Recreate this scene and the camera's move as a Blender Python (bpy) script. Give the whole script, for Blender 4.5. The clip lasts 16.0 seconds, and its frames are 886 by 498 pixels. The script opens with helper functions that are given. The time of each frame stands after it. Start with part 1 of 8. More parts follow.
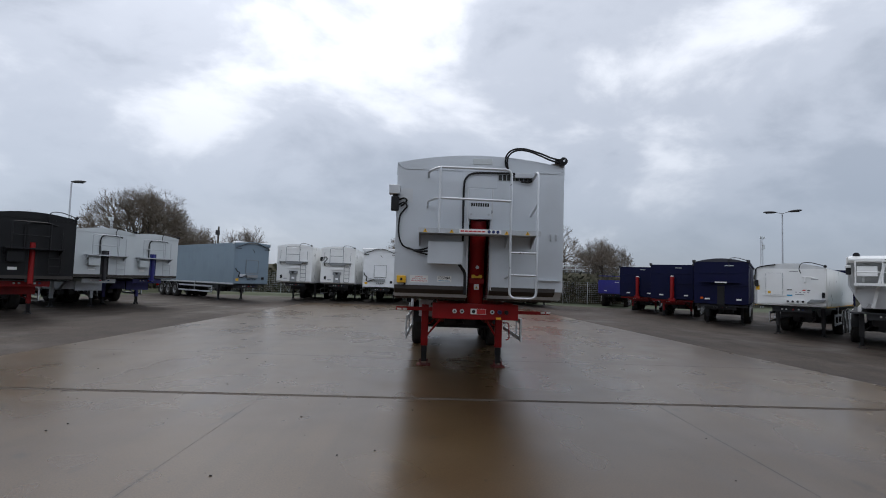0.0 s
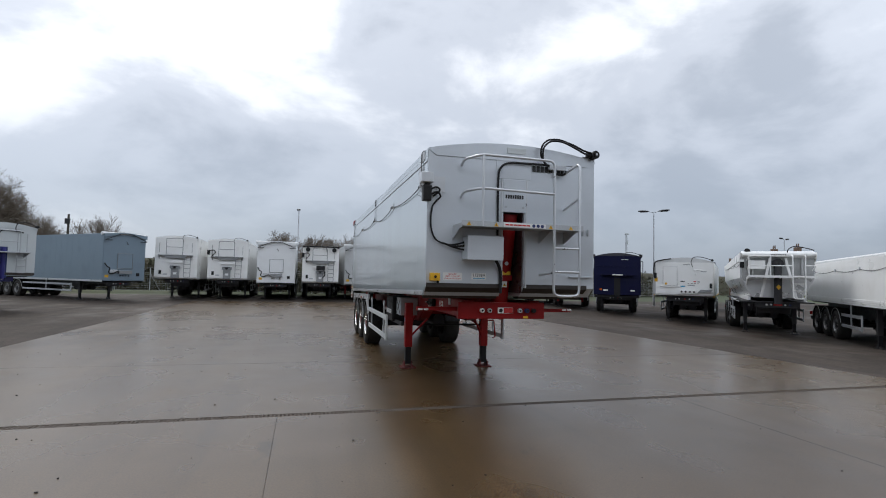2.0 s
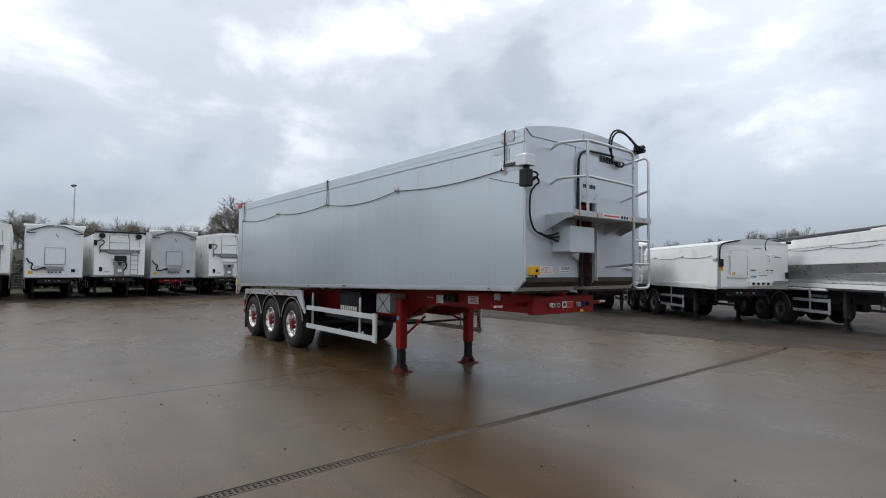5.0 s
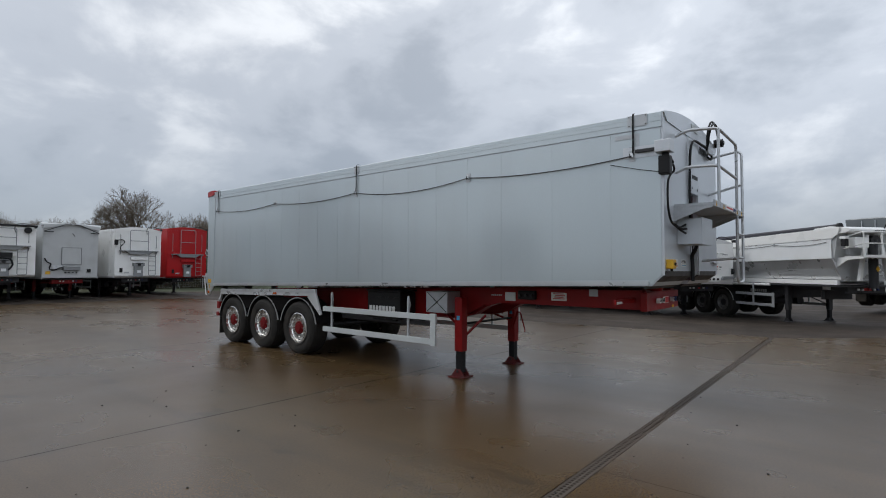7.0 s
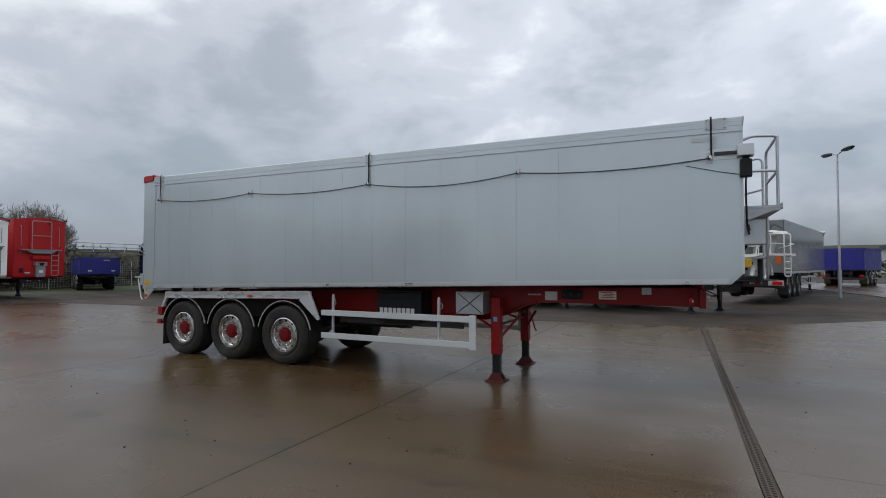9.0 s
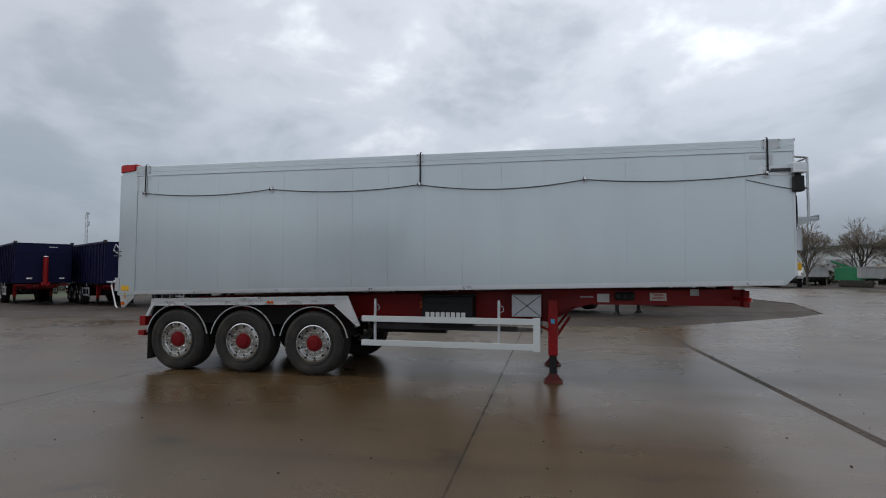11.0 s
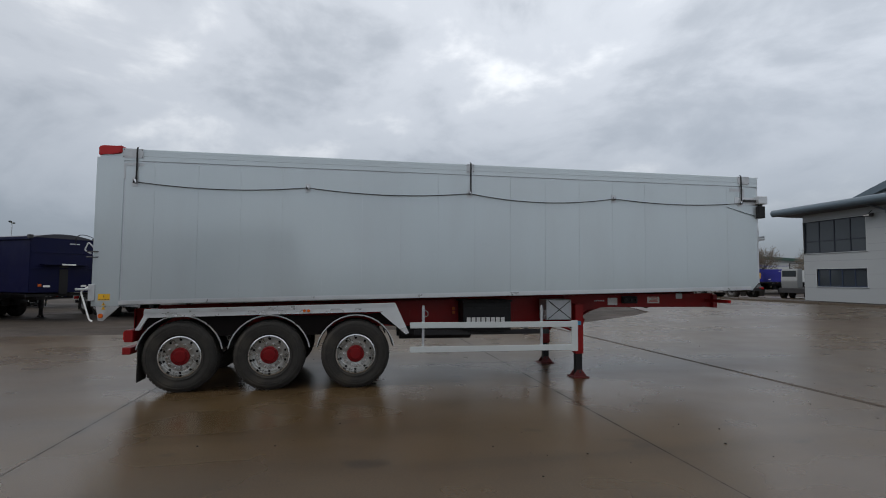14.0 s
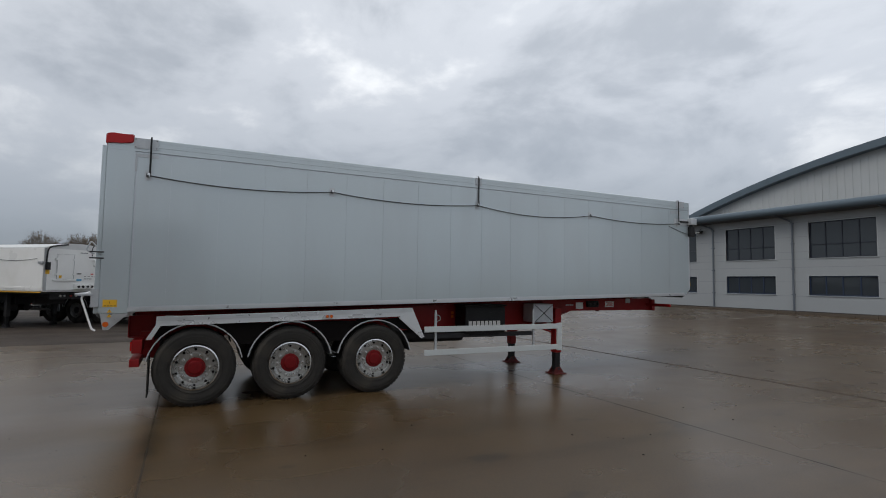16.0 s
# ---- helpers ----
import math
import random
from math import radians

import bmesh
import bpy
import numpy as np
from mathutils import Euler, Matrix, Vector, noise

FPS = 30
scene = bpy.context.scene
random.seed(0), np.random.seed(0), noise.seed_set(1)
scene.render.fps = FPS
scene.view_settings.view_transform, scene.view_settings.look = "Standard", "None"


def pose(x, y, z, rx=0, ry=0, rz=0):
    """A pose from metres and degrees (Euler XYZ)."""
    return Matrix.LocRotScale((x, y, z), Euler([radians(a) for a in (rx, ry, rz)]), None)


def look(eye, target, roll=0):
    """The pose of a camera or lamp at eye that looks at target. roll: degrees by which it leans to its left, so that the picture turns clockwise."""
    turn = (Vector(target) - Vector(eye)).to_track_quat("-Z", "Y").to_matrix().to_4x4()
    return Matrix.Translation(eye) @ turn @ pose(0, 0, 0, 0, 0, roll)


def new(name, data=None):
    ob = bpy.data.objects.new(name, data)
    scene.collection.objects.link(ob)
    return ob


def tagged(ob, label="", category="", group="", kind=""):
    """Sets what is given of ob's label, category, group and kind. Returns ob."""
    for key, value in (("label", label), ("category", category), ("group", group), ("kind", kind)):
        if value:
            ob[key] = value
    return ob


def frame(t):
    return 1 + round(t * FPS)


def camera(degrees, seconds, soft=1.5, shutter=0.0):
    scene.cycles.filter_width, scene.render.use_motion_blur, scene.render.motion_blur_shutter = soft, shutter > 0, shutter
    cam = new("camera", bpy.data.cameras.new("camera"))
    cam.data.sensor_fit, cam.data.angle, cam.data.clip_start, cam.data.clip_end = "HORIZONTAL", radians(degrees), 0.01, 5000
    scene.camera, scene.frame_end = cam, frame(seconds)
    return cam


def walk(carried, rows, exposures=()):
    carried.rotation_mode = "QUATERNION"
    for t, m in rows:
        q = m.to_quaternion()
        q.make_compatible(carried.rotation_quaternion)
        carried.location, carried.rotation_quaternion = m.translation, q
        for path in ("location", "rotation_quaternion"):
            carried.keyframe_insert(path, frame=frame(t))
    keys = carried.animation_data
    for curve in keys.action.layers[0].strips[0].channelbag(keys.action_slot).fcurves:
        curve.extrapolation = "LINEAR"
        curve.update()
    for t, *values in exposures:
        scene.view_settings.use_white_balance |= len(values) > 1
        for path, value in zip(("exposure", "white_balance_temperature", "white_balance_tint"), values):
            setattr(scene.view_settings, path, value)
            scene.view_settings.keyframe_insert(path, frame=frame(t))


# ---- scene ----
import colorsys

# ---- camera ----
cam = camera(80.6, 16.0, soft=1.0)
PATH = [
    (0, (0.084, 1.17, 1.828), (0.113, 3.166, 1.949), 1.8),
    (0.5, (-0.405, 1.396, 1.812), (-0.246, 3.386, 1.928), 1.7),
    (1, (-0.981, 1.593, 1.822), (-0.701, 3.57, 1.937), 1.6),
    (1.5, (-1.596, 1.868, 1.815), (-1.201, 3.825, 1.929), 1.4),
    (2, (-2.199, 2.18, 1.826), (-1.684, 4.109, 1.935), 1.3),
    (2.5, (-2.799, 2.522, 1.823), (-2.138, 4.407, 1.925), 1.0),
    (3, (-3.369, 2.91, 1.843), (-2.561, 4.737, 1.939), 0.8),
    (3.5, (-3.939, 3.308, 1.852), (-3.001, 5.073, 1.94), 0.7),
    (4, (-4.44, 3.82, 1.831), (-3.38, 5.514, 1.916), 0.5),
    (4.5, (-4.97, 4.309, 1.857), (-3.807, 5.934, 1.937), 0.5),
    (7, (-6.932, 7.375, 1.764), (-5.392, 8.649, 1.84), 0.3),
    (7.5, (-7.211, 8.001, 1.766), (-5.616, 9.205, 1.839), 0.3),
    (8, (-7.406, 8.621, 1.791), (-5.723, 9.7, 1.852), 0.0),
    (8.5, (-7.652, 9.264, 1.804), (-5.898, 10.222, 1.863), 0.0),
    (11, (-8.718, 12.688, 1.723), (-6.76, 13.087, 1.816), 0.2),
    (11.5, (-8.799, 13.344, 1.714), (-6.822, 13.63, 1.809), 0.2),
    (12, (-8.923, 13.976, 1.705), (-6.93, 14.12, 1.798), 0.3),
    (12.5, (-8.942, 14.651, 1.684), (-6.944, 14.647, 1.778), 0.3),
    (13, (-9.014, 15.361, 1.725), (-7.019, 15.259, 1.828), 0.2),
    (13.5, (-9.017, 16.033, 1.722), (-7.033, 15.813, 1.832), 0.3),
    (14, (-8.998, 16.689, 1.74), (-7.032, 16.341, 1.853), 0.4),
    (14.5, (-8.941, 17.395, 1.774), (-6.999, 16.93, 1.881), 0.6),
    (15, (-8.836, 18.046, 1.77), (-6.935, 17.434, 1.881), 0.7),
    (15.5, (-8.748, 18.721, 1.783), (-6.895, 17.979, 1.897), 0.8),
    (16, (-8.61, 19.353, 1.761), (-6.817, 18.478, 1.892), 0.9),
]
walk(cam, [(t, look(eye, aim, roll)) for t, eye, aim, roll in PATH],
     [(0, 0.12, 6350, 12), (2.0, 0.29, 6450, 11), (3.0, 0.43, 6500, 10), (4.5, 0.40, 6500, 10), (7.0, 0.04, 6500, 10), (8.5, 0.02, 6500, 10), (12.5, -0.06, 6550, 10), (16, -0.19, 6650, 10)])

# ---- world and light ----
SUN_AZ, SUN_EL = 24.0, 46.0   # degrees west of +y, and above the horizon


def make_world():
    world = bpy.data.worlds.new("overcast_sky")
    scene.world = world
    world.use_nodes = True
    nt = world.node_tree
    nt.nodes.clear()
    N, L = nt.nodes.new, nt.links.new
    out, back = N("ShaderNodeOutputWorld"), N("ShaderNodeBackground")
    co = N("ShaderNodeTexCoord")
    sep = N("ShaderNodeSeparateXYZ")
    L(co.outputs["Generated"], sep.inputs[0])

    def m(op, a, b=None, c=None, clamp=False):
        n = N("ShaderNodeMath")
        n.operation, n.use_clamp = op, clamp
        for i, v in enumerate((a, b, c)):
            if v is None:
                continue
            if isinstance(v, (int, float)):
                n.inputs[i].default_value = v
            else:
                L(v, n.inputs[i])
        return n.outputs[0]

    # cloud masses over the whole dome, flattened towards the horizon
    stretch = N("ShaderNodeVectorMath")
    stretch.operation = "MULTIPLY"
    stretch.inputs[1].default_value = (1.0, 1.0, 1.9)
    L(co.outputs["Generated"], stretch.inputs[0])

    def noise_tex(scale, detail, rough, dist, off):
        mp = N("ShaderNodeMapping")
        mp.inputs["Location"].default_value = off
        L(stretch.outputs[0], mp.inputs[0])
        n = N("ShaderNodeTexNoise")
        n.inputs["Scale"].default_value, n.inputs["Detail"].default_value = scale, detail
        n.inputs["Roughness"].default_value, n.inputs["Distortion"].default_value = rough, dist
        L(mp.outputs[0], n.inputs["Vector"])
        return n.outputs["Fac"]

    big = noise_tex(1.5, 3, 0.5, 0.2, (3.1, 7.7, 0.4))
    mid = noise_tex(3.3, 8, 0.54, 0.25, (5.3, 2.2, 6.0))
    wisp = noise_tex(9.0, 6, 0.58, 0.4, (1.7, 4.1, 2.6))
    mix = m("ADD", m("ADD", m("MULTIPLY", big, 0.36), m("MULTIPLY", mid, 0.58)), m("MULTIPLY", wisp, 0.06))
    # glow of the hidden sun through the cloud
    a, e = radians(SUN_AZ), radians(SUN_EL)
    sun = (-math.sin(a) * math.cos(e), math.cos(a) * math.cos(e), math.sin(e))
    dot = N("ShaderNodeVectorMath")
    dot.operation = "DOT_PRODUCT"
    dot.inputs[1].default_value = sun
    L(co.outputs["Generated"], dot.inputs[0])
    glow = m("POWER", m("MAXIMUM", dot.outputs["Value"], 0.0), 10.0)
    ramp = N("ShaderNodeValToRGB")
    cr = ramp.color_ramp
    cr.interpolation = "EASE"
    cr.elements[0].position, cr.elements[0].color = 0.385, (0.42, 0.458, 0.512, 1)
    cr.elements[1].position, cr.elements[1].color = 0.615, (0.99, 1.02, 1.055, 1)
    mid_el = cr.elements.new(0.5)
    mid_el.color = (0.60, 0.64, 0.70, 1)
    L(m("ADD", mix, m("MULTIPLY", glow, 0.10)), ramp.inputs[0])
    # heavier, bluer cloud low down
    band = m("POWER", m("SUBTRACT", 1.0, m("ABSOLUTE", sep.outputs[2])), 5.0)
    hz = N("ShaderNodeMixRGB")
    hz.inputs[2].default_value = (0.238, 0.292, 0.378, 1)
    L(m("MULTIPLY", band, 0.95), hz.inputs[0]), L(ramp.outputs[0], hz.inputs[1])
    side = N("ShaderNodeVectorMath")
    side.operation = "DOT_PRODUCT"
    side.inputs[1].default_value = (0.55, -0.83, 0.0)      # the cloud is thinner towards the office
    L(co.outputs["Generated"], side.inputs[0])
    high = m("SUBTRACT", 1.0, band)
    thin = m("MULTIPLY_ADD", m("MULTIPLY", side.outputs["Value"], high), 0.24, 1.0)
    # a rain-laden bank low in the east, paler cloud low in the west
    east = N("ShaderNodeVectorMath")
    east.operation = "DOT_PRODUCT"
    east.inputs[1].default_value = (0.95, 0.30, 0.0)
    L(co.outputs["Generated"], east.inputs[0])
    low = m("POWER", m("SUBTRACT", 1.0, m("ABSOLUTE", sep.outputs[2])), 5.0)
    lean = m("MINIMUM", m("MAXIMUM", m("MULTIPLY_ADD", east.outputs["Value"], 1.25, 0.12), -1.0), 1.0)
    south = N("ShaderNodeVectorMath")
    south.operation = "DOT_PRODUCT"
    south.inputs[1].default_value = (0.72, -0.69, 0.0)     # a second dark bank behind the far trees
    L(co.outputs["Generated"], south.inputs[0])
    lean2 = m("MULTIPLY_ADD", south.outputs["Value"], 2.2, -1.0, True)
    bank_shade = m("SUBTRACT", 1.0, m("MULTIPLY", m("MULTIPLY", lean, low), 0.24))
    bank_shade = m("MULTIPLY", bank_shade, m("SUBTRACT", 1.0, m("MULTIPLY", m("MULTIPLY", lean2, low), 0.42)))
    lift = m("MULTIPLY_ADD", m("MULTIPLY", m("MULTIPLY_ADD", south.outputs["Value"], 0.8, 0.2, True), m("SUBTRACT", 1.0, low)), 0.22, 1.0)
    bright = m("MULTIPLY", m("MULTIPLY", m("ADD", m("MULTIPLY", glow, 0.55), thin), bank_shade), lift)
    mul = N("ShaderNodeVectorMath")
    mul.operation = "SCALE"
    L(hz.outputs[0], mul.inputs[0]), L(bright, mul.inputs["Scale"])
    # a little clear sky colour under it
    sky = N("ShaderNodeTexSky")
    sky.sky_type, sky.sun_disc = "NISHITA", False
    sky.sun_elevation, sky.sun_rotation = radians(SUN_EL), radians(-SUN_AZ)
    sk = N("ShaderNodeVectorMath")
    sk.operation = "SCALE"
    sk.inputs["Scale"].default_value = 0.012
    L(sky.outputs[0], sk.inputs[0])
    add = N("ShaderNodeVectorMath")
    L(mul.outputs[0], add.inputs[0]), L(sk.outputs[0], add.inputs[1])
    L(add.outputs[0], back.inputs["Color"])
    back.inputs["Strength"].default_value = 1.0
    L(back.outputs[0], out.inputs[0])
    lamp = bpy.data.lights.new("sun", "SUN")
    lamp.energy, lamp.angle, lamp.color = 0.75, radians(25), (1.0, 0.96, 0.9)
    ob = new("sun", lamp)
    ob.matrix_world = look((sun[0] * 60, sun[1] * 60, sun[2] * 60), (0, 0, 0))


make_world()
scene.view_settings.exposure = 0.0

# ---- materials ----


def material(name, col, rough=0.5, metal=0.0, var=0.10, scale=6.0, grain=60.0, bump=0.15, rvar=0.1, stain=None, stain_amt=0.0,
             coat=0.0, rand=0.0, stretch=(1, 1, 1), spec=0.5, stain_scale=1.2, dist=0.01, coat_ior=1.5, coat_rough=0.12):
    """A surface with variation at two scales, fine relief, uneven gloss and stains."""
    mt = bpy.data.materials.new(name)
    mt.use_nodes = True
    nt = mt.node_tree
    N, L = nt.nodes.new, nt.links.new
    bs = nt.nodes["Principled BSDF"]
    co = N("ShaderNodeTexCoord")
    mp = N("ShaderNodeMapping")
    mp.inputs["Scale"].default_value = stretch
    L(co.outputs["Object"], mp.inputs[0])

    def tex(s, d):
        n = N("ShaderNodeTexNoise")
        n.inputs["Scale"].default_value, n.inputs["Detail"].default_value = s, d
        L(mp.outputs[0], n.inputs["Vector"])
        return n.outputs["Fac"]

    a, b = tex(scale, 4), tex(grain, 3)
    mixv = N("ShaderNodeMath")
    mixv.operation = "MULTIPLY_ADD"
    mixv.inputs[1].default_value = 0.6
    sc = N("ShaderNodeMath")
    sc.operation = "MULTIPLY"
    sc.inputs[1].default_value = 0.4
    L(b, sc.inputs[0]), L(a, mixv.inputs[0]), L(sc.outputs[0], mixv.inputs[2])
    ramp = N("ShaderNodeMapRange")
    ramp.inputs["From Min"].default_value, ramp.inputs["From Max"].default_value = 0.3, 0.7
    ramp.inputs["To Min"].default_value, ramp.inputs["To Max"].default_value = 1 - var, 1 + var
    L(mixv.outputs[0], ramp.inputs["Value"])
    value = ramp.outputs["Result"]
    if rand:
        inf = N("ShaderNodeObjectInfo")
        rr = N("ShaderNodeMapRange")
        rr.inputs["To Min"].default_value, rr.inputs["To Max"].default_value = 1 - rand, 1 + rand
        L(inf.outputs["Random"], rr.inputs["Value"])
        mm = N("ShaderNodeMath")
        mm.operation = "MULTIPLY"
        L(value, mm.inputs[0]), L(rr.outputs["Result"], mm.inputs[1])
        value = mm.outputs[0]
    vs = N("ShaderNodeVectorMath")
    vs.operation = "SCALE"
    vs.inputs[0].default_value = col[:3]
    L(value, vs.inputs["Scale"])
    colour = vs.outputs[0]
    if stain:
        st = N("ShaderNodeTexNoise")
        st.inputs["Scale"].default_value, st.inputs["Detail"].default_value = stain_scale, 6
        L(mp.outputs[0], st.inputs["Vector"])
        sr = N("ShaderNodeMapRange")
        sr.inputs["From Min"].default_value, sr.inputs["From Max"].default_value = 0.5, 0.72
        sr.inputs["To Max"].default_value = stain_amt
        L(st.outputs["Fac"], sr.inputs["Value"])
        mx = N("ShaderNodeMixRGB")
        mx.inputs[2].default_value = (*stain, 1)
        L(sr.outputs["Result"], mx.inputs[0]), L(colour, mx.inputs[1])
        colour = mx.outputs[0]
    L(colour, bs.inputs["Base Color"])
    rg = N("ShaderNodeMapRange")
    rg.inputs["From Min"].default_value, rg.inputs["From Max"].default_value = 0.3, 0.7
    rg.inputs["To Min"].default_value, rg.inputs["To Max"].default_value = max(0.03, rough - rvar), min(1, rough + rvar)
    L(a, rg.inputs["Value"]), L(rg.outputs["Result"], bs.inputs["Roughness"])
    bs.inputs["Metallic"].default_value = metal
    bs.inputs["Specular IOR Level"].default_value = spec
    bs.inputs["Coat Weight"].default_value = coat
    bs.inputs["Coat Roughness"].default_value = coat_rough
    bs.inputs["Coat IOR"].default_value = coat_ior
    bp = N("ShaderNodeBump")
    bp.inputs["Strength"].default_value, bp.inputs["Distance"].default_value = bump, dist
    L(b, bp.inputs["Height"]), L(bp.outputs[0], bs.inputs["Normal"])
    return mt


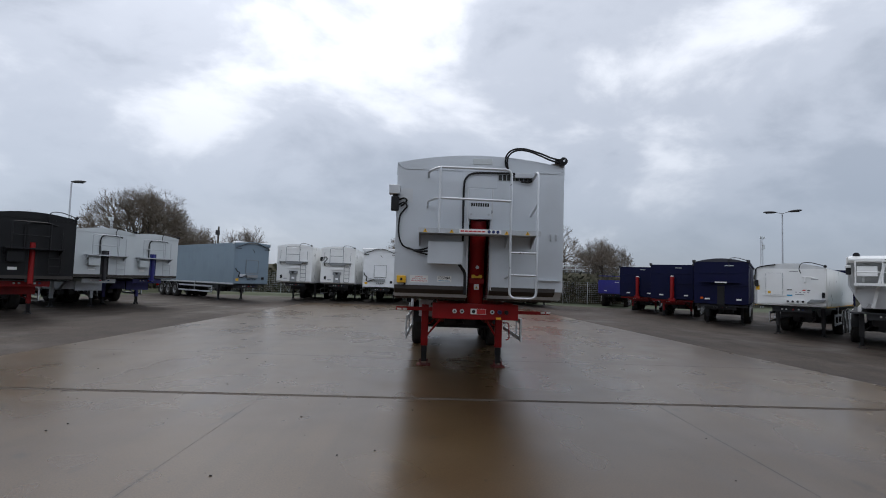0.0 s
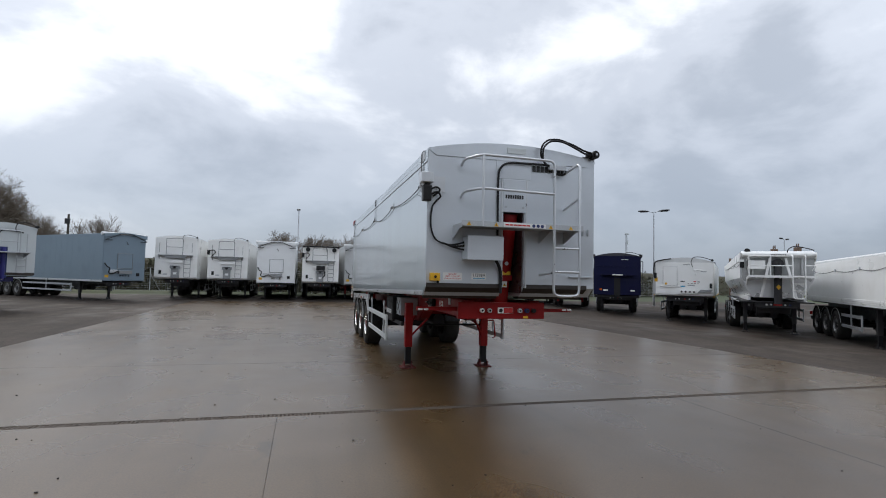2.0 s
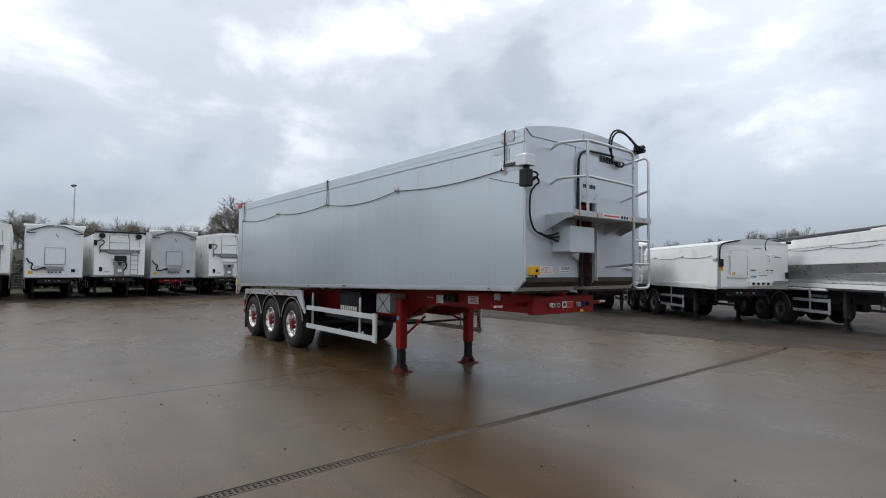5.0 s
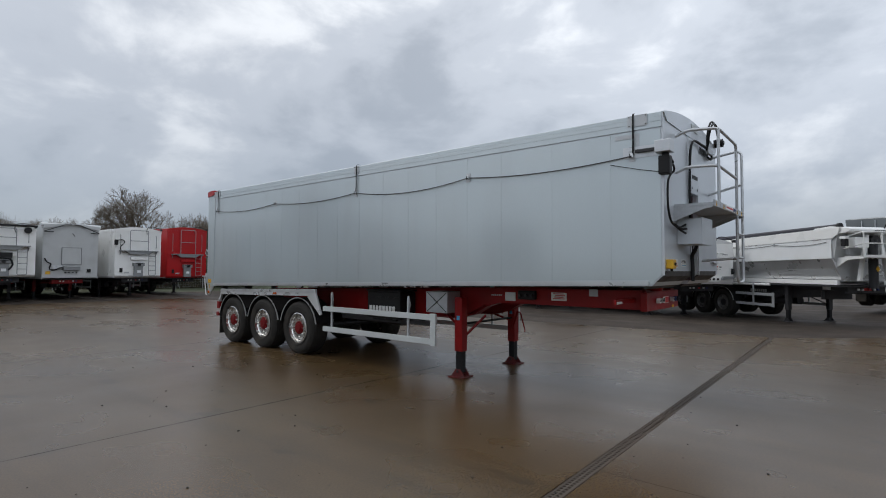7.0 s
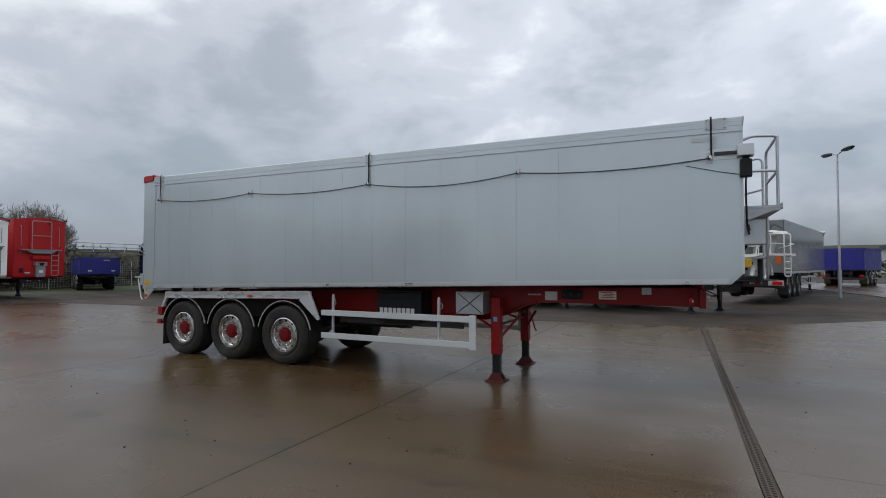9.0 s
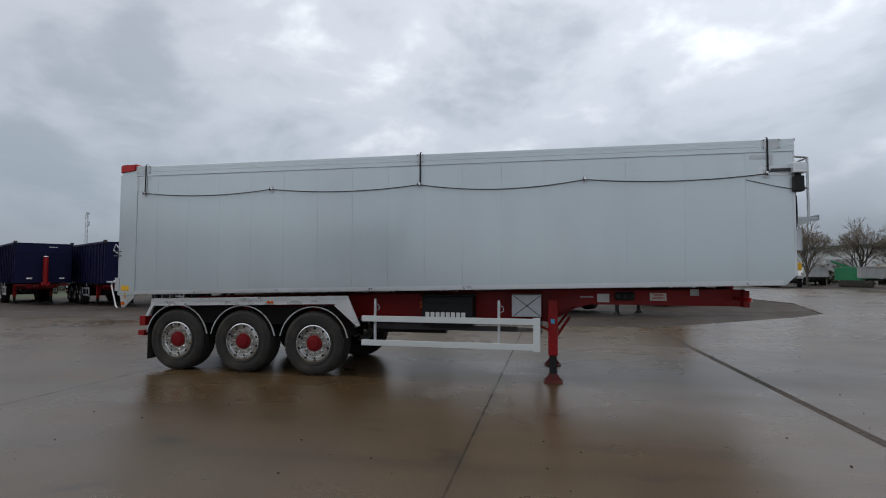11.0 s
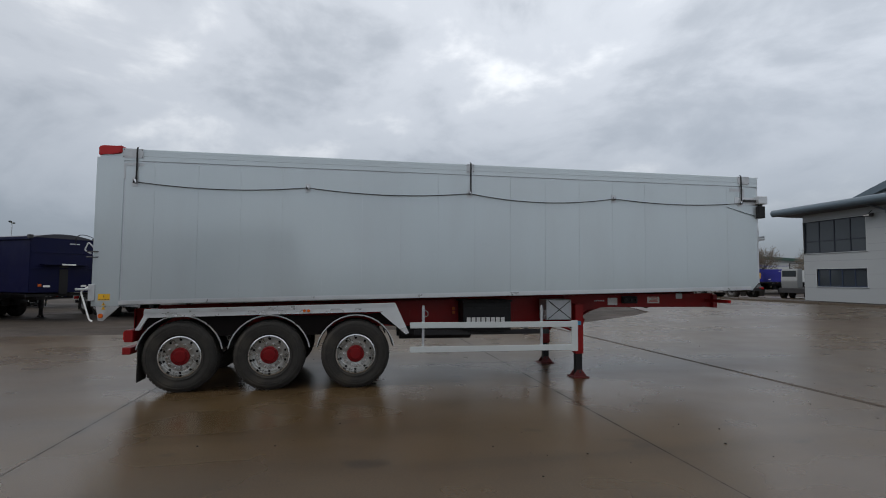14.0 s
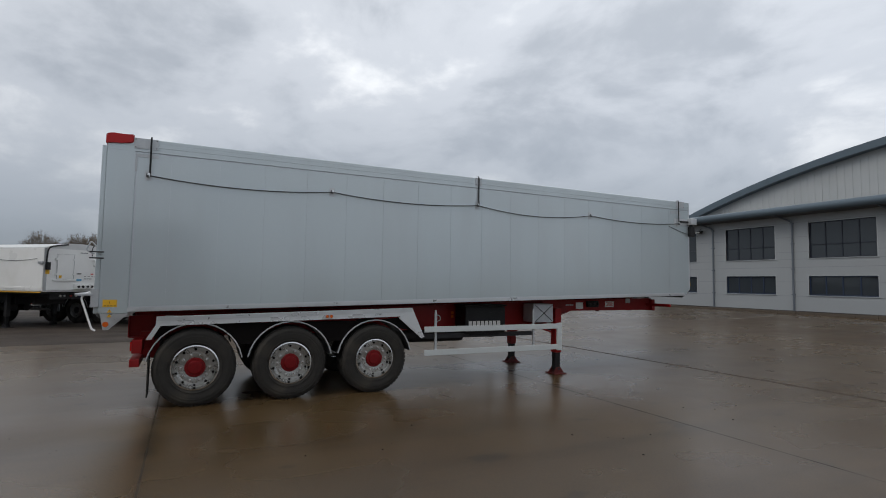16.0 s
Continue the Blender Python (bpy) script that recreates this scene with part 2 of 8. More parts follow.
M = dict(
    alu=material("satin_aluminium", (0.54, 0.606, 0.632), 0.42, 0.55, 0.035, 0.8, 140, 0.012, 0.05, stretch=(1, 1, 0.25), stain=(0.42, 0.43, 0.44), stain_amt=0.22, rand=0.006, coat=1.0, coat_ior=1.78, coat_rough=0.11),
    alu_front=material("painted_silver", (0.61, 0.645, 0.68), 0.36, 0.45, 0.04, 1.5, 120, 0.03, 0.06, stain=(0.45, 0.46, 0.47), stain_amt=0.25),
    alu_bare=material("bare_aluminium", (0.62, 0.635, 0.65), 0.36, 0.7, 0.06, 5, 90, 0.06, 0.1),
    polished=material("polished_aluminium", (0.78, 0.78, 0.77), 0.20, 1.0, 0.06, 8, 90, 0.05, 0.08, stain=(0.3, 0.28, 0.25), stain_amt=0.3),
    foot=material("dirty_red_foot", (0.12, 0.012, 0.011), 0.65, 0.0, 0.3, 9, 60, 0.2, 0.1, stain=(0.045, 0.035, 0.03), stain_amt=0.8, stain_scale=6),
    silver_rail=material("silver_painted_rail", (0.70, 0.72, 0.74), 0.30, 0.5, 0.05, 4, 60, 0.04, 0.08, stain=(0.5, 0.5, 0.5), stain_amt=0.2),
    galv=material("galvanised_steel", (0.50, 0.52, 0.54), 0.5, 0.6, 0.12, 14, 70, 0.1, 0.1),
    red=material("red_chassis_paint", (0.26, 0.006, 0.007), 0.42, 0.0, 0.12, 4, 60, 0.08, 0.1, stain=(0.13, 0.010, 0.010), stain_amt=0.6, spec=0.3),
    red_body=material("red_body_paint", (0.42, 0.008, 0.010), 0.38, 0.0, 0.06, 2, 60, 0.03, 0.06, coat=0.1, spec=0.35),
    red_hub=material("red_hub_paint", (0.165, 0.005, 0.007), 0.5, 0.0, 0.2, 20, 90, 0.2, 0.1, stain=(0.07, 0.006, 0.006), stain_amt=0.7, stain_scale=14, spec=0.2),
    white=material("white_gel_paint", (0.86, 0.865, 0.85), 0.32, 0.0, 0.03, 1.3, 60, 0.03, 0.06, coat=0.2, stain=(0.68, 0.67, 0.62), stain_amt=0.3),
    pale=material("pale_grey_paint", (0.55, 0.585, 0.59), 0.36, 0.1, 0.04, 1.3, 60, 0.03, 0.06, stain=(0.55, 0.55, 0.54), stain_amt=0.3),
    off_white=material("off_white_paint", (0.78, 0.80, 0.81), 0.36, 0.0, 0.04, 1.3, 60, 0.03, 0.06, stain=(0.62, 0.62, 0.60), stain_amt=0.3),
    belly=material("bright_alloy_body", (0.72, 0.73, 0.74), 0.3, 0.7, 0.05, 2, 60, 0.03, 0.06, stain=(0.5, 0.49, 0.47), stain_amt=0.3),
    softgrey=material("weathered_light_grey_paint", (0.50, 0.515, 0.52), 0.42, 0.1, 0.06, 1.6, 60, 0.04, 0.08, stain=(0.36, 0.36, 0.35), stain_amt=0.4),
    midgrey=material("mid_grey_paint", (0.25, 0.262, 0.27), 0.42, 0.1, 0.06, 1.6, 60, 0.04, 0.08, stain=(0.24, 0.24, 0.23), stain_amt=0.4),
    boxgrey=material("dark_grey_box_paint", (0.17, 0.185, 0.19), 0.16, 0.1, 0.06, 1.2, 60, 0.03, 0.06, stain=(0.10, 0.105, 0.11), stain_amt=0.3),
    bluegrey=material("blue_grey_paint", (0.20, 0.265, 0.32), 0.4, 0.2, 0.05, 1.2, 60, 0.03, 0.06, stain=(0.15, 0.18, 0.21), stain_amt=0.3),
    navy=material("navy_paint", (0.0045, 0.006, 0.034), 0.5, 0.0, 0.12, 1.5, 60, 0.05, 0.1, stain=(0.009, 0.010, 0.024), stain_amt=0.35, spec=0.14),
    royal=material("royal_blue_paint", (0.018, 0.02, 0.22), 0.45, 0.0, 0.1, 1.5, 60, 0.05, 0.1, stain=(0.04, 0.04, 0.12), stain_amt=0.35),
    blackp=material("black_body_paint", (0.006, 0.006, 0.007), 0.42, 0.0, 0.15, 1.5, 60, 0.05, 0.1, stain=(0.014, 0.013, 0.012), stain_amt=0.4, spec=0.28),
    black=material("black_plastic", (0.011, 0.011, 0.012), 0.5, 0.0, 0.2, 9, 80, 0.1, 0.1, spec=0.3),
    # dull black for the shaded wheel gaps and rim hand holes
    black_matt=material("dull_black_shade", (0.006, 0.005, 0.005), 0.85, 0.0, 0.2, 9, 80, 0.1, 0.1, spec=0.08),
    lining=material("dark_satin_lining", (0.16, 0.13, 0.135), 0.32, 0.8, 0.1, 3, 60, 0.05, 0.1),
    rim_disc=material("dirty_shaded_alloy", (0.43, 0.42, 0.40), 0.30, 0.85, 0.14, 12, 90, 0.06, 0.1, stain=(0.15, 0.135, 0.115), stain_amt=0.5, stain_scale=8),
    cord=material("weathered_black_cord", (0.045, 0.045, 0.047), 0.6, 0.0, 0.2, 30, 200, 0.2, 0.1),
    rubber=material("black_rubber", (0.030, 0.028, 0.0255), 0.8, 0.0, 0.4, 11, 70, 0.4, 0.1, stain=(0.070, 0.060, 0.048), stain_amt=0.6, stain_scale=3.0, spec=0.3),
    chassis=material("dark_chassis_paint", (0.022, 0.022, 0.025), 0.5, 0.0, 0.2, 6, 60, 0.1, 0.1, stain=(0.06, 0.055, 0.05), stain_amt=0.4),
    bluechas=material("blue_chassis_paint", (0.02, 0.02, 0.16), 0.4, 0.0, 0.15, 6, 60, 0.1, 0.1),
    dull_rim=material("dull_dirty_rim", (0.30, 0.30, 0.30), 0.42, 0.8, 0.15, 14, 70, 0.1, 0.1, stain=(0.08, 0.07, 0.06), stain_amt=0.6),
    skirt=material("grey_brown_rubber_skirt", (0.036, 0.030, 0.026), 0.6, 0.0, 0.15, 6, 60, 0.1, 0.1),
    yellow=material("yellow_plastic", (0.75, 0.42, 0.02), 0.45, 0.0, 0.08, 9, 60, 0.05, 0.1),
    amber=material("amber_lens", (0.55, 0.10, 0.01), 0.2, 0.0, 0.05, 9, 60, 0.02, 0.05),
    redlens=material("red_lens", (0.5, 0.01, 0.01), 0.2, 0.0, 0.05, 9, 60, 0.02, 0.05),
    sticker=material("white_vinyl", (0.78, 0.78, 0.76), 0.4, 0.0, 0.04, 9, 60, 0.02, 0.05),
    ink_red=material("red_ink", (0.55, 0.03, 0.03), 0.5, 0, 0.05),
    ink_black=material("black_ink", (0.012, 0.012, 0.013), 0.5, 0, 0.05),
    ink_blue=material("dark_blue_ink", (0.015, 0.03, 0.13), 0.5, 0, 0.05),
    ink_cyan=material("cyan_ink", (0.06, 0.33, 0.55), 0.5, 0, 0.05),
    tarp=material("grey_pvc_sheet", (0.42, 0.43, 0.44), 0.5, 0.0, 0.06, 2, 40, 0.15, 0.1, stain=(0.25, 0.25, 0.25), stain_amt=0.4),
    tarp_white=material("white_pvc_sheet", (0.66, 0.67, 0.67), 0.45, 0.0, 0.05, 2, 40, 0.15, 0.1, stain=(0.45, 0.45, 0.43), stain_amt=0.4),
    tarp_dark=material("dark_pvc_sheet", (0.03, 0.03, 0.04), 0.45, 0.0, 0.1, 2, 40, 0.15, 0.1),
    steel=material("worn_steel", (0.42, 0.42, 0.41), 0.36, 0.75, 0.12, 3, 60, 0.08, 0.12, stain=(0.24, 0.22, 0.2), stain_amt=0.5),
    grit=material("dark_grit", (0.03, 0.027, 0.025), 0.8, 0.0, 0.3, 9, 60, 0.3, 0.1),
    iron=material("cast_iron_grate", (0.085, 0.066, 0.052), 0.72, 0.1, 0.2, 12, 90, 0.2, 0.1, stain=(0.09, 0.06, 0.04), stain_amt=0.5),
    wood=material("bark", (0.075, 0.066, 0.055), 0.85, 0.0, 0.25, 3, 30, 0.4, 0.05, stain=(0.06, 0.075, 0.035), stain_amt=0.6),
    twig=material("winter_twigs", (0.15, 0.122, 0.095), 0.9, 0.0, 0.2, 2, 20, 0.1, 0.05),
    clad=material("pale_grey_cladding", (0.315, 0.335, 0.35), 0.45, 0.0, 0.03, 0.7, 40, 0.02, 0.06, stain=(0.31, 0.32, 0.33), stain_amt=0.25),
    clad_up=material("ribbed_white_cladding", (0.43, 0.45, 0.46), 0.45, 0.0, 0.05, 0.7, 40, 0.02, 0.06, stain=(0.44, 0.45, 0.45), stain_amt=0.4),
    eave=material("blue_grey_eaves", (0.10, 0.135, 0.165), 0.38, 0.1, 0.06, 1, 40, 0.03, 0.06),
    soffit=material("dark_soffit", (0.10, 0.105, 0.11), 0.6, 0.0, 0.08, 2, 40, 0.05, 0.05),
    winframe_dark=material("blackish_window_frame", (0.016, 0.020, 0.032), 0.4, 0.0, 0.08, 4, 40, 0.03, 0.05),
    pipe=material("slate_grey_pipe", (0.12, 0.14, 0.165), 0.4, 0.0, 0.06, 2, 40, 0.03, 0.06),
    line_paint=material("worn_white_line_paint", (0.42, 0.39, 0.34), 0.5, 0.0, 0.3, 5, 40, 0.1, 0.1, stain=(0.14, 0.105, 0.075), stain_amt=0.7, stain_scale=2.5),
    winframe=material("dark_blue_window_frame", (0.018, 0.032, 0.070), 0.4, 0.0, 0.08, 4, 40, 0.03, 0.05),
    green_roof=material("green_roof_sheet", (0.035, 0.075, 0.06), 0.5, 0.0, 0.08, 0.5, 20, 0.05, 0.05),
    green_mach=material("green_machine_paint", (0.012, 0.15, 0.06), 0.4, 0.0, 0.1, 1, 30, 0.05, 0.05),
    cream=material("cream_cab_paint", (0.60, 0.60, 0.54), 0.35, 0.0, 0.05, 1.2, 60, 0.03, 0.06, stain=(0.40, 0.39, 0.34), stain_amt=0.35),
    deflector_shade=material("dull_olive_shade", (0.13, 0.125, 0.095), 0.7, 0.0, 0.15, 3, 60, 0.1, 0.1),
    teal=material("teal_container_paint", (0.02, 0.26, 0.28), 0.45, 0.0, 0.1, 1, 30, 0.05, 0.05),
    brick=material("sooty_brick", (0.16, 0.105, 0.075), 0.85, 0.0, 0.2, 3, 30, 0.3, 0.05),
    slate=material("slate_roof", (0.055, 0.058, 0.065), 0.6, 0.0, 0.15, 3, 30, 0.3, 0.1),
    drain_edge=material("worn_channel_concrete", (0.075, 0.055, 0.040), 0.75, 0.0, 0.2, 3, 60, 0.3, 0.1),
    kerb=material("kerb_concrete", (0.085, 0.066, 0.049), 0.7, 0.0, 0.15, 3, 60, 0.3, 0.1),
)


def glass_material():
    mt = bpy.data.materials.new("tinted_glass")
    mt.use_nodes = True
    bs = mt.node_tree.nodes["Principled BSDF"]
    bs.inputs["Base Color"].default_value = (0.035, 0.042, 0.05, 1)
    bs.inputs["Roughness"].default_value = 0.04
    bs.inputs["Specular IOR Level"].default_value = 0.6
    return mt


M["glass"] = glass_material()


def wet_concrete(name, col, brown, wet_lo, wet_hi, rough_dry, rough_wet, rand=0.05, spec=0.4, grain=0.28, grit=55, relief=0.004, patch=0.1, bump=(0.05, 0.3), joints=False):
    """Hard standing under a thin uneven film of rain, with mud stains, drag marks and oil spots."""
    mt = bpy.data.materials.new(name)
    mt.use_nodes = True
    nt = mt.node_tree
    N, L = nt.nodes.new, nt.links.new
    bs = nt.nodes["Principled BSDF"]
    geo = N("ShaderNodeNewGeometry")

    def put(v, sock):
        if isinstance(v, (int, float)):
            sock.default_value = v
        else:
            L(v, sock)

    def tex(s, d, r=0.55, st=(1, 1, 1), rz=0.0):
        mp = N("ShaderNodeMapping")
        mp.inputs["Scale"].default_value = st
        mp.inputs["Rotation"].default_value = (0, 0, radians(rz))
        L(geo.outputs["Position"], mp.inputs[0])
        n = N("ShaderNodeTexNoise")
        n.inputs["Scale"].default_value, n.inputs["Detail"].default_value, n.inputs["Roughness"].default_value = s, d, r
        L(mp.outputs[0], n.inputs["Vector"])
        return n.outputs["Fac"]

    def rng(v, a, b, c, d):
        n = N("ShaderNodeMapRange")
        for k, x in zip(("From Min", "From Max", "To Min", "To Max"), (a, b, c, d)):
            n.inputs[k].default_value = x
        L(v, n.inputs["Value"])
        return n.outputs["Result"]

    def m(op, a, b=0.0, c=0.0):
        n = N("ShaderNodeMath")
        n.operation = op
        for v, sock in zip((a, b, c), n.inputs):
            put(v, sock)
        return n.outputs[0]

    big, mid, fine = tex(0.16, 5, 0.6), tex(1.1, 6, 0.6), tex(grit, 4, 0.65)
    tracks = tex(0.5, 5, 0.6, (2.2, 0.16, 1))
    arcs = tex(0.45, 4, 0.55, (2.6, 0.22, 1), 34)
    c1 = N("ShaderNodeMixRGB")
    c1.inputs[1].default_value, c1.inputs[2].default_value = (*col, 1), (*brown, 1)
    L(rng(big, 0.38, 0.62, 0.0, 1.0), c1.inputs[0])
    inf = N("ShaderNodeObjectInfo")
    value = m("MULTIPLY", rng(fine, 0.25, 0.75, 1 - grain, 1 + grain), rng(mid, 0.3, 0.7, 1 - patch, 1 + patch))
    value = m("MULTIPLY", value, rng(inf.outputs["Random"], 0, 1, 1 - rand, 1 + rand))
    value = m("MULTIPLY", value, rng(tracks, 0.52, 0.70, 1.0, 0.68))
    value = m("MULTIPLY", value, rng(arcs, 0.58, 0.72, 1.0, 0.78))
    value = m("MULTIPLY", value, rng(tex(1.7, 3, 0.45, (1.0, 0.62, 1)), 0.67, 0.72, 1.0, 0.60))
    value = m("MULTIPLY", value, rng(tex(14.0, 2, 0.4), 0.70, 0.76, 1.0, 0.55))
    if joints:
        # dirt washed into the joints between the slabs
        sep = N("ShaderNodeSeparateXYZ")
        L(geo.outputs["Position"], sep.inputs[0])
        x, y = sep.outputs[0], sep.outputs[1]
        dy = m("MULTIPLY", m("ABSOLUTE", m("SUBTRACT", m("FRACT", m("ADD", m("DIVIDE", m("SUBTRACT", y, 13.5), 6.15), 0.5)), 0.5)), 6.15)
        dy = m("ADD", dy, m("MULTIPLY", m("LESS_THAN", y, 9.4), 5.0))
        dx = m("MULTIPLY", m("MINIMUM", m("ABSOLUTE", m("ADD", x, 2.45)), m("ABSOLUTE", m("SUBTRACT", x, 3.6))), 2.4)
        dx = m("ADD", dx, m("MULTIPLY", m("GREATER_THAN", y, 9.35), 5.0))
        wob = rng(tex(3.0, 4, 0.6), 0.3, 0.7, -0.05, 0.05)
        near = m("ADD", m("MINIMUM", dy, dx), wob)
        dirt = m("MULTIPLY", rng(near, 0.0, 0.10, 1.0, 0.0), rng(tex(0.7, 3, 0.5), 0.40, 0.60, 0.12, 0.50))
        value = m("MULTIPLY", value, m("SUBTRACT", 1.0, dirt))
        core = m("ADD", m("MINIMUM", dy, m("MULTIPLY", dx, 2.5)), m("MULTIPLY", wob, 0.12))
        seam = m("MULTIPLY", rng(core, 0.004, 0.016, 0.6, 0.0), rng(tex(1.3, 3, 0.5), 0.38, 0.55, 0.35, 1.0))
        seam = m("MAXIMUM", seam, 0.0)
        value = m("MULTIPLY", value, m("SUBTRACT", 1.0, seam))
    c2 = N("ShaderNodeVectorMath")
    c2.operation = "SCALE"
    L(c1.outputs[0], c2.inputs[0]), L(value, c2.inputs["Scale"])
    L(c2.outputs[0], bs.inputs["Base Color"])
    film = m("ADD", m("MULTIPLY", tex(0.9, 2, 0.45), 0.25), m("MULTIPLY", tex(0.4, 2, 0.45, (2.0, 0.3, 1)), 0.30))
    wet = m("ADD", film, m("MULTIPLY", tex(0.17, 2, 0.5), 0.45))
    rough = rng(wet, wet_lo, wet_hi, rough_wet, rough_dry)
    if joints:
        rough = m("MULTIPLY_ADD", seam, 0.5, rough)
    L(rough, bs.inputs["Roughness"])
    bs.inputs["Specular IOR Level"].default_value = spec
    bp = N("ShaderNodeBump")
    bp.inputs["Distance"].default_value = relief
    L(rng(wet, wet_lo, wet_hi, *bump), bp.inputs["Strength"])
    L(fine, bp.inputs["Height"]), L(bp.outputs[0], bs.inputs["Normal"])
    return mt


M["concrete"] = wet_concrete("wet_concrete", (0.092, 0.060, 0.029), (0.064, 0.038, 0.0165), 0.38, 0.62, 0.36, 0.23, spec=0.44, grain=0.44, bump=(0.03, 0.13), joints=True)
M["tarmac"] = wet_concrete("damp_tarmac", (0.066, 0.052, 0.042), (0.044, 0.034, 0.027), 0.34, 0.50, 0.82, 0.48, spec=0.24, grain=0.6, grit=16, relief=0.02, patch=0.3)


def grass_material():
    mt = material("rough_grass", (0.045, 0.060, 0.024), 0.9, 0.0, 0.35, 0.12, 3.0, 0.3, 0.05, stain=(0.07, 0.06, 0.03), stain_amt=0.7, stain_scale=0.05)
    return mt


M["grass"] = grass_material()
M["hedge"] = material("bare_hedge", (0.050, 0.046, 0.026), 0.95, 0.0, 0.4, 1.0, 6, 0.6, 0.03, stain=(0.03, 0.042, 0.014), stain_amt=0.7)

# ---- mesh helpers ----


def thing(name, m, label, category, group="", kind=""):
    ob = new(name)
    ob.empty_display_size = 0.2
    ob.matrix_basis = m
    return tagged(ob, label, category, group, kind)


def mesh_of(name, bm, mat, smooth=False):
    me = bpy.data.meshes.new(name)
    bmesh.ops.recalc_face_normals(bm, faces=bm.faces)
    bm.to_mesh(me)
    bm.free()
    me.materials.append(M[mat])
    if smooth:
        me.polygons.foreach_set("use_smooth", [True] * len(me.polygons))
        me.set_sharp_from_angle(angle=radians(40))
    return me


def part(name, bm, mat, parent, label="", smooth=False, loc=None):
    """One mesh under a thing or a part; bm may be a mesh that is shared."""
    me = bm if isinstance(bm, bpy.types.Mesh) else mesh_of(name, bm, mat, smooth)
    ob = new(name, me)
    ob.parent = parent
    if loc is not None:
        ob.matrix_basis = loc
    if label:
        ob["label"] = label
    return ob


def bx(bm, x0, x1, y0, y1, z0, z1, bev=0.0):
    v = [bm.verts.new((x, y, z)) for x in (x0, x1) for y in (y0, y1) for z in (z0, z1)]
    f = [bm.faces.new([v[i] for i in q]) for q in ((0, 1, 3, 2), (4, 6, 7, 5), (0, 4, 5, 1), (2, 3, 7, 6), (0, 2, 6, 4), (1, 5, 7, 3))]
    if bev:
        edges = list({e for q in f for e in q.edges})
        bmesh.ops.bevel(bm, geom=edges, offset=bev, segments=2, affect="EDGES", profile=0.6)
    return bm


def box(x0, x1, y0, y1, z0, z1, bev=0.0):
    return bx(bmesh.new(), x0, x1, y0, y1, z0, z1, bev)


def prism(bm, pts, axis, a, b, bev=0.0):
    """A polygon in the plane across an axis, pushed from a to b along it."""
    def at(p, d):
        return {"x": (d, p[0], p[1]), "y": (p[0], d, p[1]), "z": (p[0], p[1], d)}[axis]
    lo, hi = [bm.verts.new(at(p, a)) for p in pts], [bm.verts.new(at(p, b)) for p in pts]
    fs = [bm.faces.new(lo), bm.faces.new(hi)]
    n = len(pts)
    for i in range(n):
        fs.append(bm.faces.new((lo[i], lo[(i + 1) % n], hi[(i + 1) % n], hi[i])))
    if bev:
        bmesh.ops.bevel(bm, geom=list({e for q in fs for e in q.edges}), offset=bev, segments=2, affect="EDGES")
    return bm


def rod(bm, p, q, r, n=10, r2=None):
    p, q = Vector(p), Vector(q)
    d = (q - p).normalized()
    u = d.orthogonal().normalized()
    w = d.cross(u)
    rings = []
    for c, rr in ((p, r), (q, r if r2 is None else r2)):
        rings.append([bm.verts.new(c + rr * (math.cos(2 * math.pi * i / n) * u + math.sin(2 * math.pi * i / n) * w)) for i in range(n)])
    for i in range(n):
        bm.faces.new((rings[0][i], rings[0][(i + 1) % n], rings[1][(i + 1) % n], rings[1][i]))
    bm.faces.new(rings[0]), bm.faces.new(rings[1])
    return bm


def smooth_line(pts, steps=6):
    """A soft curve through the points."""
    P = [Vector(p) for p in pts]
    out = []
    for i in range(len(P) - 1):
        a, b, c, d = P[max(i - 1, 0)], P[i], P[i + 1], P[min(i + 2, len(P) - 1)]
        for k in range(steps):
            t = k / steps
            out.append(0.5 * ((2 * b) + (c - a) * t + (2 * a - 5 * b + 4 * c - d) * t * t + (3 * b - a - 3 * c + d) * t ** 3))
    return out + [P[-1]]


def tube(bm, pts, r, n=8):
    P = [Vector(p) for p in pts]
    prev, u = None, None
    for i, p in enumerate(P):
        d = ((P[min(i + 1, len(P) - 1)] - P[max(i - 1, 0)])).normalized()
        u = d.orthogonal().normalized() if u is None else (u - d * u.dot(d)).normalized()
        w = d.cross(u)
        ring = [bm.verts.new(p + r * (math.cos(2 * math.pi * k / n) * u + math.sin(2 * math.pi * k / n) * w)) for k in range(n)]
        if prev:
            for k in range(n):
                bm.faces.new((prev[k], prev[(k + 1) % n], ring[(k + 1) % n], ring[k]))
        else:
            bm.faces.new(ring)
        prev = ring
    bm.faces.new(prev)
    return bm


def bent(pts, r=0.12, steps=4):
    """A path of straight runs with rounded corners."""
    P = [Vector(p) for p in pts]
    out = [P[0]]
    for a, b, c in zip(P, P[1:], P[2:]):
        i, o = (a - b), (c - b)
        k = min(r, i.length * 0.45, o.length * 0.45)
        s, e = b + i.normalized() * k, b + o.normalized() * k
        out += [s.lerp(b, t).lerp(b.lerp(e, t), t) for t in (j / steps for j in range(steps + 1))]
    return out + [P[-1]]


def lathe(bm, prof, axis_pt=(0, 0, 0), n=28):
    """Rings of (radius, x) about the x axis."""
    rings = [[bm.verts.new((axis_pt[0] + x, axis_pt[1] + r * math.cos(2 * math.pi * i / n), axis_pt[2] + r * math.sin(2 * math.pi * i / n))) for i in range(n)] for r, x in prof]
    for a, b in zip(rings, rings[1:]):
        for i in range(n):
            bm.faces.new((a[i], a[(i + 1) % n], b[(i + 1) % n], b[i]))
    return rings


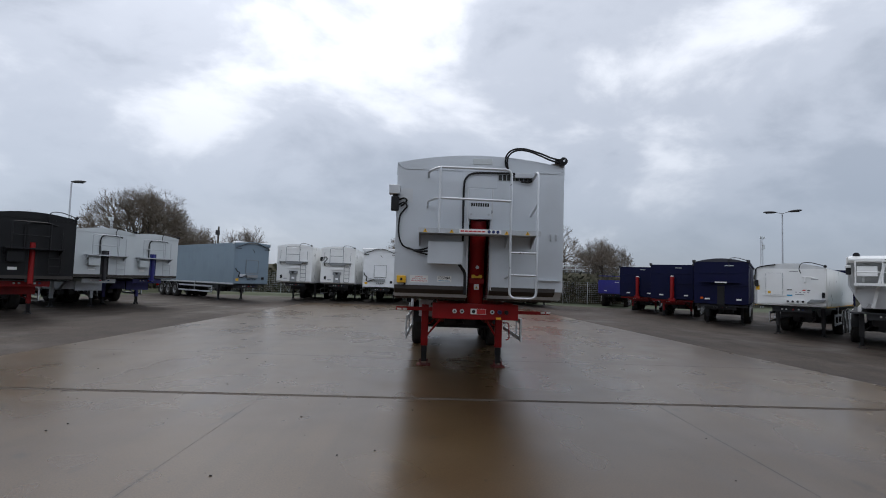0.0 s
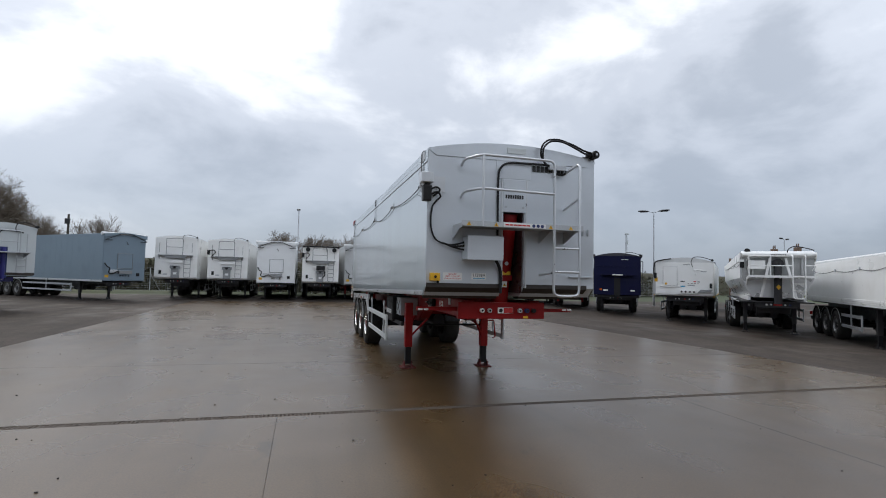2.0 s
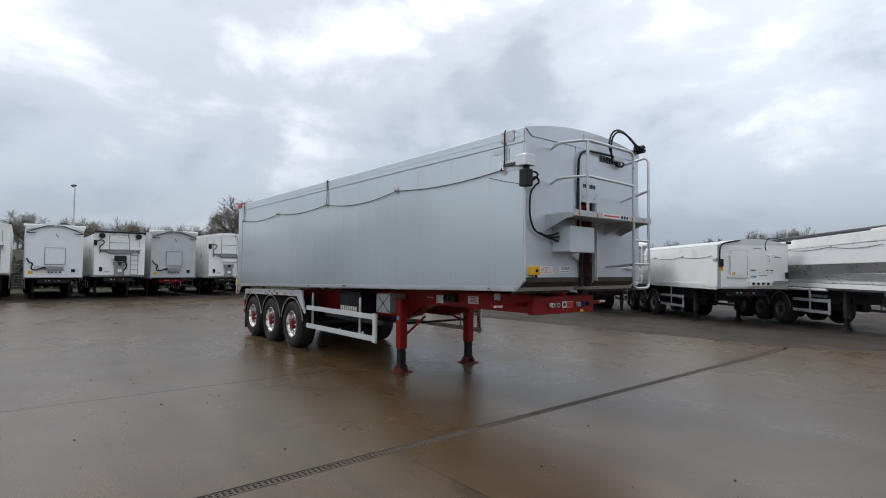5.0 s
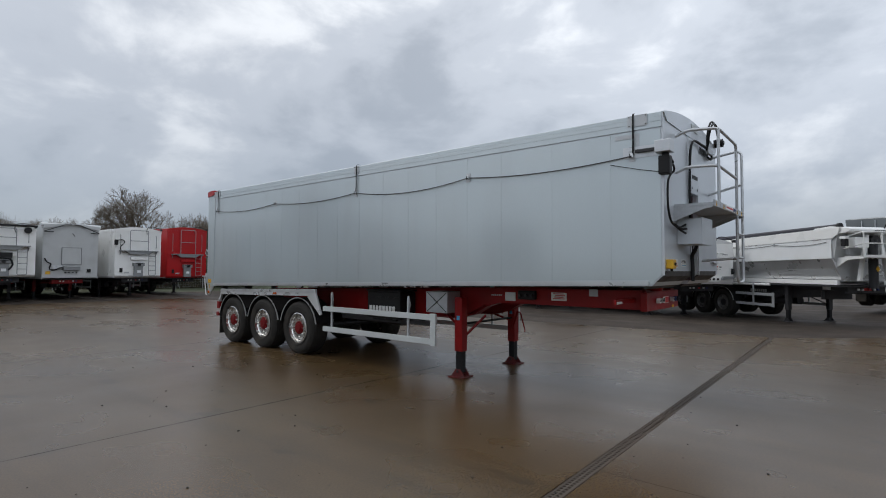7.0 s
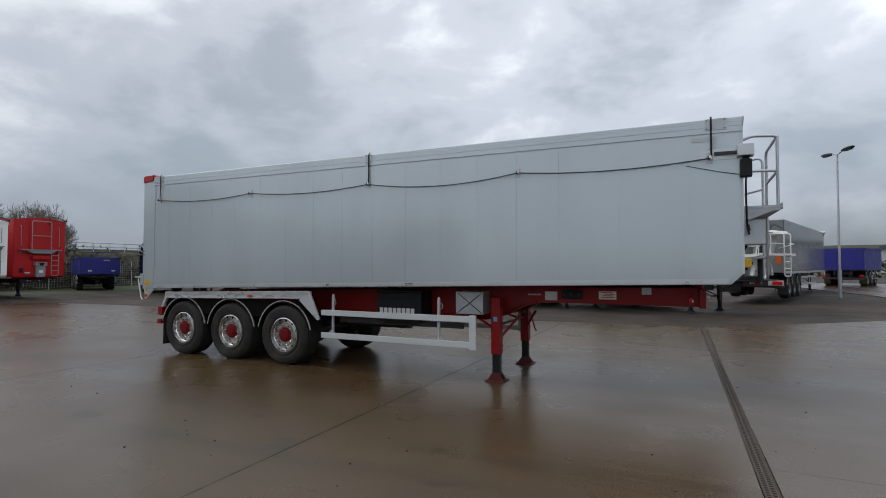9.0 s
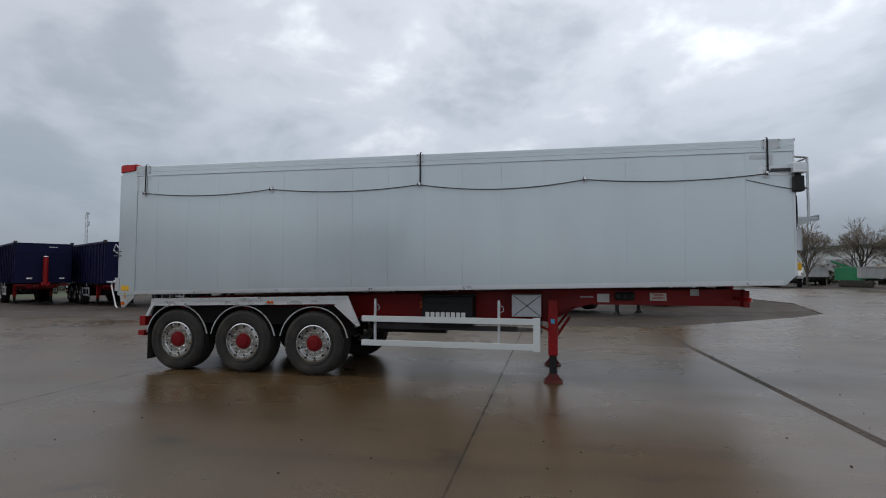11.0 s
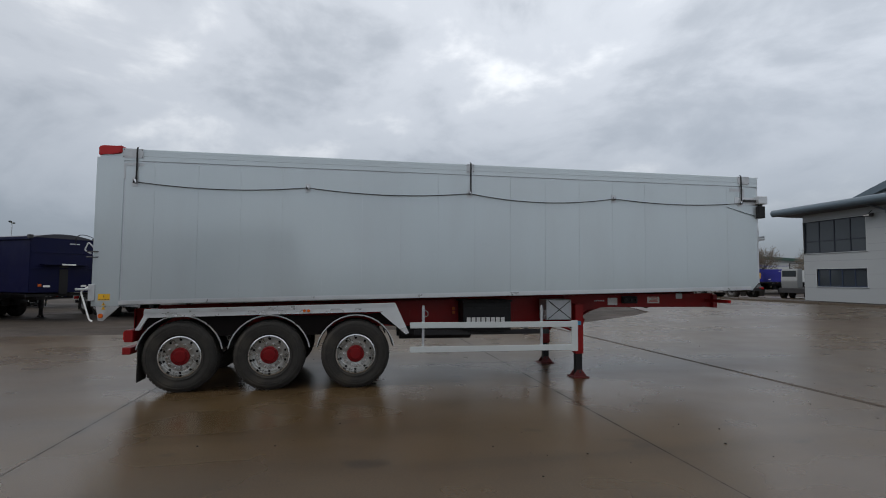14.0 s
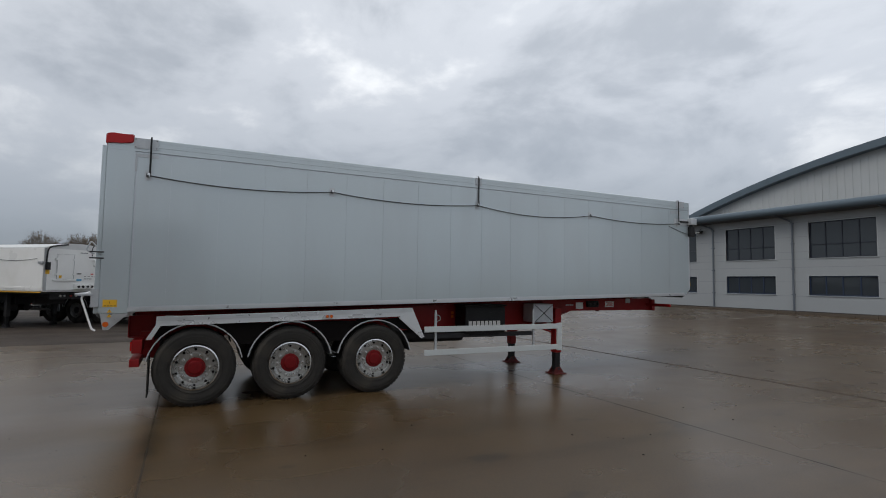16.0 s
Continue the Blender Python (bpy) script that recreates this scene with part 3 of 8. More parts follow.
def text_mesh(text, size, mat, depth=0.0005):
    cu = bpy.data.curves.new("writing", "FONT")
    cu.body, cu.size, cu.align_x, cu.align_y, cu.extrude = text, size, "CENTER", "CENTER", depth
    cu.resolution_u = 2
    ob = bpy.data.objects.new("writing", cu)
    scene.collection.objects.link(ob)
    me = bpy.data.meshes.new_from_object(ob.evaluated_get(bpy.context.evaluated_depsgraph_get()))
    bpy.data.objects.remove(ob)
    bpy.data.curves.remove(cu)
    me.materials.clear()
    me.materials.append(M[mat])
    return me


FACE_FRONT = lambda x, y, z: pose(x, y, z, 90, 0, 0)       # writing that faces -y
FACE_LEFT = lambda x, y, z: pose(x, y, z, 90, 0, -90)      # writing that faces -x

# ---- ground ----


def rise(x, y):
    """The yard falls a little to the tarmac beside the slabs and climbs towards the office building."""
    d = min(max(0.45 * x - 0.9 * y - 1.0, 0.0), 13.0)
    dip = 0.11 * min(max((x - 10.2) / 3.0, 0.0), 1.0) * min(max((y - 6.0) / 5.0, 0.0), 1.0)
    return 0.028 * d * min(1.0, d / 4) - dip


def make_ground():
    bm = bmesh.new()
    xs = [-900, -400, -200, -120, -80, -60, -45] + [x for x in range(-36, 61, 4)] + [75, 100, 140, 220, 420, 900]
    ys = [-900, -400, -200, -120, -80, -60] + [y for y in range(-48, 61, 4)] + [75, 100, 140, 220, 420, 900]
    grid = []
    for x in xs:
        col = []
        for y in ys:
            z = rise(x, y) - 0.03
            far = math.hypot(x, y - 15)
            if far > 70:
                z += min(6.0, (far - 70) * 0.012)
            col.append(bm.verts.new((x, y, z)))
        grid.append(col)
    for i in range(len(xs) - 1):
        for j in range(len(ys) - 1):
            f = bm.faces.new((grid[i][j], grid[i + 1][j], grid[i + 1][j + 1], grid[i][j + 1]))
            cx, cy = (xs[i] + xs[i + 1]) / 2, (ys[j] + ys[j + 1]) / 2
            f.material_index = 0 if (-26 < cx < 70 and -60 < cy < 50) else 1
    me = mesh_of("ground", bm, "tarmac")
    me.materials.append(M["grass"])
    ob = tagged(new("ground", me), "damp dark tarmac yard running out into rough winter grass", "ground", kind="structure")
    return ob


make_ground()

DRAIN = lambda x: 9.38 + 0.015 * x      # line of the drainage channel


def clip_poly(poly, a, b, c):
    """The part of a convex polygon where a x + b y <= c."""
    out = []
    for (x0, y0), (x1, y1) in zip(poly, poly[1:] + poly[:1]):
        d0, d1 = a * x0 + b * y0 - c, a * x1 + b * y1 - c
        if d0 <= 0:
            out.append((x0, y0))
        if (d0 < 0) != (d1 < 0) and d0 != d1:
            k = d0 / (d0 - d1)
            out.append((x0 + k * (x1 - x0), y0 + k * (y1 - y0)))
    return out


def slab(parent, poly, gap=0.0018):
    cx, cy = sum(p[0] for p in poly) / len(poly), sum(p[1] for p in poly) / len(poly)
    bm = bmesh.new()
    top, low = [], []
    for x, y in poly:
        d = math.hypot(x - cx, y - cy)
        for ring, inset, dz in ((top, gap, 0.0), (low, gap, -0.06)):
            k = max(0.0, 1 - inset * 1.3 / d)
            px, py = cx + (x - cx) * k, cy + (y - cy) * k
            ring.append(bm.verts.new((px, py, rise(x, y) + dz)))
    bm.faces.new(top)
    n = len(poly)
    for i in range(n):
        bm.faces.new((top[i], top[(i + 1) % n], low[(i + 1) % n], low[i]))
    part("slab", bm, "concrete", parent)


def make_pavement():
    pave = thing("pavement", Matrix(), "wet brown-stained concrete yard laid in large slabs", "pavement", kind="structure")
    xs = [-8.8, 9.3]
    ys = [13.5, 19.65, 25.8, 31.95, 38.1]
    for i in range(len(xs) - 1):
        x0, x1 = xs[i], xs[i + 1]
        rows = [(DRAIN(x0) + 0.065, DRAIN(x1) + 0.065, ys[0], ys[0])] + [(a, a, b, b) for a, b in zip(ys, ys[1:])]
        for a0, a1, b0, b1 in rows:
            poly = [(x0, a0), (x1, a1), (x1, b1), (x0, b0)]
            poly = clip_poly(poly, 1, 0.085, 9.3 + 0.085 * 9.6)
            if len(poly) > 2:
                slab(pave, poly)
    south = [9.4, 3.3, -2.8, -8.9, -15.0, -21.1]
    xx = [-33.0, -27.0, -20.9, -14.8, -8.8, -2.45, 3.6, 9.3, 15.4, 21.5, 27.6, 33.7, 39.8, 46.0]
    for i in range(len(xx) - 1):
        for j in range(len(south) - 1):
            x0, x1, y1, y0 = xx[i], xx[i + 1], south[j], south[j + 1]
            if j == 0:
                poly = [(x0, y0), (x1, y0), (x1, DRAIN(x1) - 0.065), (x0, DRAIN(x0) - 0.065)]
            else:
                poly = [(x0, y0), (x1, y0), (x1, y1), (x0, y1)]
            if x0 > 21:
                poly = clip_poly(poly, -0.185, 0.983, -3.68)
            elif x0 > 15:
                poly = clip_poly(poly, 0.228, 0.974, 5.196)
            elif x0 > 9.2:
                poly = clip_poly(poly, 0.779, 0.627, 13.08)
            if len(poly) > 2:
                slab(pave, poly)
    return pave


make_pavement()


def make_drain():
    ch = thing("drainage_channel", Matrix.Translation((0, DRAIN(0), 0)) @ pose(0, 0, 0, 0, 0, math.degrees(math.atan(0.012))),
               "long slotted cast-iron drainage channel set across the concrete", "drain", kind="structure")
    bm = bmesh.new()
    prism(bm, [(-0.065, 0.0), (-0.065, -0.10), (0.065, -0.10), (0.065, 0.0), (0.052, 0.0), (0.052, -0.07), (-0.052, -0.07), (-0.052, 0.0)], "x", -8.8, 9.0)
    part("channel_edge", bm, "drain_edge", ch, "concrete channel edging")
    g = bmesh.new()
    for y0, y1 in ((-0.050, -0.038), (-0.007, 0.007), (0.038, 0.050)):
        bx(g, 0.0, 0.496, y0, y1, -0.03, -0.002)
    for k in range(10):
        for y0, y1 in ((-0.038, -0.007), (0.007, 0.038)):
            bx(g, k * 0.05 + 0.004, k * 0.05 + 0.027, y0, y1, -0.03, -0.003)
    me = mesh_of("grate", g, "iron")
    for k in range(35):
        part("grate", me, "iron", ch, loc=Matrix.Translation((-8.75 + 0.5 * k, 0, 0)))


make_drain()


def make_pebbles():
    bm = bmesh.new()
    rng = random.Random(4)
    for _ in range(420):
        x, y = rng.uniform(-12, 12), rng.uniform(-3, 30)
        if rng.random() < 0.4:
            x, y = rng.gauss(-5, 3), rng.gauss(11, 5)
        r = rng.choice((0.004, 0.005, 0.006, 0.008, 0.012))
        bmesh.ops.create_icosphere(bm, subdivisions=1, radius=r, matrix=Matrix.Translation((x, y, rise(x, y) + r * 0.4)) @ Matrix.Diagonal((rng.uniform(0.8, 1.5), 1, 0.6, 1)))
    me = mesh_of("pebbles", bm, "grit")
    tagged(new("pebbles", me), "loose grit and small stones on the wet concrete", "gravel", kind="stuff")


make_pebbles()

# ---- running gear shared by all trailers ----
GEAR = {}


def gear():
    bm = bmesh.new()
    R, W = 0.535, 0.385
    prof = [(0.30, 0.02), (0.33, 0.0), (0.40, -0.012), (0.475, -0.012), (0.512, 0.008), (0.53, 0.05), (R, 0.09), (R, W - 0.09), (0.53, W - 0.05), (0.512, W - 0.008), (0.46, W + 0.01), (0.33, W), (0.30, W - 0.02)]
    rings = lathe(bm, prof, n=40)
    for i in range(40):
        bm.faces.new((rings[-1][i], rings[-1][(i + 1) % 40], rings[0][(i + 1) % 40], rings[0][i]))
    # circumferential grooves stand as raised tread ribs
    for k in range(5):
        x = 0.075 + k * 0.056
        lathe(bm, [(R - 0.002, x), (R + 0.007, x + 0.004), (R + 0.007, x + 0.036), (R - 0.002, x + 0.040)], n=40)
    # moulded sidewall rings and shoulder blocks
    for rr in (0.345, 0.435, 0.470):
        lathe(bm, [(rr - 0.006, -0.006), (rr - 0.003, -0.0165), (rr + 0.003, -0.0165), (rr + 0.006, -0.006)], n=40)
    for k in range(54):
        a = 2 * math.pi * k / 54
        ca, sa = math.cos(a), math.sin(a)
        tx, ty = -sa * 0.021, ca * 0.021
        for x0, x1 in ((0.028, 0.075), (W - 0.075, W - 0.028)):
            vs = [bm.verts.new((x, ca * q + o * tx, sa * q + o * ty)) for x in (x0, x1) for q in (0.50, 0.5365) for o in (-1, 1)]
            for f in ((0, 1, 3, 2), (4, 6, 7, 5), (2, 3, 7, 6), (0, 2, 6, 4), (1, 5, 7, 3)):
                bm.faces.new([vs[i] for i in f])
    GEAR["tyre"] = mesh_of("tyre", bm, "rubber", True)
    for key, mat, hub in (("rim", "polished", "red_hub"), ("rim_dark", "dull_rim", "chassis")):
        bm = bmesh.new()
        lathe(bm, [(0.302, 0.03), (0.312, 0.004), (0.296, 0.0), (0.289, 0.034), (0.279, 0.066), (0.270, 0.072), (0.226, 0.056), (0.214, 0.040), (0.15, 0.040), (0.10, 0.055), (0.001, 0.058)], n=40)
        for i in range(10):
            a = 2 * math.pi * i / 10
            y, z = 0.180 * math.cos(a), 0.180 * math.sin(a)
            rod(bm, (0.042, y, z), (0.012, y, z), 0.021, 6, 0.019), rod(bm, (0.012, y, z), (-0.008, y, z), 0.015, 8, 0.008)
        n0 = len(bm.faces)
        # hand holes: flat black discs stand in for shaded openings
        for i in range(10):
            a = 2 * math.pi * (i + 0.5) / 10
            y, z = 0.247 * math.cos(a), 0.247 * math.sin(a)
            nx, nr = -0.94, 0.34
            c, sn = math.cos(a), math.sin(a)
            rod(bm, (0.0636 - 0.004 * nx, y - 0.004 * nr * c, z - 0.004 * nr * sn), (0.0636 + 0.0015 * nx, y + 0.0015 * nr * c, z + 0.0015 * nr * sn), 0.019, 12)
        for i, f in enumerate(bm.faces):
            f.material_index = 0 if i < n0 else 1
            c = f.calc_center_median()
            # recessed faces get greyer, dirty alloy that also carries the recess shadow
            if i < n0 and 0.036 < c.x and 0.12 < math.hypot(c.y, c.z) < 0.282:
                f.material_index = 2
        GEAR[key] = mesh_of("rim", bm, mat, True)
        GEAR[key].materials.append(M["black_matt"])
        GEAR[key].materials.append(M["rim_disc" if key == "rim" else "dull_rim"])
        bm = bmesh.new()
        lathe(bm, [(0.138, 0.052), (0.134, 0.030), (0.126, 0.022), (0.095, 0.020), (0.088, 0.004), (0.07, 0.0), (0.001, -0.001)], n=28)
        for i in range(8):
            a = 2 * math.pi * i / 8
            rod(bm, (0.024, 0.112 * math.cos(a), 0.112 * math.sin(a)), (0.012, 0.112 * math.cos(a), 0.112 * math.sin(a)), 0.009, 6)
        GEAR[key + "_hub"] = mesh_of("hub", bm, hub, False)
    bm = bmesh.new()
    ring = []
    for i in range(15):
        a = math.pi * (0.06 + 0.88 * i / 14)
        ring.append((math.cos(a), math.sin(a)))
    band = lambda r0, r1: [(c * r1, q * r1) for c, q in ring] + [(c * r0, q * r0) for c, q in reversed(ring)]
    prism(bm, band(0.60, 0.622), "x", 0.0, 0.42)
    GEAR["mudguard"] = mesh_of("mudguard", bm, "black")
    GEAR["trim"] = mesh_of("edge_trim", prism(bmesh.new(), band(0.610, 0.627), "x", -0.008, 0.012), "alu_bare")


gear()


def wheels(t, half, ys, rim="rim", inset=0.0, guards=True):
    """Single wheels on both sides at the given distances from the front."""
    for y in ys:
        for s in (-1, 1):
            m = pose(s * (half - inset), y, 0.535, 0, 0, 0 if s < 0 else 180)
            w = part("wheel", GEAR["tyre"], None, t, loc=m)
            part("rim", GEAR[rim], None, w, "ten-stud wheel rim")
            part("hub", GEAR[rim + "_hub"], None, w)
            if guards:
                g = part("mudguard", GEAR["mudguard"], None, t, loc=pose(s * (half - inset) + (0.0 if s < 0 else 0.0), y, 0.535, 0, 0, 0 if s < 0 else 180))
                part("edge_trim", GEAR["trim"], None, g, "bright edge trim")
        part("axle", rod(bmesh.new(), (-half + 0.3, y, 0.535), (half - 0.3, y, 0.535), 0.065, 10), "chassis", t)


def landing_leg(t, x, y, top, mat, foot_mat=None, tall=0.0):
    leg = part("landing_leg", box(x - 0.075, x + 0.075, y - 0.075, y + 0.075, 0.42, top, 0.012), mat, t)
    part("inner_leg", box(x - 0.058, x + 0.058, y - 0.058, y + 0.058, 0.08, 0.45, 0.006), "black", leg, "greasy black sliding inner leg")
    bm = bmesh.new()
    bx(bm, x - 0.15, x + 0.15, y - 0.15, y + 0.15, 0.0, 0.022, 0.006)
    foot = part("foot", bm, foot_mat or "chassis", leg, "worn flat steel foot")
    for s in (-1, 1):
        b = prism(bmesh.new(), [(y - 0.13, 0.022), (y + 0.13, 0.022), (y + 0.045, 0.135), (y - 0.045, 0.135)], "x", x + s * 0.075 - 0.008, x + s * 0.075 + 0.008)
        part("foot_cheek", b, foot_mat or "chassis", foot)
    part("foot_pin", rod(bmesh.new(), (x - 0.10, y, 0.10), (x + 0.10, y, 0.10), 0.02, 8), "chassis", foot)
    return leg


def ground_fit(m):
    """Sets a thing down on the ground under it."""
    p = m.translation
    return Matrix.Translation((0, 0, rise(p.x, p.y) - (0.03 if p.x > 9.3 or p.x < -8.8 or p.y > 38 else 0.0))) @ m

# ---- the silver tipping trailer in the middle of the yard ----


def arch(half, z_edge, z_mid, n=12, y=None):
    return [(-half + 2 * half * i / n, z_edge + (z_mid - z_edge) * (1 - (2 * i / n - 1) ** 2)) for i in range(n + 1)]


def logo_bars(parent, x0, x1, z0, z1, mat, place):
    """A maker's mark drawn as a row of plain bars."""
    n = 8
    w = (x1 - x0) / n
    for i in range(n):
        a = x0 + i * w + w * 0.08
        part("mark_bar", box(a, a + w * 0.76, -0.003, 0, z0, z1), mat, parent, loc=place)


def warn_mark(parent, place, s=0.07):
    bm = bmesh.new()
    prism(bm, [(-s / 2, -s * 0.43), (s / 2, -s * 0.43), (0, s * 0.43)], "y", -0.002, 0)
    a = part("warning_sign", bm, "yellow", parent, "yellow warning triangle", loc=place)
    bm = bmesh.new()
    bx(bm, -0.004 * s / 0.07, 0.004 * s / 0.07, -0.004, -0.002, -0.012 * s / 0.07, 0.012 * s / 0.07)
    bx(bm, -0.004 * s / 0.07, 0.004 * s / 0.07, -0.004, -0.002, -0.024 * s / 0.07, -0.016 * s / 0.07)
    part("mark", bm, "ink_black", a)


def make_main():
    H, LEN = 1.31, 11.07
    T = thing("tipping_trailer", pose(0.765, 9.3, 0), "long silver aluminium tipping trailer on a red chassis", "trailer")
    bot = lambda y: 1.572 - 0.0238 * y
    # body shell, a little inside its planks
    bm = bmesh.new()
    prism(bm, [(0.92, bot(0.92)), (LEN, bot(LEN)), (LEN, 3.62), (0.92, 3.62)], "x", -H + 0.006, H - 0.006)
    for xa, xb in ((-H + 0.006, -0.17), (0.16, H - 0.006)):
        prism(bm, [(0.0, 1.70), (0.13, bot(0.13)), (0.92, bot(0.92)), (0.92, 3.62), (0.0, 3.62)], "x", xa, xb)
    prism(bm, [(0.0, 2.82), (0.92, 2.82), (0.92, 3.62), (0.0, 3.62)], "x", -0.17, 0.16)
    body = part("body", bm, "alu_front", T, "silver tipping body with tapered floor")
    # side planks
    ys = [0.012, 0.62, 1.44] + [2.26 + 0.6192 * k for k in range(14)] + [10.72]
    for s in (-1, 1):
        for a, b in zip(ys, ys[1:]):
            bm = bmesh.new()
            g = 0.001
            lo = [(a + g, bot(a) + 0.075), (b - g, bot(b) + 0.075), (b - g, 3.452), (a + g, 3.452)]
            if a < 0.1:
                lo[:1] = [(a + g, 1.705), (0.145, bot(0.145) + 0.008), (0.157, bot(0.157) + 0.008), (0.157, bot(0.157) + 0.075)]
            x0, x1 = (-H, -H + 0.012) if s < 0 else (H - 0.012, H)
            prism(bm, lo, "x", x0, x1)
            part("plank", bm, "alu", body)
        # bottom rail, top cap with its seam, corner posts
        bm = bmesh.new()
        x0, x1 = (-H - 0.012, -H + 0.03) if s < 0 else (H - 0.03, H + 0.012)
        prism(bm, [(0.16, bot(0.16) + 0.005), (LEN - 0.32, bot(LEN - 0.32) + 0.005), (LEN - 0.32, bot(LEN - 0.32) + 0.06), (0.16, bot(0.16) + 0.06)], "x", x0, x1, 0.004)
        part("bottom_rail", bm, "alu_bare", body, "bright extruded bottom rail")
        bm = bmesh.new()
        prof = [(-0.04, 3.462), (0.008, 3.474), (0.008, 3.541), (0.004, 3.5425), (0.004, 3.5445), (0.009, 3.546), (0.009, 3.600), (0.005, 3.6015), (0.005, 3.6035), (0.007, 3.605), (0.007, 3.645), (-0.004, 3.655), (-0.05, 3.655)]
        prism(bm, [(s * (H + u), z) for u, z in prof], "y", 0.0, LEN)
        part("top_rail", bm, "alu", body, "ribbed top rail")
        bm = bmesh.new()
        prism(bm, [(LEN - 0.33, bot(LEN) - 0.01), (LEN, bot(LEN) - 0.01), (LEN, 3.56), (LEN - 0.33, 3.56)], "x", *((-H - 0.006, -H + 0.06) if s < 0 else (H - 0.06, H + 0.006)), 0.006)
        part("rear_post", bm, "alu", body, "flat rear corner post")
        bm = bmesh.new()
        prism(bm, [(LEN - 0.34, bot(LEN) - 0.012), (LEN - 0.02, bot(LEN) - 0.012), (LEN - 0.06, 1.085), (LEN - 0.12, 1.085)], "x", *((-H - 0.004, -H + 0.012) if s < 0 else (H - 0.012, H + 0.004)))
        w = part("rear_gusset", bm, "alu_bare", T, "triangular rear light plate")
        xl = -H - 0.004 if s < 0 else H + 0.004
        part("marker_lamp", rod(bmesh.new(), (xl, LEN - 0.09, 1.16), (xl - 0.014 * (1 if s < 0 else -1), LEN - 0.09, 1.16), 0.034, 14), "amber", w, "round amber marker lamp")
    # arched sheet over the top
    bm = bmesh.new()
    top = arch(H - 0.02, 3.645, 3.80, 14)
    prism(bm, top + [(H - 0.02, 3.60), (-H + 0.02, 3.60)], "y", 0.03, LEN - 0.04)
    part("sheet", bm, "tarp", T, "grey weather sheet drawn over the body", True)
    # red sheet end at the back corner
    for s in (-1, 1):
        bm = bmesh.new()
        x0, x1 = (-H - 0.03, -H + 0.16) if s < 0 else (H - 0.16, H + 0.03)
        under = [(LEN - 0.30, 3.585), (LEN - 0.24, 3.565), (LEN - 0.16, 3.57), (LEN - 0.08, 3.555), (LEN + 0.02, 3.535)]
        prism(bm, under + [(LEN + 0.02, 3.67), (LEN - 0.05, 3.69), (LEN - 0.2, 3.685), (LEN - 0.30, 3.695)], "x", x0, x1, 0.012)
        part("sheet_pole_end", bm, "red_body", T, "red cloth cap over the sheet pole end")
    # front headboard
    bm = bmesh.new()
    prism(bm, [(-H, 1.70), (-0.17, 1.70), (-0.17, 3.655), (-H, 3.655)], "y", -0.02, 0.0)
    prism(bm, [(0.16, 1.70), (H, 1.70), (H, 3.655), (0.16, 3.655)], "y", -0.02, 0.0)
    prism(bm, [(-0.17, 2.82), (0.16, 2.82), (0.16, 3.655), (-0.17, 3.655)], "y", -0.02, 0.0)
    head = part("headboard", bm, "alu_front", T, "flat silver front bulkhead")
    bm = bmesh.new()
    prism(bm, arch(H, 3.655, 3.805, 14) + [(H, 3.62), (H - 0.11, 3.555), (-H + 0.11, 3.555), (-H, 3.64)], "y", -0.034, -0.02)
    part("arched_plate", bm, "alu_front", head, "arched top plate of the front")
    bm = bmesh.new()
    bx(bm, -0.13, 0.17, -0.044, -0.034, 3.665, 3.755, 0.004)
    part("number_panel", bm, "pale", head, "blank pale panel")
    bm = bmesh.new()
    bx(bm, -0.29, 0.25, -0.028, -0.02, 3.29, 3.56, 0.004)
    part("inspection_panel", bm, "alu_front", head)
    bm = bmesh.new()
    bx(bm, -0.185, 0.175, -0.040, -0.02, 2.80, 3.285, 0.008)
    cover = part("ram_cover", bm, "alu_front", head, "bolted cover plate over the ram head")
    for x in (-0.14, 0.13):
        rod(b := bmesh.new(), (x, -0.05, 2.875), (x, -0.038, 2.875), 0.018, 8)
        part("bolt", b, "galv", cover)
    for x0, x1 in ((-0.21, -0.185), (0.175, 0.2)):
        part("cover_edge", box(x0, x1, -0.036, -0.02, 1.70, 3.285, 0.003), "alu_bare", head)
    bm = bmesh.new()
    bx(bm, -0.168, 0.158, 0.88, 0.915, 1.58, 2.815)
    part("recess_back", bm, "chassis", head, "dark ram recess")
    part("recess_lining", box(0.148, 0.156, 0.03, 0.875, 1.62, 2.81, 0.002), "lining", head, "dark lining of the ram recess")
    for x0, x1 in ((-H + 0.01, -0.18), (0.17, H - 0.12)):
        b = prism(bmesh.new(), [(-0.027, 1.750), (-0.026, 1.69), (0.215, 1.530), (0.235, 1.55), (0.0, 1.70), (0.0, 1.750)], "x", x0, x1)
        part("skirt", b, "skirt", head, "grey-brown rubber skirt")
    # ram
    bm = bmesh.new()
    rod(bm, (0.0, 0.60, 1.26), (0.0, 0.18, 2.81), 0.13, 24)
    ram = part("ram", bm, "red", T, "red hydraulic tipping ram", True)
    part("ram_flange", box(-0.12, 0.12, 0.305, 0.44, 1.80, 1.88, 0.008), "red", ram)
    part("grease_plate", box(-0.085, 0.085, 0.288, 0.32, 1.885, 1.94, 0.003), "yellow", ram, "small brass-yellow maker's plate")
    part("ram_sticker", box(-0.04, 0.04, 0.318, 0.36, 1.70, 1.79), "sticker", ram)
    warn_mark(ram, Matrix.Translation((0.0, 0.317, 1.74)), 0.055)
    part("ram_nut", rod(bmesh.new(), (0.0, 0.235, 2.06), (0.0, 0.30, 2.06), 0.03, 8), "galv", ram)
    # catwalk with rails and ladder
    YP = -0.47
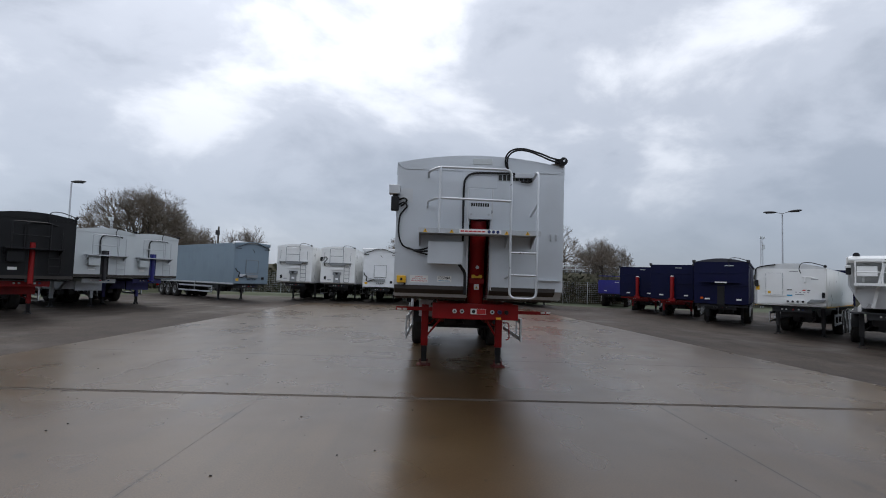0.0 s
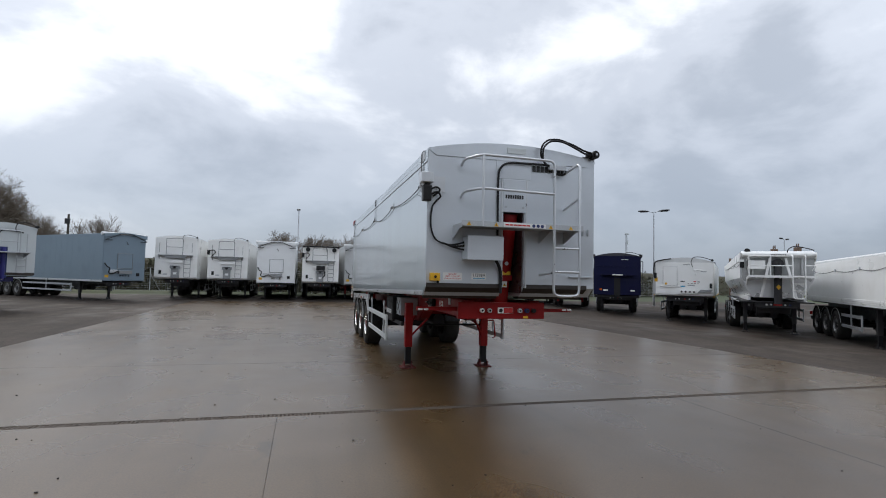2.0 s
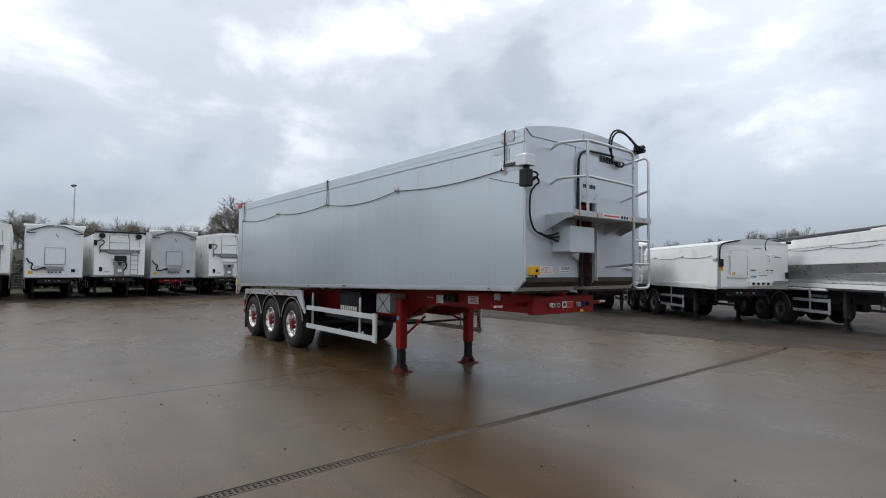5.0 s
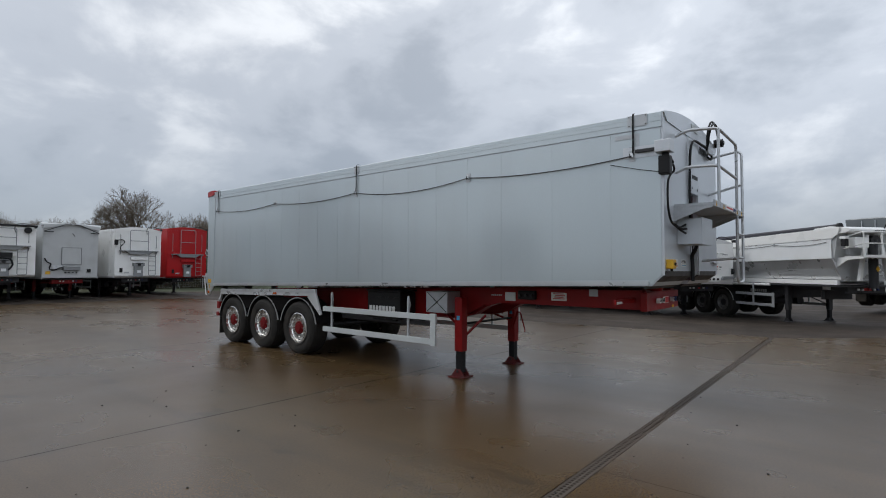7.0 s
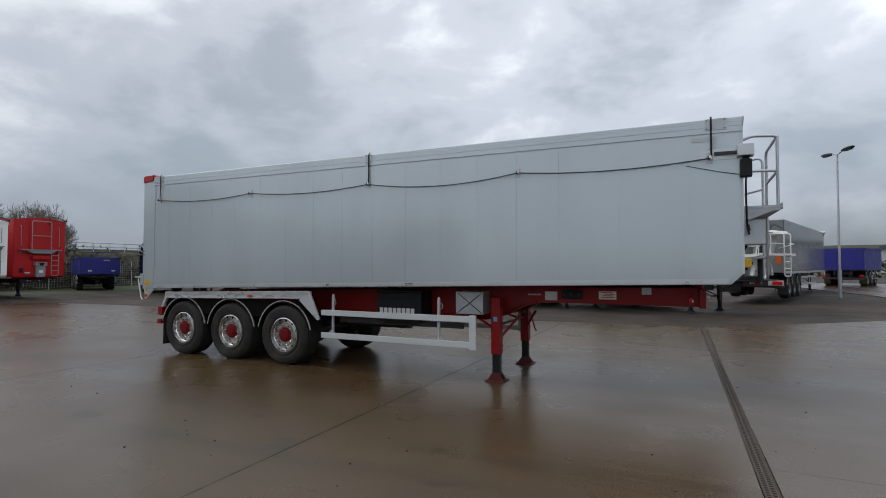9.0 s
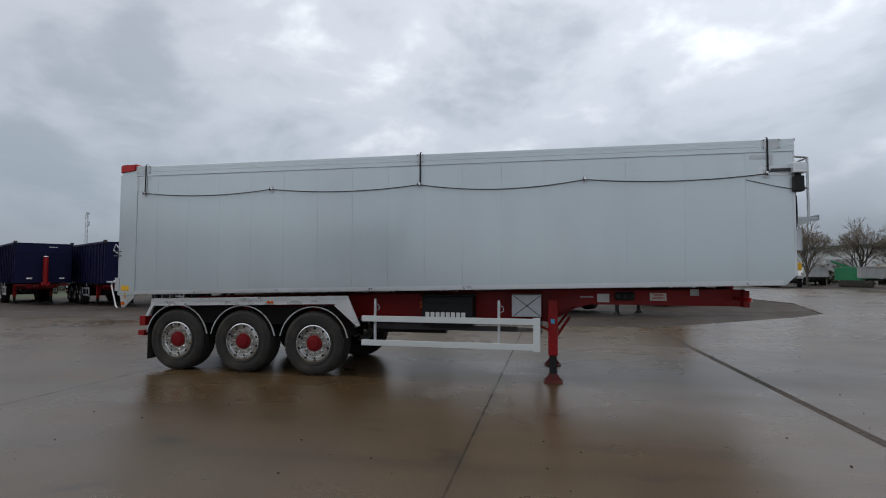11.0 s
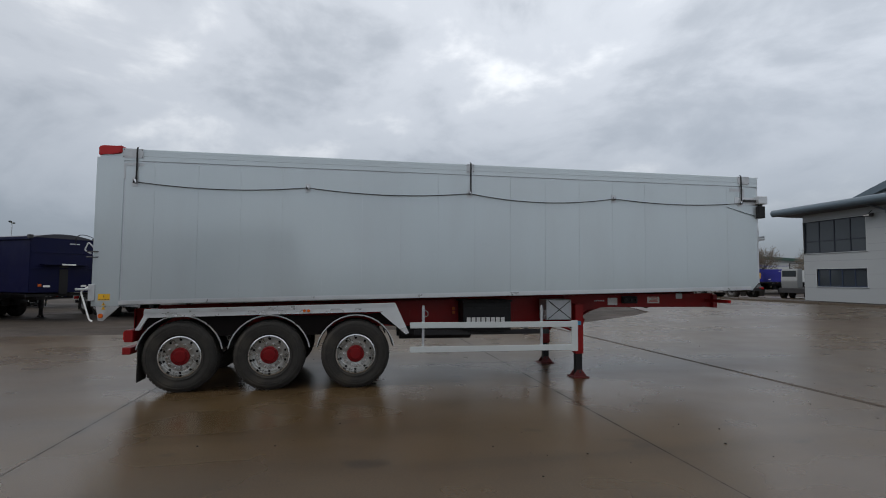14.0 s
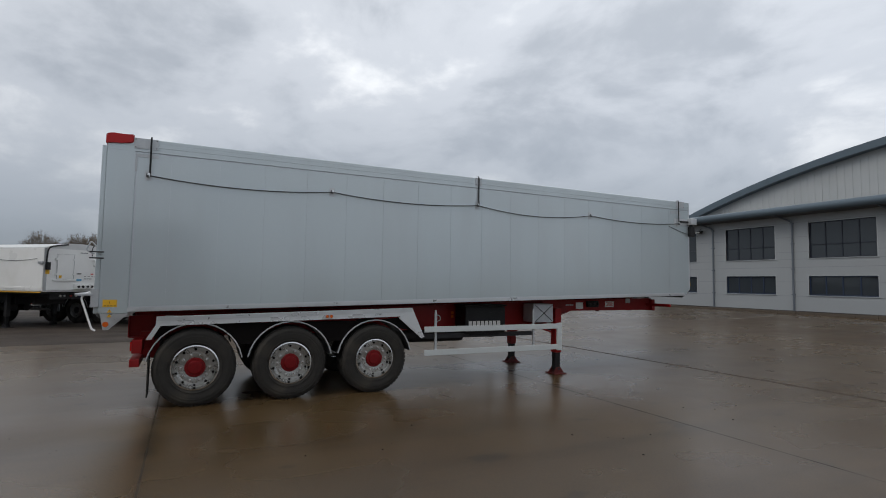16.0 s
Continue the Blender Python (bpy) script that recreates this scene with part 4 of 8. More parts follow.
    cat = part("catwalk", box(-0.935, 0.83, YP, -0.02, 2.535, 2.56, 0.004), "galv", T, "galvanised front catwalk")
    part("kick_plate", box(-0.94, 0.87, YP - 0.012, YP, 2.525, 2.60, 0.003), "galv", cat)
    part("tread", mesh_grid(-0.92, 0.82, YP + 0.01, -0.03, 2.561), "galv", cat, "pierced tread grid")
    for x in (-0.93, 0.40, 0.80):
        bm = bmesh.new()
        prism(bm, [(YP + 0.01, 2.535), (-0.02, 2.535), (-0.02, 2.36), (YP + 0.10, 2.50), (YP + 0.01, 2.51)], "x", x - 0.006, x + 0.006)
        part("bracket", bm, "galv", cat, "folded catwalk bracket")
    R = 0.019
    rails = (("upper_rail", [(-0.82, -0.02, 3.44), (-0.82, -0.16, 3.50), (-0.66, YP, 3.51), (0.42, YP, 3.50), (0.42, YP, 1.60), (0.815, YP, 1.60), (0.815, YP, 3.50), (0.80, -0.02, 3.42)]),
             ("middle_rail", [(-0.82, -0.02, 2.98), (-0.82, -0.16, 3.04), (-0.66, YP, 3.05), (0.42, YP, 3.03)]),
             ("rail_post", [(-0.64, YP, 3.51), (-0.64, YP, 2.53)]),
             ("stay", [(0.815, YP, 3.0), (0.80, -0.02, 2.88)]),
             ("stay", [(0.42, YP, 1.93), (0.42, -0.02, 1.90)]))
    for name, pts in rails:
        part(name, tube(bmesh.new(), bent(pts, 0.10), R, 10), "alu_bare", cat, smooth=True)
    for z in (1.94, 2.27):
        part("rung", rod(bmesh.new(), (0.42, YP, z), (0.815, YP, z), 0.017, 10), "alu_bare", cat, smooth=True)
    bm = bmesh.new()
    bx(bm, -0.34, 0.28, YP - 0.018, YP - 0.012, 2.535, 2.595)
    stp = part("warning_strip", bm, "sticker", cat, "white warning strip")
    for i in range(6):
        part("strip_bar", box(-0.32 + i * 0.062, -0.268 + i * 0.062, YP - 0.020, YP - 0.018, 2.555, 2.575), "ink_red", stp, "unreadable red lettering")
    for i in range(3):
        part("strip_symbol", rod(bmesh.new(), (0.10 + i * 0.065, YP - 0.018, 2.565), (0.10 + i * 0.065, YP - 0.021, 2.565), 0.024, 12), "ink_blue", stp, "blue warning symbol")
    for x in (-0.84, -0.45, 0.36, 0.67):
        warn_mark(cat, Matrix.Translation((x, YP - 0.013, 2.562)), 0.065)
    # electrical box
    ebox = part("control_box", box(-0.79, -0.275, -0.30, -0.02, 2.085, 2.41, 0.006), "alu_front", T, "plain grey steel control box")
    part("box_lid", box(-0.795, -0.27, -0.31, -0.30, 2.08, 2.415, 0.004), "alu_front", ebox)
    yb = part("junction_box", box(-1.26, -1.12, -0.10, -0.02, 1.78, 1.89, 0.012), "yellow", T, "small yellow switch box")
    part("switch", rod(bmesh.new(), (-1.19, -0.115, 1.835), (-1.19, -0.10, 1.835), 0.02, 12), "black", yb)
    part("cable_gland", rod(bmesh.new(), (-1.14, -0.05, 1.75), (-1.14, -0.05, 1.79), 0.016, 8), "black", yb)
    # stickers
    st = part("danger_sticker", box(-1.06, -0.78, -0.0225, -0.02, 1.79, 1.90), "sticker", T, "white danger sticker with red writing")
    for txt, z, s in (("DANGER", 1.876, 0.030), ("KEEP CLEAR OF", 1.846, 0.030), ("UNPROPPED BODY", 1.815, 0.028)):
        part("writing", text_mesh(txt, s, "ink_red"), None, st, loc=FACE_FRONT(-0.92, -0.0232, z))
    st = part("stock_label", box(-0.64, -0.42, -0.0225, -0.02, 1.81, 1.90), "sticker", T, "white stock label with black figures")
    part("writing", text_mesh("13598A", 0.062, "ink_black"), None, st, loc=FACE_FRONT(-0.53, -0.0232, 1.868))
    part("strapline", box(-0.62, -0.44, -0.0235, -0.0225, 1.82, 1.83), "ink_cyan", st)
    logo_bars(head, 0.27, 0.80, 3.425, 3.515, "ink_black", Matrix.Translation((0, -0.0345, 0)))
    logo_bars(head, -0.15, 0.14, 3.0, 3.055, "ink_black", Matrix.Translation((0, -0.0405, 0)))
    # sheet motor on the corner with its hose
    mo = part("sheet_motor_box", box(-1.425, -1.255, -0.13, 0.05, 3.145, 3.29, 0.01), "alu_bare", T, "pale square motor housing")
    part("mounting_plate", box(-1.25, -1.06, -0.026, -0.02, 3.03, 3.25), "alu_bare", mo)
    bm = bmesh.new()
    rod(bm, (-1.33, -0.05, 3.145), (-1.33, -0.05, 3.10), 0.04, 14), bx(bm, -1.39, -1.27, -0.11, 0.02, 2.89, 3.11, 0.015)
    part("motor", bm, "black", mo, "black sheet motor")
    bm = bmesh.new()
    bx(bm, -1.355, -1.33, 0.0, 0.30, 3.185, 3.225, 0.004)
    part("motor_arm", bm, "chassis", mo)
    part("arm_plate", box(-H - 0.006, -H - 0.001, 0.05, 0.46, 3.13, 3.27), "alu_bare", mo, "flat reinforcing plate")
    for pts, r in ((((-1.27, -0.06, 3.06), (-1.20, -0.07, 3.09), (-1.15, -0.08, 3.06), (-1.17, -0.07, 3.02), (-1.24, -0.05, 2.96)), 0.013),
                   (((-1.27, -0.06, 2.99), (-1.19, -0.09, 3.02), (-1.14, -0.09, 2.96), (-1.19, -0.06, 2.90), (-1.25, -0.05, 2.80), (-1.26, -0.05, 2.55), (-1.19, -0.06, 2.36), (-1.02, -0.08, 2.29), (-0.88, -0.10, 2.30), (-0.79, -0.12, 2.33)), 0.013),
                   (((-1.02, -0.08, 2.285), (-0.92, -0.10, 2.25), (-0.79, -0.12, 2.22)), 0.013),
                   (((-1.10, -0.08, 2.315), (-0.95, -0.11, 2.27), (-0.79, -0.13, 2.275)), 0.013),
                   (((-0.31, -0.13, 2.085), (-0.26, -0.09, 2.02), (-0.22, -0.05, 1.96), (-0.21, -0.05, 1.85), (-0.21, -0.05, 1.62)), 0.024),
                   (((-0.26, -0.04, 2.45), (-0.265, -0.04, 2.9), (-0.265, -0.05, 3.28), (-0.24, -0.06, 3.43), (-0.12, -0.07, 3.515), (0.2, -0.07, 3.53), (0.55, -0.08, 3.525), (0.72, -0.08, 3.50), (0.80, -0.08, 3.45), (0.74, -0.08, 3.40), (0.62, -0.07, 3.41)), 0.0165),
                   (((0.55, -0.08, 3.51), (0.45, -0.10, 3.55), (0.37, -0.12, 3.66), (0.38, -0.14, 3.80), (0.48, -0.15, 3.89), (0.66, -0.15, 3.905), (0.90, -0.13, 3.85), (1.08, -0.11, 3.79), (1.24, -0.10, 3.76)), 0.014),
                   (((0.50, -0.08, 3.50), (0.42, -0.12, 3.57), (0.39, -0.14, 3.68), (0.41, -0.16, 3.79), (0.52, -0.17, 3.87), (0.70, -0.17, 3.87), (0.92, -0.15, 3.80), (1.08, -0.12, 3.745), (1.22, -0.10, 3.72)), 0.014)):
        part("hose", tube(bmesh.new(), smooth_line(pts), r, 8), "black", T, "black rubber hose", True)
    bm = bmesh.new()
    bx(bm, 0.52, 0.80, -0.10, -0.06, 3.46, 3.54, 0.01)
    part("hose_clamp", bm, "galv", T)
    # sheet reel on the other corner
    bm = bmesh.new()
    rod(bm, (1.27, -0.14, 3.74), (1.27, -0.02, 3.74), 0.062, 20), rod(bm, (1.27, -0.155, 3.74), (1.27, -0.14, 3.74), 0.035, 14)
    bx(bm, 1.15, 1.24, -0.10, -0.03, 3.71, 3.78, 0.01)
    reel = part("sheet_winder", bm, "black", T, "black sheet winder", True)
    part("winder_bracket", box(1.10, 1.31, -0.03, 0.02, 3.66, 3.72, 0.005), "galv", reel)
    part("winder_nut", rod(bmesh.new(), (1.27, -0.165, 3.74), (1.27, -0.155, 3.74), 0.018, 6), "alu_bare", reel)
    # front latch bits
    for x in (1.10, 1.19):
        part("catch", box(x, x + 0.02, -0.06, -0.02, 2.50, 2.60, 0.004), "galv", head)
    part("side_step", box(0.88, 1.26, -0.075, -0.02, 1.87, 1.885, 0.003), "alu_front", head)
    # straps, clips and the sheet cord along the side
    clips = (0.35, 2.855, 5.45, 8.07, 10.585)
    for i, y in enumerate(clips):
        bm = bmesh.new()
        bx(bm, -H - 0.008, -H - 0.001, y - 0.04, y + 0.04, 3.09, 3.225)
        c = part("cord_clip", bm, "galv", T, "small riveted cord clip")
        part("hook", box(-H - 0.04, -H - 0.008, y - 0.022, y + 0.008, 3.13, 3.19, 0.008), "polished", c, "bright cord hook")
        part("hook_slot", box(-H - 0.042, -H - 0.036, y + 0.010, y + 0.022, 3.13, 3.185, 0.003), "chassis", c)
        part("hook_pin", rod(bmesh.new(), (-H - 0.045, y, 3.145), (-H - 0.06, y, 3.145), 0.012, 8), "black", c)
    for y in (0.35, 5.45, 10.585):
        pts = [(-H + 0.05, y - 0.03, 3.70), (-H - 0.014, y - 0.03, 3.66), (-H - 0.022, y - 0.028, 3.5), (-H - 0.02, y - 0.02, 3.3), (-H - 0.03, y, 3.17)]
        bm = bmesh.new()
        line = smooth_line(pts, 5)
        prism(bm, [(p.x - 0.003, p.z) for p in line] + [(p.x + 0.003, p.z) for p in reversed(line)], "y", y - 0.030, y - 0.008)
        part("strap", bm, "black", T, "black webbing strap")
        bm = bmesh.new()
        y0, y1 = {0.35: (0.16, 0.40), 5.45: (5.37, 5.50), 10.585: (10.48, 10.77)}[y]
        bx(bm, -H - 0.016, -H - 0.011, y0, y1, 3.512, 3.655, 0.002)
        sp = part("strap_plate", bm, "galv", T, "dull riveted sheet plate")
        for ry in (y0 + 0.02, y1 - 0.02):
            for rz in (3.53, 3.637):
                part("rivet", rod(bmesh.new(), (-H - 0.016, ry, rz), (-H - 0.020, ry, rz), 0.007, 8), "chassis", sp)
    for a, b, sag in ((0.35, 2.855, 0.065), (2.855, 5.45, 0.11), (5.45, 8.07, 0.075), (8.07, 10.585, 0.075)):
        pts = [(-H - 0.028, a + (b - a) * k / 16, 3.155 - sag * (1 - (2 * k / 16 - 1) ** 2)) for k in range(17)]
        part("cord", tube(bmesh.new(), pts, 0.0075, 6), "cord", T, "black sheet cord", True)
    part("cord", tube(bmesh.new(), [(-H - 0.012, 0.62, 3.08), (-H - 0.012, 0.25, 2.98), (-H - 0.012, 0.02, 2.93)], 0.004, 6), "black", T)
    for y0, y1, z0, z1 in ((0.26, 0.56, 3.375, 3.43), (0.26, 0.315, 3.25, 3.375), (10.47, 10.775, 3.40, 3.44), (10.72, 10.775, 3.20, 3.40)):
        part("sheet_track", box(-H - 0.005, -H - 0.001, y0, y1, z0, z1), "galv", T)
    # back door seen edge-on
    bm = bmesh.new()
    bx(bm, -H + 0.02, H - 0.02, LEN, LEN + 0.06, bot(LEN) - 0.01, 3.52, 0.008)
    door = part("tailgate", bm, "alu", T, "silver tailgate")
    for z in (2.02, 2.10):
        part("door_catch", rod(bmesh.new(), (-H - 0.008, LEN - 0.03, z), (-H - 0.004, LEN + 0.13, z), 0.009, 8), "chassis", door)
    bm = bmesh.new()
    tube(bm, bent([(-H + 0.02, LEN + 0.05, 2.16), (-H + 0.02, LEN + 0.12, 2.24), (-H + 0.02, LEN + 0.17, 2.12), (-H + 0.02, LEN + 0.08, 2.07)], 0.03), 0.010, 8)
    part("door_handle", bm, "galv", door)
    part("step_plate", box(-H - 0.012, -H + 0.10, LEN + 0.0, LEN + 0.09, 1.38, 1.62, 0.006), "galv", door)
    part("rear_strut", tube(bmesh.new(), bent([(-H + 0.02, LEN + 0.10, 1.58), (-H + 0.02, LEN + 0.20, 1.52), (-H + 0.0, LEN + 0.06, 1.10), (-H + 0.0, LEN + 0.02, 1.08)], 0.06), 0.013, 8), "white", T, "bent white rear strut", True)
    part("rear_bar", box(-H - 0.02, H, LEN + 0.06, LEN + 0.26, 1.53, 1.56, 0.004), "galv", T)
    ys_ = box(-H - 0.0085, -H - 0.0065, LEN - 0.205, LEN - 0.045, 1.385, 1.48)
    y = part("safety_sticker", ys_, "yellow", T, "yellow safety sticker")
    for i in range(4):
        part("sticker_bar", box(-H - 0.0095, -H - 0.0085, LEN - 0.193 + i * 0.036, LEN - 0.169 + i * 0.036, 1.395, 1.404), "ink_black", y)
    for yy, zz in ((LEN - 0.125, 1.447), (LEN - 0.125, 1.335), (LEN - 0.125, 1.275)):
        warn_mark(T, Matrix.Translation((-H - 0.0095, yy, zz)) @ pose(0, 0, 0, 0, 0, -90), 0.055)
    # chassis
    bm = bmesh.new()
    for s in (-1, 1):
        x0, x1 = (0.52, 0.545)
        pr = [(0.44, 1.31), (0.44, 1.49), (3.0, 1.44), (LEN - 0.3, 1.22), (LEN - 0.3, 0.92), (3.6, 0.93), (3.25, 1.02), (3.0, 1.16), (2.75, 1.24), (2.4, 1.27)]
        prism(bm, pr, "x", s * x0, s * x1)
        for a, b in zip(pr[3:] + pr[:1], pr[4:] + pr[:2]):
            p, q = Vector((0, *a)), Vector((0, *b))
            if (q - p).length > 0.05:
                d = (q - p).normalized()
                nrm = Vector((0, -d.z, d.y)) * 0.012
                prism(bm, [(p.y, p.z), (q.y, q.z), (q.y + nrm.y, q.z + nrm.z), (p.y + nrm.y, p.z + nrm.z)], "x", s * 0.45, s * 0.62)
    ch = part("chassis", bm, "red", T, "red steel chassis rails")
    part("front_beam", box(-0.70, 0.70, 0.39, 0.48, 1.215, 1.47, 0.012), "red", ch, "red front cross beam with couplings")
    part("neck_plate", box(-0.595, 0.595, 0.48, 2.6, 1.225, 1.245, 0.004), "red", ch)
    for y in (4.4, 6.3, 9.2):
        part("cross_member", box(-0.55, 0.55, y - 0.05, y + 0.05, 1.0, 1.18), "red", ch)
    part("marker_arm", box(-1.30, -0.622, 0.57, 0.60, 1.325, 1.385, 0.006), "red", ch, "red outrigger arm with lamp")
    part("marker_arm", box(0.622, 1.26, 0.57, 0.60, 1.31, 1.365, 0.006), "red", ch, "red outrigger arm with lamp")
    for x0 in (-1.28, -1.19, 1.10, 1.19):
        part("marker_lamp", box(x0, x0 + 0.07, 0.555, 0.57, 1.33, 1.36, 0.004), "sticker", ch, "white front marker lamp")
    FB = 0.375
    for x, mat in ((-0.34, "sticker"), (-0.22, "alu_bare"), (0.27, "alu_bare"), (0.39, "ink_blue"), (0.50, "black")):
        rod(b := bmesh.new(), (x, FB, 1.345), (x, FB - 0.05, 1.345), 0.034, 14)
        cp = part("coupling", b, mat, ch, "round air or electric coupling")
        part("coupling_cap", rod(bmesh.new(), (x, FB - 0.05, 1.345), (x, FB - 0.056, 1.345), 0.016, 10), "black", cp)
    st = part("beam_sticker", box(-0.08, 0.17, FB - 0.002, FB, 1.30, 1.39), "sticker", ch, "white and red instruction sticker")
    part("sticker_patch", box(0.02, 0.165, FB - 0.004, FB - 0.002, 1.305, 1.385), "ink_red", st)
    part("sticker_ring", rod(bmesh.new(), (-0.03, FB - 0.002, 1.345), (-0.03, FB - 0.004, 1.345), 0.03, 16), "ink_black", st)
    part("tag", box(0.34, 0.42, FB - 0.004, FB, 1.225, 1.26), "yellow", ch)
    part("kingpin", rod(bmesh.new(), (0, 1.47, 1.25), (0, 1.47, 1.17), 0.045, 14), "iron", ch)
    for y0, y1, z0, z1, mat in ((2.44, 2.63, 1.265, 1.40, "off_white"), (1.09, 1.22, 1.385, 1.485, "galv")):
        part("data_plate", box(-0.632, -0.622, y0, y1, z0, z1, 0.002), mat, ch, "small riveted plate")
    st = part("instruction_sticker", box(-0.625, -0.622, 1.57, 1.82, 1.30, 1.42), "sticker", ch, "white sticker with lines of red print")
    for k in range(4):
        part("print_line", box(-0.627, -0.625, 1.60 + 0.02 * (k % 2), 1.79 - 0.02 * (k % 3), 1.325 + 0.024 * k, 1.336 + 0.024 * k), "ink_red", st)
    vp = part("brake_valve", box(-0.70, -0.622, 2.06, 2.36, 1.30, 1.435, 0.02), "black", ch, "black brake valve block")
    for yv in (2.10, 2.20, 2.31):
        part("valve_knob", rod(bmesh.new(), (-0.70, yv, 1.365), (-0.735, yv, 1.365), 0.028, 10, 0.022), "chassis", vp)
    for k in range(6):
        part("maker_mark", box(-0.6245, -0.622, 2.70 + 0.035 * k, 2.722 + 0.035 * k, 1.335, 1.36), "galv", ch)
    part("outer_rail", prism(bmesh.new(), [(0.48, 1.235), (0.48, 1.49), (3.5, 1.44), (3.5, 0.93), (3.30, 1.05), (3.05, 1.17), (2.75, 1.225)], "x", -0.622, -0.60), "red", ch)
    part("outer_rail", prism(bmesh.new(), [(0.48, 1.235), (0.48, 1.49), (3.5, 1.44), (3.5, 0.93), (3.30, 1.05), (3.05, 1.17), (2.75, 1.225)], "x", 0.60, 0.622), "red", ch)
    # legs
    for x in (-0.86, 0.745):
        leg = landing_leg(T, x, 3.34, 1.30, "red", "foot")
        part("brace", rod(bmesh.new(), (x * 0.95, 3.34, 0.62), (x * 0.62, 3.07, 1.0), 0.022, 8), "red", leg)
        part("brace", rod(bmesh.new(), (x, 3.32, 0.78), (x * 0.7, 3.87, 1.0), 0.02, 8), "red", leg)
        part("leg_mark", box(x - 0.076 - 0.003, x - 0.076, 3.31, 3.37, 0.93, 1.0), "ink_cyan", leg)
    part("leg_shaft", rod(bmesh.new(), (-0.86, 3.34, 0.86), (0.745, 3.34, 0.86), 0.02, 8), "black", T)
    part("crank_handle", tube(bmesh.new(), bent([(0.81, 3.32, 0.95), (0.97, 3.32, 0.95), (0.97, 3.22, 0.62), (0.90, 3.18, 0.60)], 0.04), 0.014, 8), "red", T, "cranked winding handle")
    # wheels and mudguards
    WY = (7.284, 8.606, 9.90)
    wheels(T, H, WY, "rim", 0.05)
    for s in (-1, 1):
        bm = bmesh.new()
        xo = s * (H - 0.005)
        prism(bm, [(6.66, 1.21), (6.66, 1.345), (10.40, 1.25), (10.40, 1.14), (10.52, 0.94), (10.45, 0.94), (10.35, 1.13), (6.70, 1.21)], "x", xo, xo - s * 0.06, 0.005)
        fr = part("fender_rail", bm, "silver_rail", T, "silver fender rail over the wheels")
        prism(b := bmesh.new(), [(6.90, 1.183), (6.662, 1.335), (6.44, 0.86), (6.49, 0.84)], "x", xo + s * 0.004, xo - s * 0.026)
        part("fender_end", b, "silver_rail", fr)
        # untilted strip of other metal imitates light caught by the upper bevel
        part("rail_fold", prism(bmesh.new(), [(6.67, 1.275), (6.67, 1.34), (10.39, 1.245), (10.39, 1.19)], "x", xo + s * 0.007, xo - s * 0.002), "alu_bare", fr, "flat strip for the highlight on the rail's upper bevel")
        for yl in (8.02, 8.085):
            part("fender_lamp", rod(bmesh.new(), (xo + s * 0.004, yl, 1.222), (xo + s * 0.018, yl, 1.222), 0.024, 12), "amber", fr, "round amber side lamp")
        for y in (7.2, 8.3, 9.3, 10.2):
            part("rivet_plate", box(xo - 0.010, xo + 0.010, y, y + 0.10, 1.245, 1.262), "galv", fr)
    # black fill between the wheels: side plates plus the deep shade behind them
    for s in (-1, 1):
        for a, b in ((None, WY[0]), (WY[0], WY[1]), (WY[1], WY[2]), (WY[2], None)):
            pts = []
            if a is not None:
                pts += [(a + 0.61 * math.sin(k * 0.13), 0.535 + 0.61 * math.cos(k * 0.13)) for k in range(9 if b else 6)]
            else:
                pts += [(6.60, 1.215), (6.58, 0.95)]
            if b is not None:
                pts += [(b - 0.61 * math.sin(k * 0.13), 0.535 + 0.61 * math.cos(k * 0.13)) for k in reversed(range(9 if a else 6))]
            else:
                pts += [(10.42, 0.93), (10.42, 1.14)]
            xo = s * (H - 0.055)
            part("mudguard_panel", prism(bmesh.new(), pts, "x", xo, xo - s * 0.02), "black_matt", T, "black panel for side plates and shade between the mudguards")
    for s in (-1, 1):
        part("mudflap", box(s * 1.27 if s < 0 else 0.92, s * 0.92 if s < 0 else 1.27, 10.47, 10.485, 0.17, 0.72, 0.004), "rubber", T, "black rubber mudflap")
    for y in WY:
        for x in (-0.62, 0.62):
            part("air_bag", rod(bmesh.new(), (x, y + 0.35, 0.62), (x, y + 0.35, 0.90), 0.13, 16), "black", T)
    # rear bumper and lamps
    bump = part("rear_bumper", box(-1.25, 1.25, 10.58, 10.70, 0.58, 0.68, 0.01), "red", T, "red rear bumper bar")
    for s in (-1, 1):
        part("lamp_box", box(s * 1.25 if s < 0 else 0.75, -0.75 if s < 0 else 1.25, 10.56, 10.68, 0.76, 0.94, 0.01), "red", bump)
        part("tail_lamp", box(-1.22 if s < 0 else 0.78, -0.78 if s < 0 else 1.22, 10.68, 10.70, 0.79, 0.91), "redlens", bump, "red tail lamp")
        part("bumper_arm", box(s * 0.60 - 0.05, s * 0.60 + 0.05, 10.3, 10.62, 0.62, 1.0, 0.006), "red", bump)
    # side guards
    for s in (-1, 1):
        xo = s * (H - 0.02)
        xi = xo - s * 0.035
        a, b = min(xo, xi), max(xo, xi)
        g = part("side_guard", box(a, b, 3.55, 6.42, 0.93, 1.025, 0.005), "pale", T, "pale aluminium side guard")
        part("lower_rail", box(a, b, 3.55, 6.42, 0.54, 0.635, 0.005), "pale", g)
        part("guard_end", box(a - 0.002, b + 0.002, 3.53, 3.64, 0.52, 1.04, 0.005), "pale", g)
